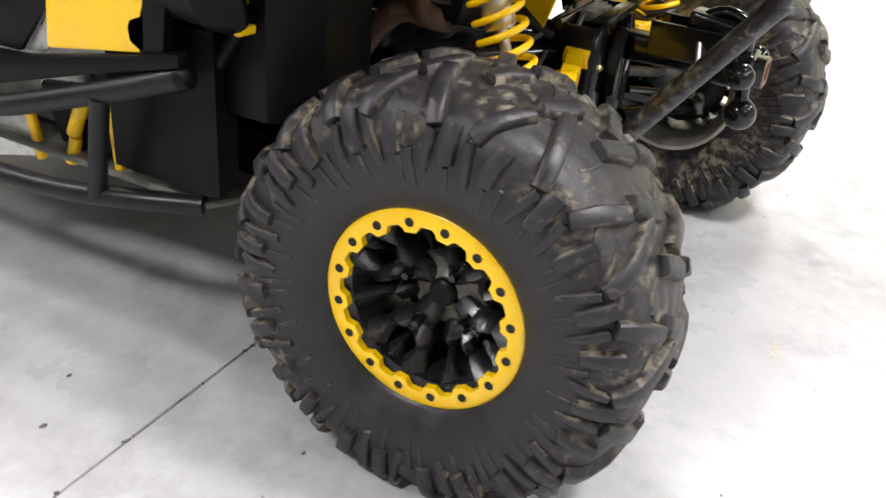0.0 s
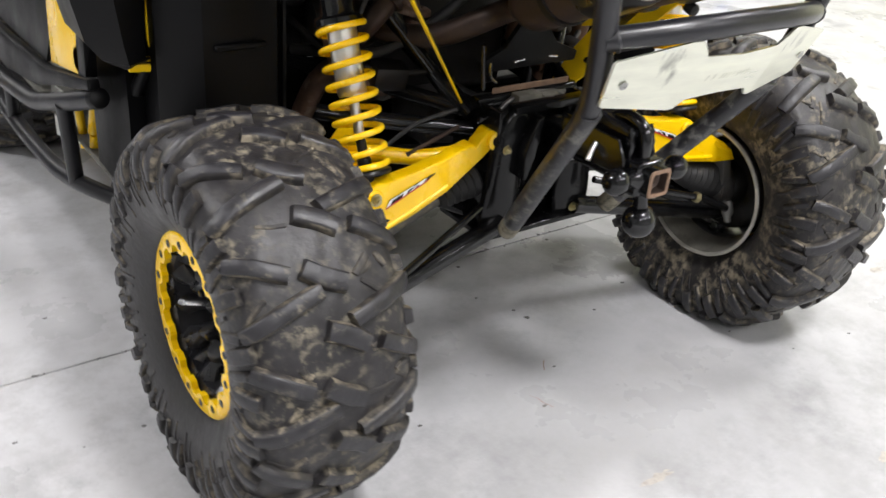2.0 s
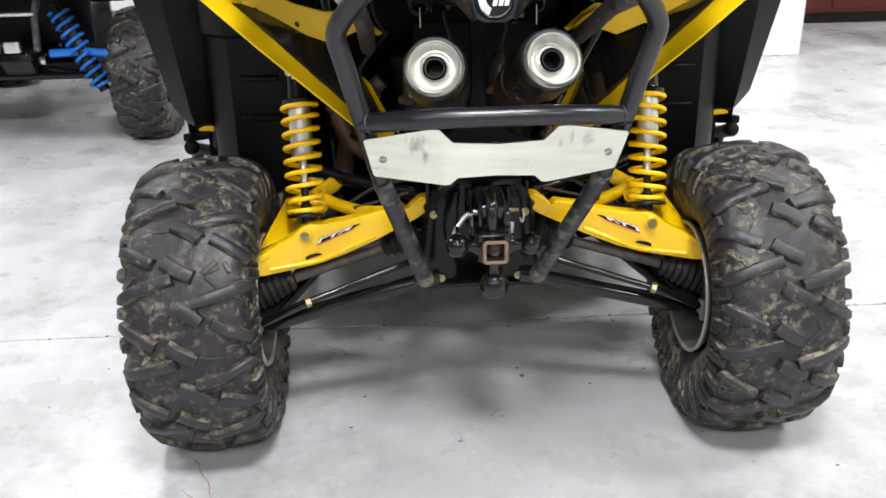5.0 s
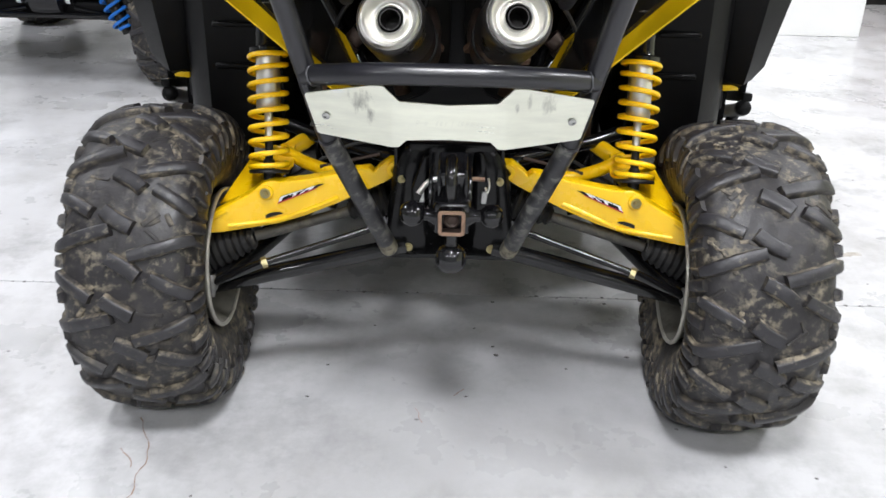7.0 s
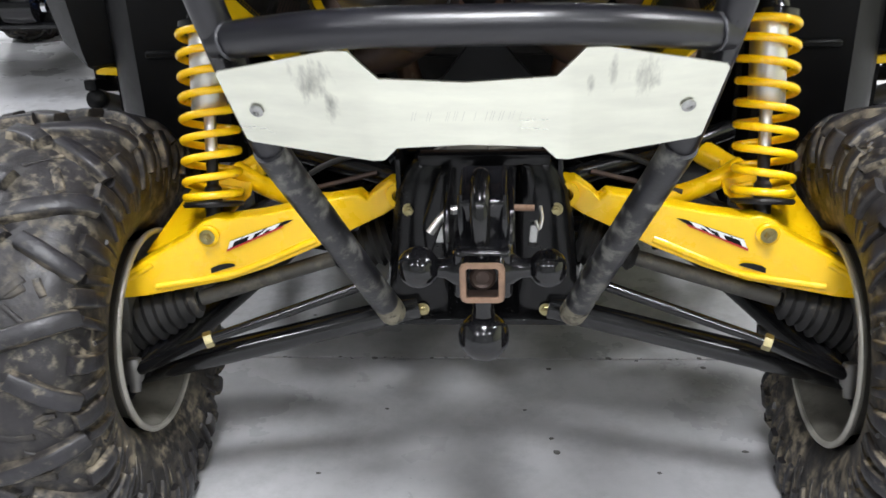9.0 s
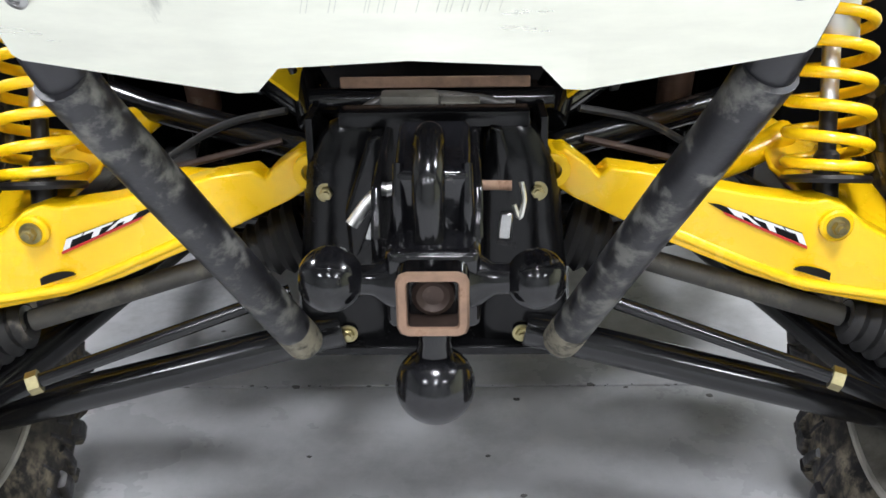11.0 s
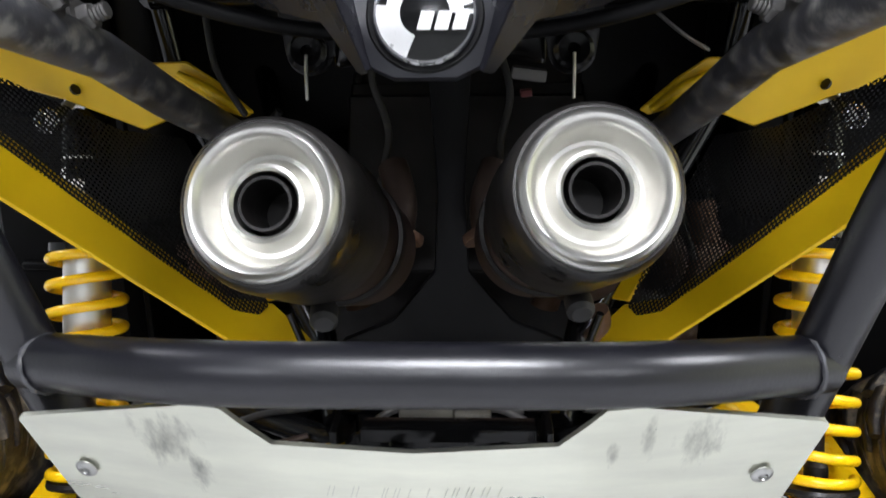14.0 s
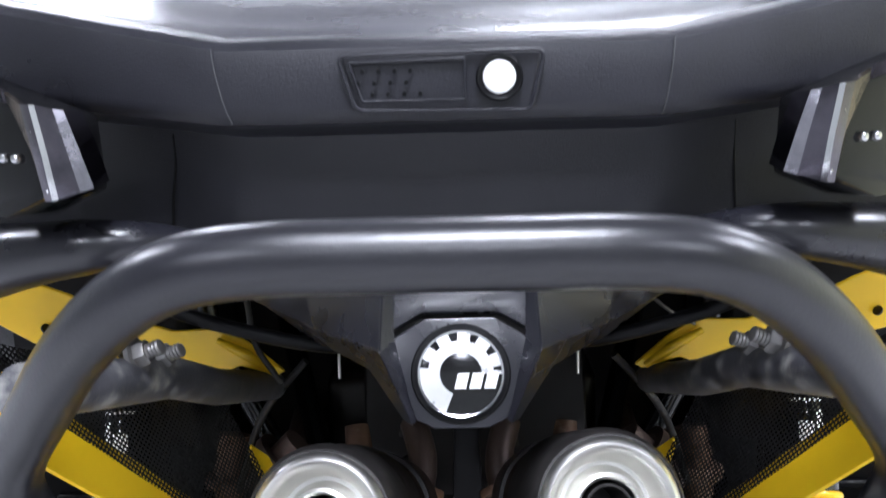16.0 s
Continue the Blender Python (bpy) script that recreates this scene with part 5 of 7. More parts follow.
def chassis():
    bm = bmesh.new()
    for s in (-1, 1):
        sweep(bm, [(s * 0.12, 0.52, 0.57), (s * 0.245, 0.63, 0.76), (s * 0.345, 0.67, 0.93), (s * 0.36, 0.66, 1.05)], 0.0155, 14)
        sweep(bm, [(s * 0.12, 0.47, 0.575), (s * 0.26, 0.66, 0.60), (s * 0.44, 0.86, 0.63)], 0.0155, 14)
        sweep(bm, [(s * 0.13, 0.44, 0.375), (s * 0.20, 0.8, 0.34), (s * 0.28, 1.3, 0.31), (s * 0.30, 2.6, 0.31)], 0.019, 14)
        sweep(bm, [(s * 0.36, 0.86, 0.36), (s * 0.40, 0.86, 1.08)], 0.019, 14)
        sweep(bm, [(s * 0.36, 0.64, 1.05), (s * 0.40, 0.86, 1.08)], 0.016, 12)
        sweep(bm, [(s * 0.13, 0.46, 0.50), (s * 0.30, 0.62, 0.46), (s * 0.36, 0.86, 0.42)], 0.014, 12)
        sweep(bm, [(s * 0.13, 0.458, 0.543), (s * 0.33, 0.55, 0.565), (s * 0.40, 0.60, 0.572)], 0.0165, 14)
    sweep(bm, [(-0.33, 0.70, 0.36), (0.33, 0.70, 0.36)], 0.016, 12)
    sweep(bm, [(-0.40, 0.86, 0.60), (0.40, 0.86, 0.60)], 0.016, 12)
    sweep(bm, [(-0.13, 0.455, 0.60), (0.13, 0.455, 0.60)], 0.014, 12)
    sweep(bm, [(-0.36, 0.64, 1.05), (0.36, 0.64, 1.05)], 0.016, 12)
    fr = part("chassis_frame", bm, "gloss_black", CAR, "gloss black tubular chassis frame")
    # middle post between the silencers with its spread foot
    bm = bmesh.new()
    slab(bm, [(-0.020, 1.04), (0.034, 1.04), (0.022, 0.86), (0.026, 0.76), (0.075, 0.70), (0.135, 0.675), (0.13, 0.655), (-0.115, 0.655), (-0.12, 0.675), (-0.06, 0.70), (-0.012, 0.76), (-0.008, 0.86)], 0.014, pose(0, 0.46, 0, 90, 0, 0), 0.004, 2)
    part("centre_post", bm, "plastic", fr, "black pressed centre post")
    for s in (-1, 1):
        # chrome sliver that draws the white glint at a slot
        bm = bmesh.new()
        box(bm, (0.026, 0.004, 0.0045), pose(0.007 + s * 0.043, 0.442, 0.678, 0, s * 8, 0), 0.0015, 1)
        part("slot_edge", bm, "chrome", fr)
        # hanger tab with a round eye, its rubber grommet and pin
        gx, gz = s * 0.1275, 1.008
        bm = bmesh.new()
        eye = [(gx + 0.024 * math.cos(a), gz + 0.024 * math.sin(a)) for a in [math.pi * k / 10 for k in range(-10, 1)]]
        slab(bm, eye + [(gx + 0.030, 1.05), (gx + 0.045, 1.12), (gx - 0.045, 1.12), (gx - 0.030, 1.05)], 0.008, pose(0, 0.412, 0, 90, 0, 0), 0.002, 2)
        part("hanger", bm, "bracket_black", fr, "black exhaust hanger tab")
        bm = bmesh.new()
        slab(bm, [(gx - s * 0.022, 1.030), (gx - s * 0.022, 0.990), (gx - s * 0.065, 0.996), (gx - s * 0.098, 1.020), (gx - s * 0.098, 1.06)], 0.02, pose(0, 0.43, 0, 90, 0, 0), 0.006, 3)
        part("hanger_web", bm, "gloss_black", fr, "gloss black web beside the hanger")
        bm = bmesh.new()
        lathe(bm, [(0.006, 0), (0.016, 0), (0.0195, 0.004), (0.0195, 0.012), (0.015, 0.016), (0.006, 0.014)], along(V(gx, 0.398, gz), (0, -1, 0.25)), 24, 0, True)
        part("grommet", bm, "bracket_black", fr, "black rubber grommet")
        bm = bmesh.new()
        sweep(bm, [(gx, 0.382, gz), (gx, 0.376, gz - 0.020), (gx, 0.375, gz - 0.042)], 0.0017, 8)
        part("hanger_pin", bm, "steel", fr)
        # brake hose looping from the chassis to the knuckle
        bm = bmesh.new()
        sweep(bm, fillet([(s * 0.16, 0.47, 0.585), (s * 0.24, 0.49, 0.565), (s * 0.34, 0.50, 0.50), (s * 0.47, 0.46, 0.44), (s * 0.57, 0.43, 0.40)], 0.08, 6), 0.0045, 8)
        part("brake_hose", bm, "boot", fr, "thin black brake hose")
        bm = bmesh.new()
        sweep(bm, [(s * 0.165, 0.455, 0.555), (s * 0.30, 0.43, 0.53)], 0.0042, 8)
        part("sway_link", bm, "rust_dark", fr, "thin brown link rod")
    # differential and gearbox
    bm = bmesh.new()
    lathe(bm, [(0, -0.11), (0.045, -0.11), (0.05, -0.08), (0.085, -0.06), (0.095, 0.0), (0.085, 0.06), (0.05, 0.08), (0.045, 0.11), (0, 0.11)], along(V(0, 0.56, 0.47), (1, 0, 0)), 32)
    box(bm, (0.14, 0.30, 0.12), pose(0, 0.70, 0.46), 0.02, 3)
    part("differential", bm, "grey_metal", CAR, "dusty cast rear differential")
    bm = bmesh.new()
    box(bm, (0.42, 0.34, 0.34), pose(0.0, 0.95, 0.66), 0.03, 3)
    box(bm, (0.30, 0.22, 0.22), pose(0.02, 0.86, 0.86, -20, 0, 0), 0.03, 3)
    eng = part("engine", bm, "dark", CAR, "grimy dark engine block")
    for k in range(6):
        bm = bmesh.new()
        box(bm, (0.32, 0.012, 0.24), pose(0.02, 0.70 + 0.03 * k, 0.80 + 0.012 * k, -20, 0, 0), 0.004, 1)
        part("cooling_fin", bm, "dark", eng)
    bm = bmesh.new()
    lathe(bm, [(0, 0), (0.07, 0), (0.075, 0.02), (0.06, 0.05), (0, 0.05)], along(V(-0.21, 0.92, 0.66), (-1, 0, 0)), 28)
    part("side_cover", bm, "grey_metal", eng, "dusty round side cover")
    # rusty pipework and wiring round the engine
    for s in (-1, 1):
        bm = bmesh.new()
        sweep(bm, fillet([(s * 0.325, 0.68, 0.78), (s * 0.338, 0.66, 0.70), (s * 0.310, 0.65, 0.62), (s * 0.19, 0.65, 0.585)], 0.05, 7), 0.023, 16)
        sweep(bm, fillet([(s * 0.15, 0.70, 0.78), (s * 0.145, 0.66, 0.72), (s * 0.125, 0.66, 0.64)], 0.05, 7), 0.020, 16)
        sweep(bm, fillet([(s * 0.335, 0.78, 0.50), (s * 0.328, 0.735, 0.58), (s * 0.312, 0.685, 0.628), (s * 0.275, 0.64, 0.605), (s * 0.20, 0.635, 0.585)], 0.05, 7), 0.024, 16)
        mf = part("manifold", bm, "rust_pipe", eng, "rusty brown curved exhaust manifold")
        for p, d in (((s * 0.215, 0.65, 0.589), (s, 0, 0.2)), ((s * 0.333, 0.663, 0.715), (0, 0, 1)), ((s * 0.146, 0.662, 0.725), (0.1, 0, 1))):
            bm = bmesh.new()
            lathe(bm, [(0.018, 0), (0.036, 0.0), (0.036, 0.010), (0.030, 0.014), (0.018, 0.014)], along(V(*p), d), 20, 0, True)
            part("flange", bm, "grey_metal" if d[2] < 0.5 else "rust_pipe", mf, "dull metal pipe flange")
        bm = bmesh.new()
        sweep(bm, [(s * 0.13, 0.46, 0.575), (s * 0.192, 0.667, 0.70), (s * 0.337, 1.045, 1.0)], 0.017, 14)
        part("diagonal_tube", bm, "gloss_black", eng, "gloss black diagonal frame tube")
        for pts, r, mt, nm, lb in (([(s * 0.05, 0.60, 0.78), (s * 0.16, 0.58, 0.72), (s * 0.26, 0.62, 0.66), (s * 0.36, 0.78, 0.64)], 0.011, "boot", "coolant_hose", "black rubber coolant hose"),
                                   ([(s * 0.16, 0.55, 0.64), (s * 0.25, 0.60, 0.63), (s * 0.34, 0.66, 0.66), (s * 0.38, 0.80, 0.72)], 0.007, "dark", "metal_pipe", "thin grimy metal pipe"),
                                   ([(s * 0.20, 0.58, 0.92), (s * 0.27, 0.60, 0.84), (s * 0.31, 0.62, 0.72)], 0.005, "boot", "cable", "thin black cable")):
            bm = bmesh.new()
            sweep(bm, fillet(pts, 0.05, 6), r, 12)
            part(nm, bm, mt, eng, lb)
        bm = bmesh.new()
        box(bm, (0.07, 0.05, 0.05), pose(s * 0.24, 0.60, 0.625, 10, 5, s * 12), 0.008, 2)
        part("sensor_box", bm, "dark", eng, "small grimy metal sensor box")
        bm = bmesh.new()
        sweep(bm, fillet([(s * 0.03, 0.26, 1.035), (s * 0.12, 0.22, 1.048), (s * 0.19, 0.21, 1.068), (s * 0.25, 0.19, 1.095), (s * 0.31, 0.17, 1.15)], 0.05, 6), 0.0065, 12)
        part("lamp_hose", bm, "plastic", eng, "black wiring sleeve to the tail light")
    # small canister and rail above the bracket
    bm = bmesh.new()
    box(bm, (0.062, 0.030, 0.022), pose(-0.022, 0.425, 0.606), 0.006, 2)
    box(bm, (0.042, 0.028, 0.018), pose(0.030, 0.420, 0.603), 0.005, 2)
    rc = part("valve_block", bm, "rim_steel", CAR, "small grey metal valve block")
    bm = bmesh.new()
    sweep(bm, fillet([(-0.082, 0.43, 0.588), (-0.06, 0.43, 0.606), (0.0, 0.43, 0.614), (0.065, 0.43, 0.606), (0.09, 0.43, 0.590)], 0.03, 6), 0.005, 10)
    sweep(bm, [(0.045, 0.435, 0.603), (0.088, 0.432, 0.603)], 0.004, 10)
    part("bent_rail", bm, "grey_metal", rc)
    bm = bmesh.new()
    box(bm, (0.20, 0.004, 0.012), pose(0.004, 0.445, 0.622), 0.001, 1)
    part("rust_strip", bm, "rust", rc, "rusty edge of a heat shield")


chassis()


def silencer(s):
    ax = V(-s * 0.10, 0.905, -0.415).normalized()
    c = V(s * 0.115 + 0.004, 0.088, 0.945 if s < 0 else 0.954)
    m = along(c, ax) @ Matrix.Diagonal((0.935, 0.935, 1, 1))
    bm = bmesh.new()
    # bright dished end cap with its raised lip and inner step
    lathe(bm, [(0.0245, 0.034), (0.0245, 0.014), (0.0270, 0.0115), (0.030, 0.013), (0.0325, 0.022), (0.036, 0.027), (0.0395, 0.027), (0.0425, 0.022), (0.0455, 0.009), (0.050, 0.0015), (0.0535, 0.0), (0.0565, 0.0015), (0.0595, 0.006), (0.0608, 0.012), (0.0608, 0.034)], m, 64)
    cap = part("silencer", bm, "steel", CAR, "satin steel silencer end with a round outlet")
    bm = bmesh.new()
    lathe(bm, [(0.0185, 0.013), (0.0208, 0.013), (0.0208, 0.12), (0.0185, 0.12)], m, 40, 0, True)
    lathe(bm, [(0.0, 0.07), (0.0195, 0.07)], m, 40)
    part("outlet_pipe", bm, "dark", cap, "sooty black outlet pipe")
    bm = bmesh.new()
    lathe(bm, [(0.0560, 0.008), (0.0622, 0.0085), (0.0655, 0.013), (0.0680, 0.026), (0.0690, 0.128), (0.0675, 0.134), (0.060, 0.135)], m, 48)
    part("sleeve", bm, "sooted", cap, "sooted dark steel silencer sleeve")
    bm = bmesh.new()
    lathe(bm, [(0.060, 0.130), (0.0605, 0.140), (0.0605, 0.30), (0.055, 0.32), (0.03, 0.36), (0.0, 0.36)], m, 48)
    part("casing", bm, "rust_dark", cap, "heat-browned silencer casing")
    bm = bmesh.new()
    p = m @ V(0, 0, 0.13) + V(0.01, -0.02, -0.062)
    lathe(bm, [(0, 0), (0.010, 0), (0.0115, 0.004), (0.0115, 0.018), (0.008, 0.022), (0, 0.022)], along(p, (0.1, -0.9, -0.35)), 18)
    part("rubber_stop", bm, "boot", cap, "black rubber stop")
    bm = bmesh.new()
    lathe(bm, [(0.0615, 0.205), (0.0655, 0.206), (0.0655, 0.222), (0.0615, 0.223)], m, 48)
    part("band_clamp", bm, "dark", cap, "dark steel band clamp")
    bm = bmesh.new()
    sweep(bm, fillet([V(s * 0.095, 0.34, 0.80), V(s * 0.055, 0.39, 0.80), V(s * 0.040, 0.42, 0.845), V(s * 0.055, 0.46, 0.88)], 0.04, 7), 0.0165, 16)
    part("link_pipe", bm, "rust_dark", cap, "heat-browned exhaust link pipe")
    bm = bmesh.new()
    lathe(bm, [(0.012, 0), (0.027, 0.0), (0.028, 0.004), (0.027, 0.009), (0.012, 0.009)], along(V(s * 0.048, 0.405, 0.818), (-0.35 * s, 0.5, 0.8)), 18, 0, True)
    part("pipe_flange", bm, "rust_pipe", cap, "dark heat-stained pipe flange")
    bm = bmesh.new()
    sweep(bm, [V(s * 0.165, 0.40, 0.735), V(s * 0.140, 0.42, 0.640)], 0.0045, 10)
    part("stay_rod", bm, "gloss_black", cap, "thin gloss black stay rod")
    e = m @ V(0, 0, 0.34)
    bm = bmesh.new()
    sweep(bm, fillet([e, e + ax * 0.08, V(s * 0.16, 0.56, 0.70), V(s * 0.25, 0.66, 0.70), V(s * 0.24, 0.80, 0.76)], 0.07, 7), 0.024, 16)
    sweep(bm, fillet([V(s * 0.22, 0.60, 0.80), V(s * 0.28, 0.60, 0.74), V(s * 0.29, 0.66, 0.68), V(s * 0.20, 0.75, 0.66)], 0.06, 7), 0.021, 16)
    lathe(bm, [(0.02, 0), (0.034, 0.0), (0.034, 0.012), (0.02, 0.012)], along(V(s * 0.245, 0.60, 0.785), (s * 0.7, 0, -0.7)), 20, 0, True)
    part("header_pipe", bm, "rust_dark", cap, "rusty brown exhaust header pipe")


silencer(-1)
silencer(1)


def bay_clutter():
    """Clips, a connector and cables that hang in the dark above the silencers."""
    bm = bmesh.new()
    box(bm, (0.034, 0.016, 0.012), pose(0.086, 0.40, 0.986, 0, 8, 0), 0.003, 2)
    part("hose_clip", bm, "grey_metal", CAR, "small grey metal hose clip")
    bm = bmesh.new()
    box(bm, (0.012, 0.012, 0.007), pose(0.084, 0.41, 0.966, 0, -6, 0), 0.002, 2)
    part("connector", bm, "maroon", CAR, "small red cable connector")
    for pts, r, mt in (([(0.205, 0.42, 1.045), (0.235, 0.41, 1.020), (0.262, 0.42, 1.005)], 0.0020, "grey_metal"),
                       ([(-0.235, 0.43, 1.04), (-0.228, 0.42, 0.99), (-0.205, 0.44, 0.94)], 0.0035, "boot"),
                       ([(-0.06, 0.46, 1.04), (-0.075, 0.44, 0.98), (-0.055, 0.45, 0.92), (-0.07, 0.47, 0.86)], 0.004, "boot"),
                       ([(0.05, 0.47, 1.03), (0.072, 0.45, 0.96), (0.058, 0.46, 0.90), (0.066, 0.48, 0.84)], 0.004, "boot"),
                       ([(-0.145, 0.40, 0.70), (-0.125, 0.42, 0.66), (-0.10, 0.43, 0.645)], 0.0030, "chrome"),
                       ([(0.165, 0.41, 0.735), (0.172, 0.42, 0.715), (0.160, 0.43, 0.695)], 0.0100, "rust_pipe")):
        bm = bmesh.new()
        sweep(bm, fillet(pts, 0.02, 5), r, 10)
        part("cable" if mt in ("grey_metal", "boot") else "thin_pipe", bm, mt, CAR)


bay_clutter()


def gusset(s):
    """Yellow three-sided plate behind each stay: an outer band, an inner band and mesh between them."""
    w = V(0.14, 0.885, 0.445)

    def at(z, k):
        t = (z - 0.70) / 0.30
        return V(-0.253 - 0.256 * t, 0.384 - 0.137 * t, z) + w * k
    bm = bmesh.new()
    band = [at(0.548, 0.040), at(0.70, 0.024), at(0.95, 0.004), at(1.13, 0.0), at(1.13, 0.22), at(1.07, 0.165), at(1.015, 0.095), at(0.98, 0.074), at(0.76, 0.074), at(0.70, 0.076), at(0.660, 0.106), at(0.62, 0.100), at(0.565, 0.080)]
    slab(bm, [tuple(p) for p in band], 0.005, Matrix(), 0.0015, 1)
    g = part("gusset_plate", sided(bm, s), "yellow_mat", CAR, "flat yellow gusset plate beside a mesh panel")
    bm = bmesh.new()
    slab(bm, [tuple(p) for p in (at(0.665, 0.106), at(0.705, 0.136), at(0.742, 0.172), at(0.746, 0.186), at(0.724, 0.188), at(0.690, 0.158), at(0.650, 0.126))], 0.005, Matrix(), 0.0015, 1)
    part("inner_band", sided(bm, s), "yellow_mat", g)
    bm = bmesh.new()
    slab(bm, [(-0.62, 1.092), (-0.469, 1.035), (-0.411, 1.006), (-0.344, 0.986), (-0.282, 0.988), (-0.250, 0.966), (-0.212, 0.932), (-0.222, 0.926), (-0.266, 0.940), (-0.337, 0.913), (-0.425, 0.948), (-0.513, 0.972), (-0.56, 1.0), (-0.62, 1.03)], 0.005, pose(0, 0.503, 0, 90, 0, 0), 0.0015, 1)
    part("upper_plate", sided(bm, s), "yellow_mat", g, "yellow upper bracket plate")
    bm = bmesh.new()
    sweep(bm, [(-0.290, 0.494, 0.976), (-0.255, 0.492, 0.957), (-0.222, 0.490, 0.934)], [0.004, 0.007, 0.004], 10)
    part("pressed_rib", sided(bm, s), "yellow_mat", g)
    bm = bmesh.new()
    slab(bm, [tuple(p + V(0.003, -0.003, -0.003)) for p in (at(1.02, 0.062), at(1.00, 0.085), at(0.985, 0.098), at(0.955, 0.119), at(0.845, 0.174), at(0.800, 0.225), at(0.735, 0.172), at(0.690, 0.128), at(0.667, 0.100), at(0.672, 0.082), at(0.695, 0.066), at(0.76, 0.063))], 0.0012)
    part("mesh_panel", sided(bm, s), "mesh", g, "perforated black steel mesh panel")
    for p in (at(0.62, 0.055), V(-0.41, 0.497, 0.957), V(-0.50, 0.497, 0.992)):
        bm = bmesh.new()
        lathe(bm, [(0, 0.003), (0.006, 0.003), (0.0065, 0.006), (0, 0.0065)], along(p, (0.75, -0.3, 0.5)), 14)
        part("rivet", sided(bm, s), "dark", g)


gusset(-1)
gusset(1)

# ---- bodywork ----


def loft(bm, rows, close=False):
    vs = [[bm.verts.new(p) for p in r] for r in rows]
    for a, b in zip(vs, vs[1:]):
        for k in range(len(a) - 1):
            bm.faces.new((a[k], a[k + 1], b[k + 1], b[k]))
    return vs


def solidify(bm, t):
    bmesh.ops.recalc_face_normals(bm, faces=bm.faces)
    bmesh.ops.solidify(bm, geom=bm.faces[:], thickness=t)


def tail_panel():
    # deep grained panel across the tail: lip above, hollow below
    xs = [-0.62, -0.50, -0.36, -0.30, -0.17, -0.150, -0.10, 0.0, 0.10, 0.150, 0.17, 0.30, 0.36, 0.50, 0.62]

    def bow(x):
        ax = abs(x)
        return 0.0 if ax < 0.15 else (ax - 0.15) * 0.32

    def lift(x):
        ax = abs(x)
        return 0.0 if ax < 0.15 else (ax - 0.15) * 0.10
    prof = [(0.34, 1.335), (0.11, 1.318), (0.066, 1.313), (0.057, 1.3105), (0.051, 1.305), (0.049, 1.297), (0.046, 1.268), (0.0475, 1.261), (0.052, 1.256), (0.110, 1.250), (0.122, 1.243), (0.128, 1.200), (0.122, 1.150), (0.128, 1.138)]
    bm = bmesh.new()
    loft(bm, [[(x, y + bow(x), z + lift(x) * (1.9 if z > 1.29 else 1 if z > 1.2 else 0.4)) for y, z in prof] for x in xs])
    solidify(bm, 0.004)
    tp = part("tail_panel", bm, "grey_plastic", CAR, "charcoal grained plastic tail panel with a raised lip", angle=30)
    bm = bmesh.new()
    loft(bm, [[(x, y + bow(x), z + lift(x) * 1.9) for y, z in ((0.068, 1.309), (0.082, 1.3155), (0.100, 1.321), (0.135, 1.330), (0.155, 1.338), (0.30, 1.362), (0.50, 1.380))] for x in (-0.60, -0.40, -0.24, -0.20, -0.17, -0.10, 0, 0.10, 0.17, 0.20, 0.24, 0.40, 0.60)])
    solidify(bm, 0.004)
    part("bed_lid", bm, "bed_gloss", tp, "glossy grey plastic lid edge above the lip", angle=40)
    # worn mould lines on the lip and upright folds in the hollow
    for x, dx in ((-0.150, 0.006), (0.146, -0.004)):
        bm = bmesh.new()
        sweep(bm, fillet([(x - dx, 0.0505, 1.307), (x - dx * 0.6, 0.0475, 1.290), (x + dx * 0.3, 0.0458, 1.268), (x + dx, 0.0480, 1.257)], 0.01, 5), 0.0006, 6)
        part("seam", bm, "seam", tp, "worn seam")
    for x, dx in ((-0.214, -0.008), (0.219, 0.003)):
        bm = bmesh.new()
        sweep(bm, fillet([(x, 0.123 + bow(x), 1.246), (x, 0.126 + bow(x), 1.225), (x + dx * 0.7, 0.127 + bow(x), 1.195), (x + dx, 0.123 + bow(x + dx), 1.152)], 0.02, 5), 0.0012, 6)
        part("fold_line", bm, "plastic", tp)
    # inset panel with round reflector and a raised field of dots
    bm = bmesh.new()
    outline = [(-0.0715, 1.300), (0.0645, 1.301), (0.0555, 1.262), (-0.0605, 1.264)]
    m = pose(0, 0.046, 0, 90, 0, 0)
    slab(bm, [(0.97 * a, 1.2817 + 0.96 * (b - 1.2817)) for a, b in outline], 0.003, m, 0.001, 1)
    ins = part("inset_panel", bm, "grey_plastic", tp, "raised plastic plate with a round reflector")
    bm = bmesh.new()

    def framed(corners, r, rad):
        pts = [V(a, 0.0425, b) for a, b in corners]
        mid = (pts[0] + pts[-1]) / 2
        sweep(bm, fillet([mid] + pts + [mid], rad, 5), r, 8)
    framed(outline, 0.0014, 0.007)
    f2 = [(-0.064, 1.2955), (0.012, 1.2965), (0.012, 1.270), (-0.056, 1.270)]
    framed(f2, 0.0010, 0.002)
    part("rim_line", bm, "grey_plastic", ins)
    for r in range(3):
        for c in range(4):
            bm = bmesh.new()
            p = V(-0.055 + 0.0105 * c + 0.003 * r - (0.006 if r == 1 else 0), 0.0432, 1.2895 - 0.0075 * r)
            lathe(bm, [(0.0016, 0.0), (0.0016, 0.0012), (0.0, 0.0016)], along(p, (0, -1, 0)), 8)
            part("dot", bm, "plastic", ins)
    bm = bmesh.new()
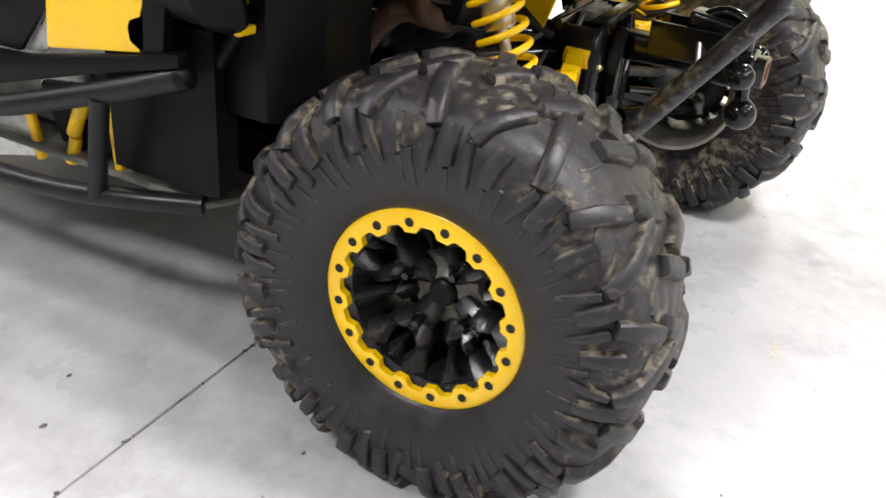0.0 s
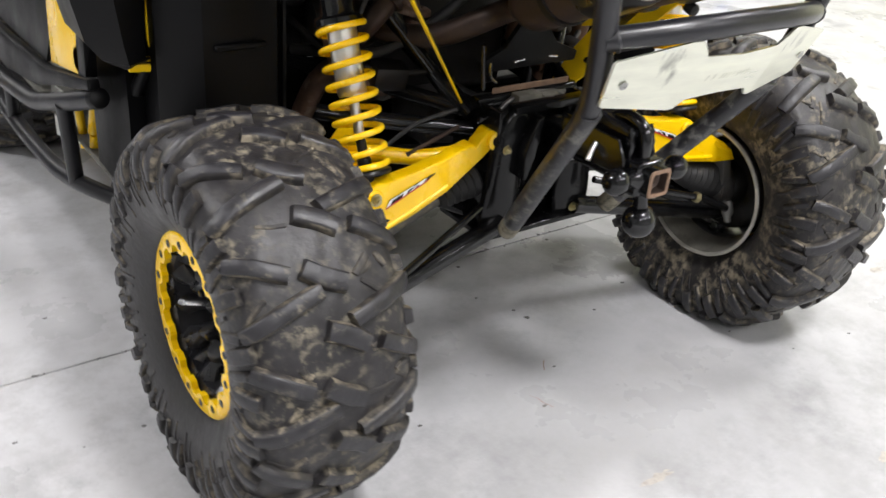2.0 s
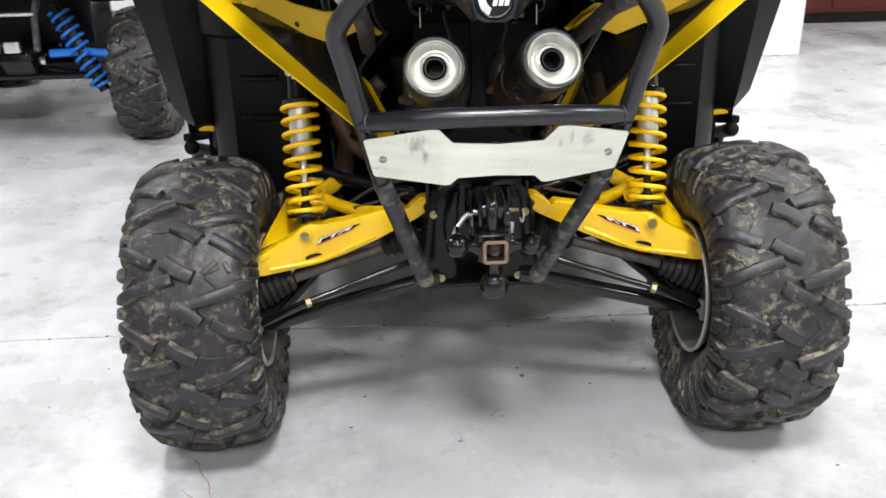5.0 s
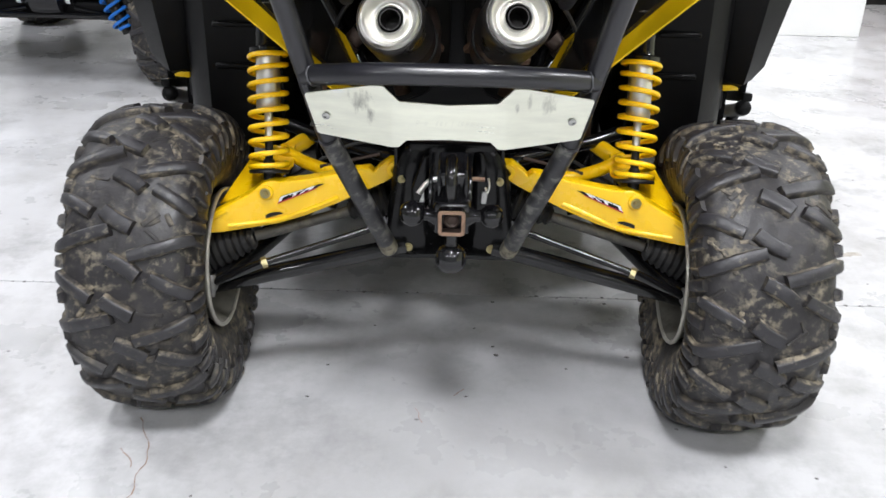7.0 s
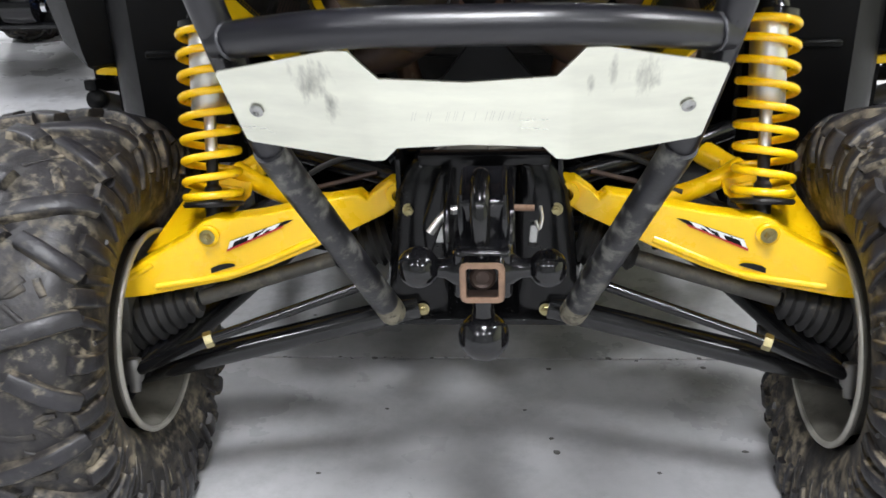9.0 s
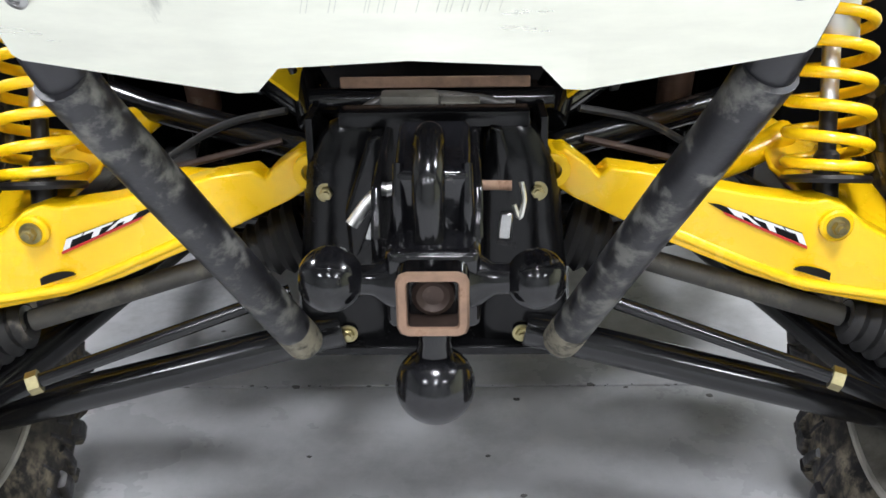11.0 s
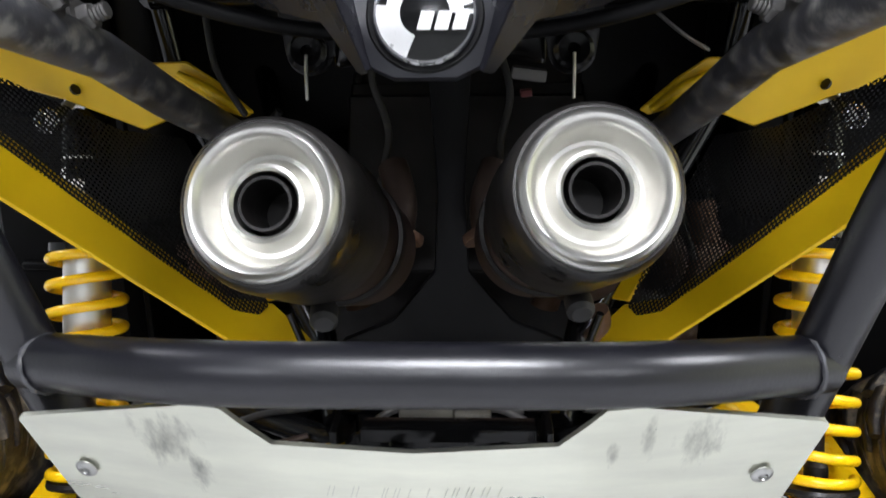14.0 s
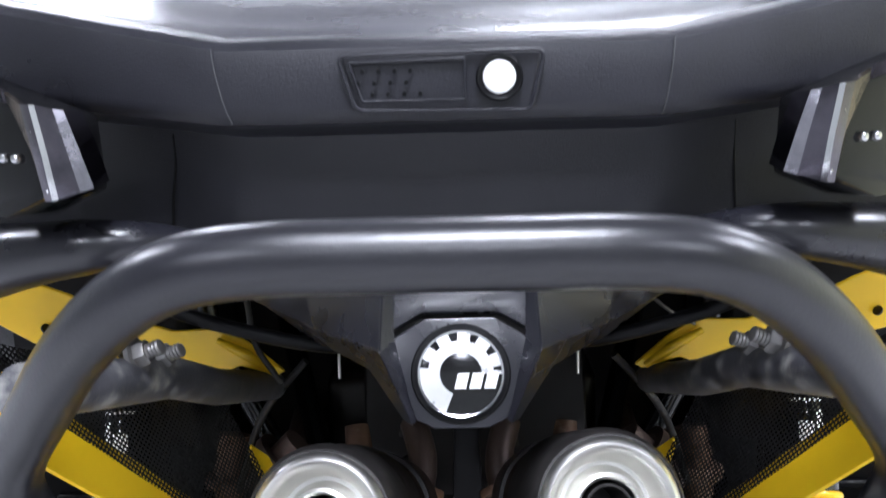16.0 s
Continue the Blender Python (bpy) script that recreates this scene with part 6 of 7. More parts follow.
    lathe(bm, [(0.0105, -0.001), (0.0150, -0.001), (0.0155, 0.001), (0.0145, 0.003), (0.0120, 0.0005), (0.0105, 0.0005)], along(V(0.0345, 0.0428, 1.284), (0, -1, 0)), 36, 0, True)
    ring = part("reflector_ring", bm, "plastic", ins)
    bm = bmesh.new()
    lathe(bm, [(0, 0.004), (0.006, 0.0036), (0.0105, 0.0018), (0.0112, 0.0), (0, 0.0)], along(V(0.0345, 0.0428, 1.284), (0, -1, 0)), 32)
    part("reflector_lens", bm, "reflector", ins, "white round reflector")
    # sill under the hollow: ribbed tread plate with a warning label
    bm = bmesh.new()
    loft(bm, [[(x, 0.128 + bow(x), 1.138), (x * 0.98, 0.112 + bow(x) * 1.1, 1.131), (x * 0.96, 0.128 + bow(x) * 1.1, 1.120)] for x in (-0.17, -0.10, 0, 0.10, 0.17)])
    solidify(bm, 0.003)
    sill = part("sill", bm, "plastic", tp, "black sill edge with worn ribs")
    for k in range(7):
        bm = bmesh.new()
        x = -0.125 + k * 0.042
        box(bm, (0.018, 0.003, 0.004), pose(x, 0.1195, 1.1375, 25, 35, 0), 0.001, 1)
        part("rib", bm, "grey_metal", sill, "worn bare rib")
    bm = bmesh.new()
    slab(bm, [(-0.052, 1.1275), (-0.044, 1.1275), (-0.032, 1.136), (-0.044, 1.135)], 0.001, pose(0, 0.1135, 0, 90, 0, 0))
    slab(bm, [(-0.036, 1.139), (-0.023, 1.139), (-0.029, 1.127)], 0.001, pose(0, 0.1135, 0, 90, 0, 0))
    box(bm, (0.054, 0.001, 0.0035), pose(0.006, 0.1125, 1.1315), 0)
    part("label_bar", bm, "label_yellow", sill, "yellow warning label marks")
    return tp


M["seam"] = material("worn_plastic_edge", (0.028, 0.028, 0.031), 0.5, var=0.3, scale=60, bump=0)
tail_panel()


def badge_cowl():
    """Faceted cowl below the hoop: a six-sided face with the badge, a brow above it and a swept wing at each side."""
    k = 0.0042
    n = V(0, -0.943, 0.334).normalized()
    c = V(k, 0.0850, 1.0670)
    right = V(1, 0, 0)
    upw = n.cross(right)
    upw = upw if upw.z > 0 else -upw
    bm = bmesh.new()

    def on(x, z, lift=0.0):
        return c + right * x + upw * z + n * lift
    hexa = [(-0.026, 0.0415), (0.026, 0.0415), (0.0530, 0.0255), (0.0505, 0.0120), (0.0345, -0.0330), (0.020, -0.0400), (-0.020, -0.0400), (-0.0345, -0.0330), (-0.0505, 0.0120), (-0.0530, 0.0255)]
    slab(bm, [tuple(on(x, z, -0.016)) for x, z in hexa], 0.012, Matrix(), 0.0018, 2)
    hi = max((v.co - c).dot(n) for v in bm.verts)
    for v in bm.verts:
        v.co -= n * (hi + 0.0036)
    cw = part("badge_cowl", bm, "cowl", CAR, "faceted charcoal plastic cowl carrying a round badge", angle=25)
    # brow over the face, parted from it by a groove
    bm = bmesh.new()
    brow = [(-0.0285, 0.0455), (0.0285, 0.0455), (0.0555, 0.0300), (0.0545, 0.062), (-0.0545, 0.062), (-0.0555, 0.0300)]
    slab(bm, [tuple(on(x, z, -0.014 - 0.10 * max(0, z - 0.03))) for x, z in brow], 0.010, Matrix(), 0.0015, 2)
    part("brow", bm, "cowl", cw)
    bm = bmesh.new()
    slab(bm, [tuple(on(x * 1.06, z * 1.04 + 0.006, -0.022)) for x, z in hexa], 0.008, Matrix())
    part("groove", bm, "dark", cw, "dark groove round the face")
    for s in (-1, 1):
        bm = bmesh.new()
        q = {n: bm.verts.new(V(k + s * x, y, z)) for n, (x, y, z) in {
            "inner_top": (0.0525, 0.114, 1.132), "inner_mid": (0.0515, 0.100, 1.089), "inner_low": (0.0345, 0.090, 1.032),
            "ridge_top": (0.0570, 0.110, 1.134), "ridge_mid": (0.0590, 0.092, 1.0845), "ridge_low": (0.0355, 0.079, 1.0310),
            "lower_tip": (0.0400, 0.092, 1.0290), "lower_bend": (0.0690, 0.125, 1.0600), "lower_mid": (0.0880, 0.150, 1.0620),
            "fold_top": (0.1230, 0.158, 1.124), "fold_mid": (0.1190, 0.160, 1.086), "fold_low": (0.1220, 0.190, 1.066),
            "end_top": (0.2100, 0.232, 1.120), "end_mid": (0.1850, 0.222, 1.098), "end_low": (0.1850, 0.250, 1.090)}.items()}
        for f in ("inner_top inner_mid ridge_mid ridge_top", "inner_mid inner_low ridge_low ridge_mid", "ridge_top ridge_mid fold_mid fold_top",
                  "fold_top fold_mid end_mid end_top", "ridge_mid ridge_low lower_tip lower_bend", "ridge_mid lower_bend lower_mid fold_mid",
                  "fold_mid lower_mid fold_low", "fold_mid fold_low end_low end_mid"):
            bm.faces.new([q[n] for n in f.split()])
        solidify(bm, 0.004)
        bmesh.ops.bevel(bm, geom=[e for e in bm.edges if len(e.link_faces) == 2 and e.calc_face_angle(0) > 0.2], offset=0.0011, segments=2, affect="EDGES")
        part("wing", bm, "cowl", cw, "swept charcoal side wing", angle=30)
    # round badge: a plain toothed ring in silver on black
    m = along(c, n) @ Matrix.Diagonal((0.91, 0.91, 1, 1))
    bm = bmesh.new()
    lathe(bm, [(0.0345, -0.0020), (0.0400, -0.0020), (0.0412, -0.0032), (0.0405, -0.0045)], m, 64)
    part("badge_seat", bm, "plastic", cw, "dark moulded seat of the badge")
    bm = bmesh.new()
    lathe(bm, [(0, 0.001), (0.0345, 0.001), (0.0365, 0.0), (0.037, -0.004)], m, 64)
    bd = part("badge", bm, "gloss_black", cw, "round gloss black badge with a silver toothed ring")
    bm = bmesh.new()
    lathe(bm, [(0.0330, 0.0010), (0.0336, 0.0026), (0.0352, 0.0028), (0.0365, 0.0004)], m, 64)
    part("badge_rim", bm, "chrome", bd, "bright silver rim")
    up = (m.to_3x3().inverted() @ V(0, 0, 1))
    a_up = math.atan2(up.y, up.x)
    turn = 1 if (m.to_3x3() @ V(math.cos(a_up - 1), math.sin(a_up - 1), 0)).x > 0 else -1
    bm = bmesh.new()
    N = 160
    inn, out = [], []
    for i in range(N + 1):
        d = -2.75 + 4.35 * i / N          # from the foot, up one side and over the top
        a = a_up - turn * d
        ph = (d + 1.40) % 0.56
        tooth = ph < 0.20 and -1.45 < d < 1.5
        ro = 0.0268 if tooth else 0.0334
        inn.append(bm.verts.new(m @ V(0.0172 * math.cos(a), 0.0172 * math.sin(a), 0.0014)))
        out.append(bm.verts.new(m @ V(ro * math.cos(a), ro * math.sin(a), 0.0014)))
    for i in range(N):
        bm.faces.new((inn[i], inn[i + 1], out[i + 1], out[i]))
    r = bmesh.ops.extrude_face_region(bm, geom=bm.faces[:])
    for v in r["geom"]:
        if isinstance(v, bmesh.types.BMVert):
            v.co += n * 0.0008
    part("badge_gear", bm, "badge_silver", bd, "silver toothed arc")
    for i in range(3):
        bm = bmesh.new()
        slab(bm, [tuple(c + right * (-0.0050 + i * 0.0110 + xx) + upw * (-0.0055 + zz) + n * 0.0030) for xx, zz in ((0.0, -0.0058), (0.0085, -0.0058), (0.0115, 0.0058), (0.003, 0.0058))], 0.0006, Matrix())
        part("badge_bar", bm, "white_mark", bd)


M["badge_silver"] = material("badge_silver", (0.72, 0.72, 0.72), 0.32, metal=0.5, var=0.06, scale=40, bump=0.03)


badge_cowl()


def lamp_side(bm, s):
    for v in bm.verts:
        v.co.x += 0.0 if s < 0 else 0.0165
    return sided(bm, s)


def tail_light(s):
    bm = bmesh.new()
    # angular smoked housing, its inner edge a broad chrome band
    prof = [(-0.262, 0.024, 1.268), (-0.345, 0.060, 1.296), (-0.365, 0.070, 1.245), (-0.335, 0.055, 1.200), (-0.296, 0.030, 1.200), (-0.258, 0.020, 1.216)]
    slab(bm, prof, -0.05, Matrix(), 0.005, 2)
    h = part("tail_light", lamp_side(bm, s), "gloss_black", CAR, "smoked tail light with a chrome edge")
    bm = bmesh.new()
    rows = [[(-0.2845, 0.030, 1.283), (-0.268, 0.016, 1.276), (-0.262, 0.012, 1.275), (-0.247, 0.020, 1.270), (-0.244, 0.040, 1.268)],
            [(-0.2700, 0.028, 1.247), (-0.262, 0.014, 1.244), (-0.256, 0.010, 1.243), (-0.239, 0.019, 1.246), (-0.236, 0.040, 1.246)],
            [(-0.2640, 0.030, 1.214), (-0.259, 0.018, 1.213), (-0.254, 0.014, 1.214), (-0.232, 0.020, 1.220), (-0.230, 0.040, 1.222)]]
    # the broad face is split into dark and bright strips, as painted-in reflections
    for k, r in enumerate(rows):
        p, q = V(*r[2]), V(*r[3])
        rows[k] = r[:3] + [tuple(p.lerp(q, f)) for f in (0.10, 0.62, 0.70)] + r[3:]
    loft(bm, rows)
    bm.faces.ensure_lookup_table()
    for i, f in enumerate(bm.faces):
        f.material_index = (2, 0, 1, 0, 0, 3, 0)[i % 7]
    solidify(bm, 0.003)
    part("chrome_edge", lamp_side(bm, s), "smoked_chrome", h, "bright chrome edge strip", ("chrome", "tan_reflection", "lamp_edge"), angle=20)
    bm = bmesh.new()
    loft(bm, [[(-0.2845, 0.024, 1.285), (-0.280, 0.018, 1.276)], [(-0.350, 0.056, 1.302), (-0.346, 0.050, 1.292)]])
    solidify(bm, 0.003)
    part("chrome_top", lamp_side(bm, s), "smoked_chrome", h)
    for k in range(3):
        bm = bmesh.new()
        sweep(bm, [(-0.2700 + 0.004 * k, 0.0200, 1.262 - 0.019 * k), (-0.262 + 0.003 * k, 0.0110, 1.258 - 0.019 * k)], 0.0016, 8)
        part("chrome_tab", lamp_side(bm, s), "chrome", h)
    for k in range(2):
        bm = bmesh.new()
        lathe(bm, [(0, 0.003), (0.0026, 0.002), (0.0036, 0), (0, 0)], along(V(-0.283 - 0.011 * k, 0.028 + 0.006 * k, 1.240), (-0.2, -1, 0.1)), 16)
        part("bulb_lens", lamp_side(bm, s), "chrome", h, "small bright lens")
    # bracket that carries the lamp
    bm = bmesh.new()
    sweep(bm, fillet([(-0.19, 0.12, 1.165), (-0.24, 0.075, 1.174), (-0.33, 0.105, 1.160), (-0.46, 0.2, 1.125)], 0.04, 6), [0.008, *[0.014 + 0.0012 * k for k in range(14)], 0.034], 14)
    part("lamp_bracket", lamp_side(bm, s), "cowl", h, "scuffed dark lamp bracket")


tail_light(-1)
tail_light(1)


def SIDE(x):
    """Places a plate drawn in (y, z) upright at x."""
    return Matrix(((0, 0, 1, x), (1, 0, 0, 0), (0, 1, 0, 0), (0, 0, 0, 1)))


def side_body(s):
    # inner wheel housing
    bm = bmesh.new()
    loft(bm, [[(-0.425, 0.70, z), (-0.45, 0.665, z), (-0.60, 0.655, z), (-0.645, 0.69, z), (-0.665, 0.72, z), (-0.665, 0.80, z), (-0.60, 0.93, z)] for z in (0.50, 0.62, 0.90, 0.915, 1.22)])
    for v in bm.verts:
        if v.co.z > 0.91:
            v.co.y -= 0.035
    solidify(bm, 0.006)
    wh = part("wheel_housing", sided(bm, s), "plastic", CAR, "black plastic inner wheel housing", angle=25)
    for z in (0.70, 0.80):
        bm = bmesh.new()
        box(bm, (0.10, 0.012, 0.012), pose(-0.53, 0.652, z), 0.003, 1)
        part("housing_rib", sided(bm, s), "plastic", wh)
    # flared side panel with a crease
    bm = bmesh.new()
    rows = []
    for z, xi, xc, xo in ((0.665, -0.665, -0.715, -0.748), (0.70, -0.665, -0.722, -0.775), (0.85, -0.655, -0.742, -0.810), (1.00, -0.645, -0.760, -0.845), (1.20, -0.63, -0.775, -0.880)):
        rows.append([(xi, 0.775, z), (xi - 0.01, 0.745, z), (xc, 0.715, z), (xo, 0.765, z), (xo + 0.004, 0.90, z), (xo + 0.012, 0.945, z)])
    loft(bm, rows)
    loft(bm, [[(-0.665, 0.775, 0.665), (-0.665, 0.745, 0.665), (-0.715, 0.715, 0.665), (-0.748, 0.765, 0.665)], [(-0.665, 0.775, 0.660), (-0.675, 0.765, 0.648), (-0.705, 0.745, 0.645), (-0.735, 0.775, 0.655)]])
    bmesh.ops.remove_doubles(bm, verts=bm.verts, dist=1e-4)
    solidify(bm, 0.005)
    fl = part("side_panel", sided(bm, s), "plastic", CAR, "dark flared plastic side panel with a crease", angle=25)
    bm = bmesh.new()
    slab(bm, [(-0.668, 0.700), (-0.668, 0.735), (-0.655, 0.90), (-0.647, 0.90), (-0.655, 0.735), (-0.655, 0.66), (-0.70, 0.652), (-0.70, 0.658), (-0.662, 0.668)], 0.006, pose(0, 0.750, 0, 90, 0, 0))
    part("yellow_edge", sided(bm, s), "yellow_mat", fl, "thin yellow edge of the inner panel")
    bm = bmesh.new()
    box(bm, (0.040, 0.012, 0.014), pose(-0.690, 0.738, 0.652, 0, 4, 0), 0.003, 2)
    part("yellow_tab", sided(bm, s), "yellow_mat", fl, "small yellow tab under the panel")
    # inner panel added behind the wheel to close the engine bay and darken it
    bm = bmesh.new()
    slab(bm, [(0.68, 0.40), (1.12, 0.44), (1.12, 1.15), (0.68, 1.15)], 0.01, SIDE(-0.432), 0.002, 1)
    part("inner_panel", sided(bm, s), "plastic", wh, "black inner panel added to close the engine bay")
    # rocker end panel below
    bm = bmesh.new()
    loft(bm, [[(-0.56, 0.90, z), (-0.64, 0.80, z), (-0.700, 0.792, z), (-0.708, 0.83, z), (-0.702, 1.02, z)] for z in (0.36, 0.375, 0.60, 0.64)])
    solidify(bm, 0.006)
    rk = part("rocker_panel", sided(bm, s), "plastic", CAR, "dark plastic rocker panel", angle=25)
    bm = bmesh.new()
    slab(bm, [(-0.55, 0.75), (-0.69, 0.83), (-0.69, 2.2), (-0.55, 2.2)], 0.012, pose(0, 0, 0.335), 0.003, 1)
    part("floor_pan", sided(bm, s), "pan_dust", rk, "dusty grey under-floor pan")
    bm = bmesh.new()
    slab(bm, [(-0.30, 0.66), (-0.548, 0.75), (-0.548, 2.2), (-0.30, 2.2)], 0.012, pose(0, 0, 0.335), 0.003, 1)
    part("under_tray", sided(bm, s), "plastic", rk, "black under tray")
    # black sill beam under the door
    bm = bmesh.new()
    slab(bm, [(0.798, 0.622), (0.90, 0.598), (1.14, 0.545), (1.50, 0.52), (2.00, 0.51), (2.00, 0.43), (1.50, 0.43), (1.217, 0.478), (1.01, 0.540), (0.798, 0.598)], 0.026, SIDE(-0.745), 0.008, 2)
    part("sill_beam", sided(bm, s), "plastic", rk, "black plastic sill beam")
    # door skin and diamond plate
    bm = bmesh.new()
    slab(bm, [(0.868, 0.605), (0.855, 0.80), (0.87, 1.02), (1.02, 1.02), (1.055, 0.80), (1.085, 0.568)], 0.014, SIDE(-0.748), 0.006, 2)
    dr = part("door", sided(bm, s), "yellow", CAR, "bright yellow door skin")
    bm = bmesh.new()
    slab(bm, [(1.075, 0.640), (1.050, 0.80), (1.03, 1.02), (1.80, 1.02), (1.80, 0.53), (1.16, 0.545), (1.10, 0.62)], 0.012, SIDE(-0.742), 0.004, 2)
    part("door_trim", sided(bm, s), "plastic", dr, "black door trim panel")
    bm = bmesh.new()
    slab(bm, [(1.085, 0.575), (1.125, 0.545), (1.16, 0.545), (1.10, 0.62)], 0.006, SIDE(-0.739))
    part("tread_strip", sided(bm, s), "diamond", dr, "bare aluminium strip")
    bm = bmesh.new()
    slab(bm, [(0.880, 0.602), (0.905, 0.615), (0.908, 0.640), (0.900, 0.655), (0.880, 0.664), (0.868, 0.70), (0.862, 1.02), (0.815, 1.02), (0.825, 0.69), (0.835, 0.61)], 0.024, SIDE(-0.762), 0.005, 2)
    part("door_latch_cover", sided(bm, s), "plastic", dr, "black latch cover")
    bm = bmesh.new()
    slab(bm, [(1.02, 0.345), (1.02, 0.585), (2.05, 0.585), (2.05, 0.345)], 0.006, SIDE(-0.60))
    part("tread_plate", sided(bm, s), "diamond", rk, "diamond-patterned aluminium side plate")
    for y0, y1, z0, z1, w in ((1.243, 1.262, 0.30, 0.40, 0.010), (1.040, 1.050, 0.335, 0.455, 0.011), (1.150, 1.105, 0.375, 0.47, 0.014), (1.145, 1.165, 0.37, 0.315, 0.012)):
        bm = bmesh.new()
        sweep(bm, [(-0.672, y0, z0), (-0.672, y1, z1)], w, 12)
        part("yellow_brace", sided(bm, s), "yellow", rk, "yellow tubular side brace")
    bm = bmesh.new()
    slab(bm, [(1.262, 0.30), (1.262, 0.40), (1.50, 0.38), (1.50, 0.24)], 0.005, SIDE(-0.668))
    part("tread_insert", sided(bm, s), "diamond", rk, "diamond-patterned bare aluminium insert")
    bm = bmesh.new()
    slab(bm, [(1.06, 0.34), (1.10, 0.47), (1.24, 0.45), (1.20, 0.34)], 0.02, SIDE(-0.64), 0.004, 1)
    part("brace_plate", sided(bm, s), "plastic", rk, "black bracket plate")
    # tube slider along the sill
    bm = bmesh.new()
    up = fillet([(-0.750, 0.800, 0.582), (-0.768, 0.905, 0.543), (-0.778, 1.20, 0.445), (-0.778, 1.50, 0.40), (-0.77, 2.0, 0.37)], 0.06, 6)
    sweep(bm, up, 0.0195, 16)
    sl = part("side_slider", sided(bm, s), "slider_black", CAR, "black steel tube slider along the sill")
    bm = bmesh.new()
    sweep(bm, fillet([(-0.690, 0.835, 0.330), (-0.745, 0.96, 0.328), (-0.770, 1.10, 0.315), (-0.770, 1.35, 0.300), (-0.765, 2.0, 0.295)], 0.08, 6), 0.0185, 16)
    part("lower_tube", sided(bm, s), "slider_black", sl)
    for y0, zt in ((0.962, 0.518), (1.45, 0.407)):
        bm = bmesh.new()
        sweep(bm, [(-0.776, y0, zt), (-0.757 if y0 < 1 else -0.769, y0 + 0.05, 0.325 if y0 < 1 else 0.300)], 0.0165, 14)
        part("upright", sided(bm, s), "slider_black", sl)
    bm = bmesh.new()
    lathe(bm, [(0, 0.008), (0.012, 0.007), (0.0195, 0.002), (0.0215, -0.006), (0.0215, -0.014), (0, -0.014)], along(V(-0.750, 0.800, 0.582), (0.15, -0.92, 0.34)), 20)
    part("end_cap", sided(bm, s), "plastic", sl, "round black plastic end cap")
    # slim black strut that drops to the sill behind the wheel
    bm = bmesh.new()
    sweep(bm, [(-0.665, 0.755, 0.66), (-0.680, 0.80, 0.585)], 0.014, 12)
    part("panel_stay", sided(bm, s), "plastic", fl)


side_body(-1)
side_body(1)


def tub():
    bm = bmesh.new()
    box(bm, (0.86, 0.03, 0.80), pose(0, 1.12, 0.74), 0.01, 1)
    box(bm, (1.20, 1.3, 0.03), pose(0, 1.75, 0.36), 0.008, 1)
    box(bm, (0.62, 0.50, 0.012), pose(0, 0.95, 0.335), 0.003, 1)
    part("firewall", bm, "plastic", CAR, "black plastic firewall and floor")
    # backing and boxes added to fill the bay dark against the pale wall
    bm = bmesh.new()
    box(bm, (1.28, 0.10, 0.66), pose(0, 0.98, 0.86), 0.02, 2)
    part("rear_shroud", bm, "plastic", CAR, "black plastic backing added behind the engine to keep the bay dark")
    for s in (-1, 1):
        bm = bmesh.new()
        box(bm, (0.16, 0.24, 0.34), pose(s * 0.45, 0.80, 0.92), 0.03, 3)
        part("air_box", bm, "plastic", CAR, "black plastic filler box added to keep the bay dark")
    bm = bmesh.new()
    loft(bm, [[(-0.62, 0.33, 1.345), (-0.30, 0.33, 1.345), (0.30, 0.33, 1.345), (0.62, 0.33, 1.345)], [(-0.60, 0.36, 1.20), (-0.30, 0.36, 1.20), (0.30, 0.36, 1.20), (0.60, 0.36, 1.20)], [(-0.58, 1.05, 1.19), (-0.30, 1.05, 1.19), (0.30, 1.05, 1.19), (0.58, 1.05, 1.19)], [(-0.60, 1.09, 1.36), (-0.30, 1.09, 1.36), (0.30, 1.09, 1.36), (0.60, 1.09, 1.36)]])
    solidify(bm, 0.006)
    bed = part("cargo_bed", bm, "grey_plastic", CAR, "grey plastic cargo bed above the engine", angle=25)
    for s in (-1, 1):
        bm = bmesh.new()
        slab(bm, [(0.33, 1.20), (0.33, 1.36), (1.09, 1.37), (1.09, 1.19)], 0.008, Matrix(((0, 0, 1, s * 0.61), (1, 0, 0, 0), (0, 1, 0, 0), (0, 0, 0, 1))), 0.002, 1)
        part("bed_side", bm, "grey_plastic", bed)
    # front bodywork in plain form
    bm = bmesh.new()
    loft(bm, [[(-0.50, y, z), (-0.45, y, z + 0.05), (0.45, y, z + 0.05), (0.50, y, z)] for y, z in ((2.05, 0.92), (2.4, 0.88), (2.9, 0.74), (2.98, 0.60), (2.96, 0.42))])
    solidify(bm, 0.008)
    part("hood", bm, "yellow_mat", CAR, "yellow plastic hood", angle=25)
    for s in (-1, 1):
        bm = bmesh.new()
        sweep(bm, fillet([(s * 0.60, 2.1, 0.55), (s * 0.62, 2.0, 1.0), (s * 0.55, 1.75, 1.70), (s * 0.52, 1.1, 1.72), (s * 0.58, 1.0, 1.20), (s * 0.55, 1.05, 0.45)], 0.12, 6), 0.022, 14)
        part("roll_cage", bm, "black_tube", CAR, "black tubular roll cage side")
        bm = bmesh.new()
        sweep(bm, [(s * 0.55, 2.515, 0.32), (s * 0.20, 2.45, 0.42)], 0.018, 12)
        part("front_arm", bm, "yellow", CAR, "yellow front suspension arm")
    bm = bmesh.new()
    sweep(bm, [(-0.55, 1.75, 1.70), (0.55, 1.75, 1.70)], 0.022, 14)
    part("roll_bar", bm, "black_tube", CAR)


tub()

# ---- parked quad bikes behind ----


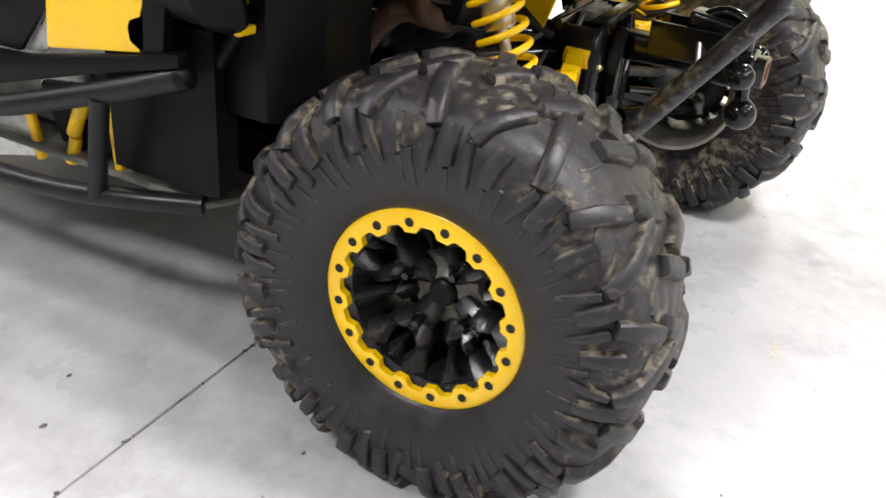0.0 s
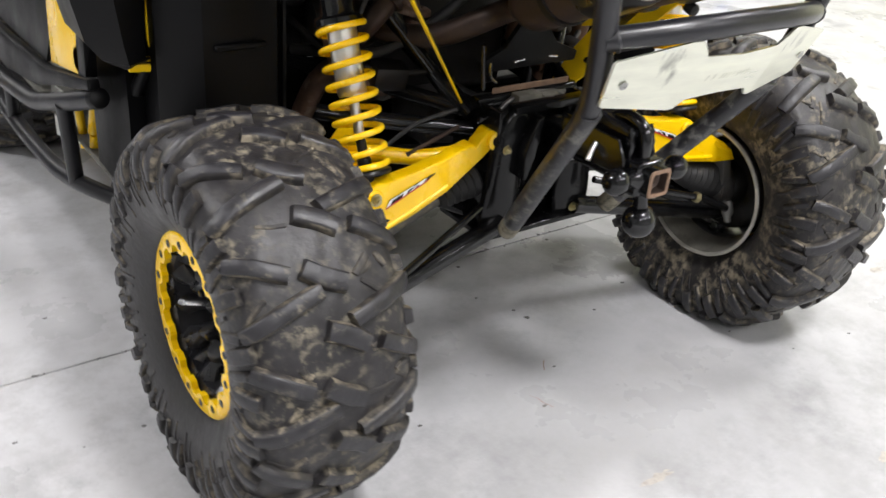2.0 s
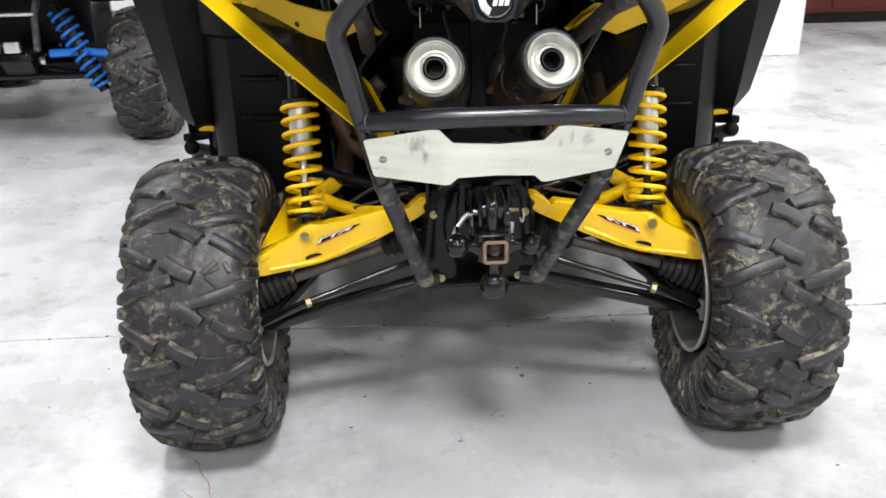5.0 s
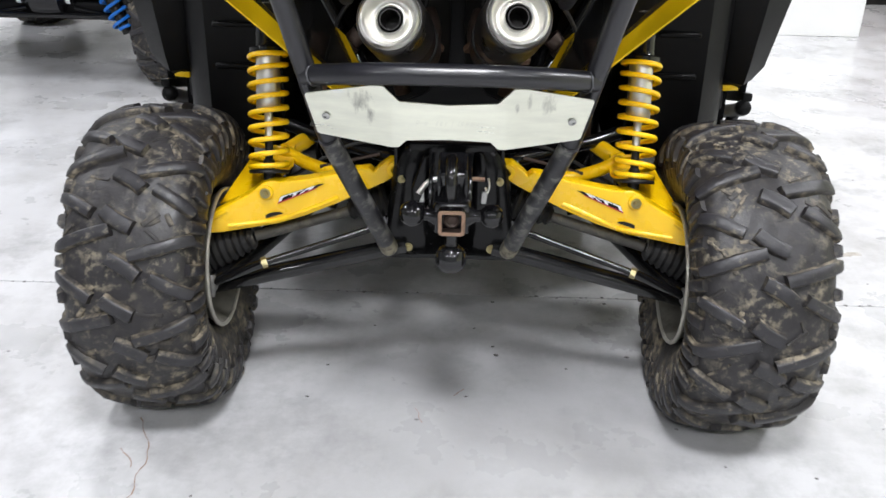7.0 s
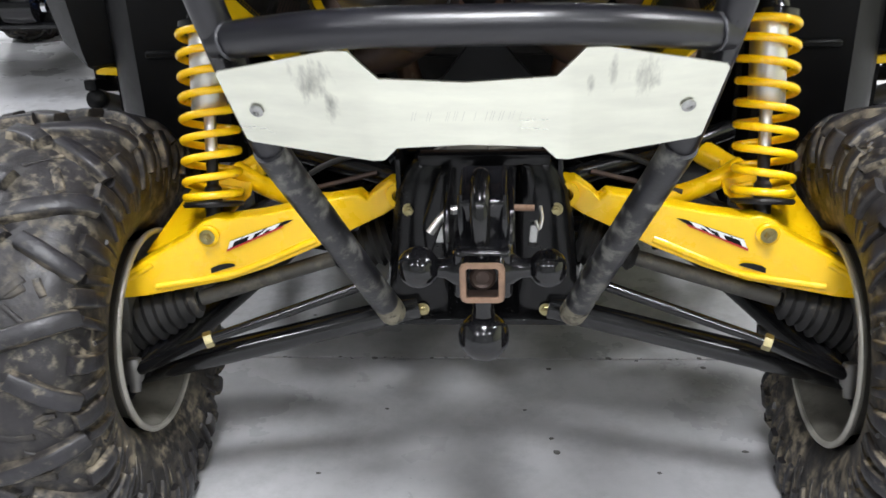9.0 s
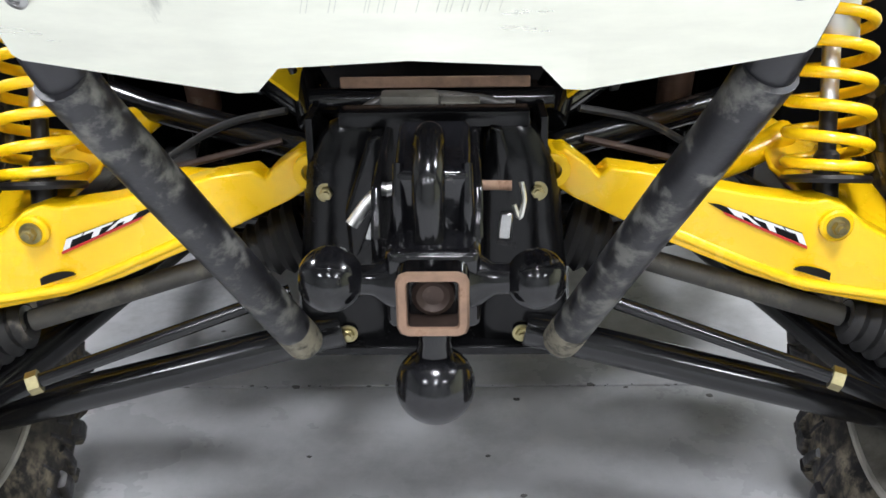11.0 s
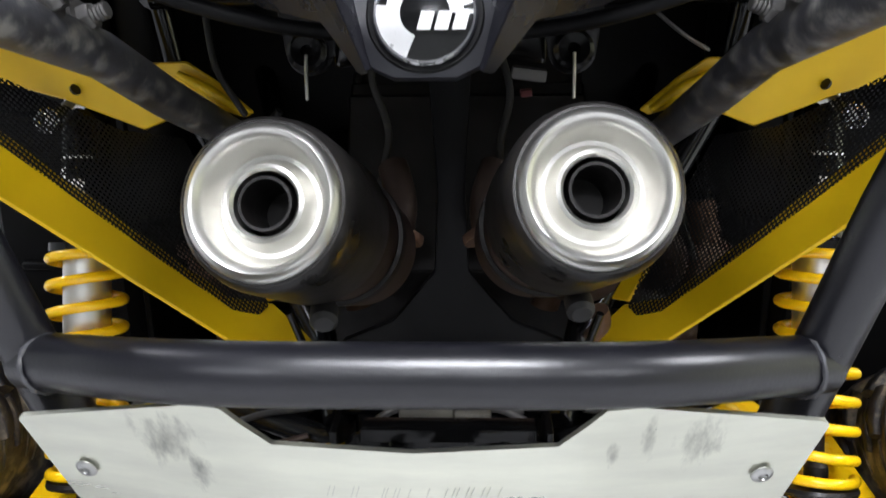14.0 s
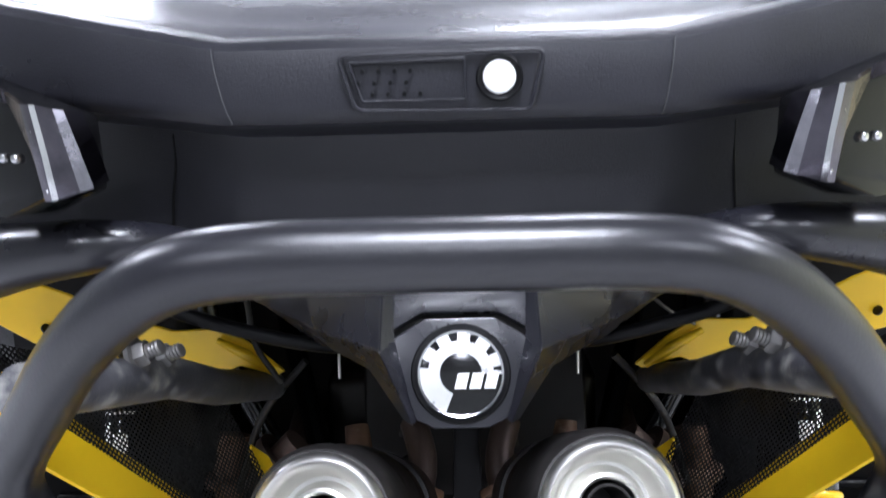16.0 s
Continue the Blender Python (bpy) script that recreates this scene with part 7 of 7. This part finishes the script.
def quad_bike():
    q = thing("quad_bike", "dark parked quad bike with bright blue springs", "quad bike", group="parked quad bikes")
    for x, y in ((-0.60, 0.0), (0.60, 0.0), (-0.58, 1.25), (0.58, 1.25)):
        t = new("tyre", TYRE)
        t.parent = q
        t.matrix_basis = pose(x, y, WHEEL_R * 0.93, 0, 0, 0 if x < 0 else 180) @ Matrix.Diagonal((0.85, 0.93, 0.93, 1))
        bm = bmesh.new()
        lathe(bm, [(0.0, 0.05), (0.06, 0.06), (0.13, 0.04), (0.145, 0.08), (0.155, 0.08), (0.15, -0.07), (0.13, -0.06), (0, -0.05)], along(V(x, y, WHEEL_R * 0.93), (-1 if x < 0 else 1, 0, 0)), 36)
        part("rim", bm, "dark", q)
    bm = bmesh.new()
    lathe(bm, [(0, -0.13), (0.03, -0.13), (0.035, -0.09), (0.075, -0.07), (0.08, 0.0), (0.075, 0.07), (0.035, 0.09), (0.03, 0.13), (0, 0.13)], along(V(0, 0.02, 0.38), (1, 0, 0)), 28)
    sweep(bm, [(-0.48, 0, 0.30), (0.48, 0, 0.30)], 0.014, 12)
    box(bm, (0.34, 0.9, 0.22), pose(0, 0.62, 0.46), 0.04, 3)
    part("axle_case", bm, "black_chrome", q, "gloss black axle case")
    for s in (-1, 1):
        bm = bmesh.new()
        lathe(bm, [(0.02, 0), (0.028, 0.0), (0.028, 0.02), (0.02, 0.02)], along(V(s * 0.11, -0.02, 0.385), (s, 0, 0)), 20, 0, True)
        part("axle_clamp", bm, "chrome", q, "bright steel clamp")
        bm = bmesh.new()
        coil(bm, V(s * 0.385, -0.04, 0.25), V(s * 0.21, 0.01, 0.62), 0.046, 0.0085, 10, 8, 22)
        sp = part("spring", bm, "blue", q, "bright blue coil spring")
        bm = bmesh.new()
        sweep(bm, [(s * 0.395, -0.04, 0.23), (s * 0.195, 0.013, 0.65)], 0.026, 14)
        part("shock_body", bm, "dark", sp)
        bm = bmesh.new()
        sweep(bm, fillet([(s * 0.50, -0.02, 0.40), (s * 0.33, -0.02, 0.42), (s * 0.15, 0.0, 0.41)], 0.05, 5), 0.021, 12)
        part("arm", bm, "blue", q, "blue suspension arm")
        bm = bmesh.new()
        sweep(bm, [(s * 0.46, -0.01, 0.27), (s * 0.12, 0.03, 0.33)], 0.013, 12)
        part("lower_arm", bm, "gloss_black", q)
        bm = bmesh.new()
        sweep(bm, fillet([(s * 0.11, -0.06, 0.44), (s * 0.14, -0.10, 0.62), (s * 0.20, -0.06, 0.80)], 0.05, 5), 0.017, 12)
        part("frame_tube", bm, "worn_tube", q)
        bm = bmesh.new()
        slab(bm, [(-0.25, 0.70), (-0.20, 0.78), (0.25, 0.78), (0.38, 0.62), (0.34, 0.60), (0.22, 0.72), (-0.18, 0.72)], 0.20, Matrix(((0, 0, 1, s * 0.55 - 0.10), (1, 0, 0, 0), (0, 1, 0, 0), (0, 0, 0, 1))), 0.01, 2)
        part("mudguard", bm, "plastic", q, "black plastic mudguard")
    bm = bmesh.new()
    sweep(bm, [(-0.14, -0.10, 0.62), (0.14, -0.10, 0.62)], 0.013, 12)
    box(bm, (0.075, 0.03, 0.055), pose(0, -0.075, 0.46), 0.008, 2)
    part("tow_plate", bm, "steel", q, "bright metal tow plate")
    # mostly unseen body, enlarged to shade the floor; the panel hides the wall
    bm = bmesh.new()
    box(bm, (1.26, 1.95, 0.07), pose(0, 0.66, 0.79), 0.03, 3)
    box(bm, (0.66, 0.05, 0.36), pose(0, 0.16, 0.61), 0.02, 2)
    part("rear_fender", bm, "plastic", q, "oversized black plastic bodywork over the wheels, added to shade the floor")
    # low tray added to block light under the bike
    bm = bmesh.new()
    box(bm, (0.72, 1.5, 0.10), pose(0, 0.78, 0.32), 0.03, 3)
    part("underbody", bm, "plastic", q, "black tray under the bike, added to shade the floor")
    bm = bmesh.new()
    box(bm, (0.30, 0.75, 0.16), pose(0, 0.45, 0.88), 0.05, 4)
    part("seat", bm, "plastic", q, "black padded seat")
    bm = bmesh.new()
    box(bm, (0.36, 0.50, 0.30), pose(0, 1.15, 0.82), 0.06, 4)
    part("front_cowl", bm, "plastic", q, "black front cowl")
    bm = bmesh.new()
    sweep(bm, fillet([(-0.40, 0.85, 1.06), (-0.15, 0.98, 1.05), (0.15, 0.98, 1.05), (0.40, 0.85, 1.06)], 0.08, 6), 0.012, 12)
    part("handlebar", bm, "black_tube", q)
    q.matrix_basis = pose(-2.02, 2.98, 0)
    return q


QUAD = quad_bike()


def spare_wheel(x, y, turn):
    t = thing("spare_tyre", "black knobbly tyre standing by the white wall", "tyre", at=(x, y, 0))
    o = new("tyre", TYRE)
    o.parent = t
    o.matrix_basis = pose(0, 0, WHEEL_R, 0, 0, 0)
    bm = bmesh.new()
    lathe(bm, [(0.0, 0.05), (0.06, 0.06), (0.13, 0.04), (0.145, 0.08), (0.155, 0.08), (0.15, -0.07), (0.13, -0.06), (0, -0.05)], along(V(0, 0, WHEEL_R), (1, 0, 0)), 36)
    part("rim", bm, "dark", t)
    t.matrix_basis = pose(x, y, 0, 0, 0, turn)


spare_wheel(-1.52, 5.38, 0)
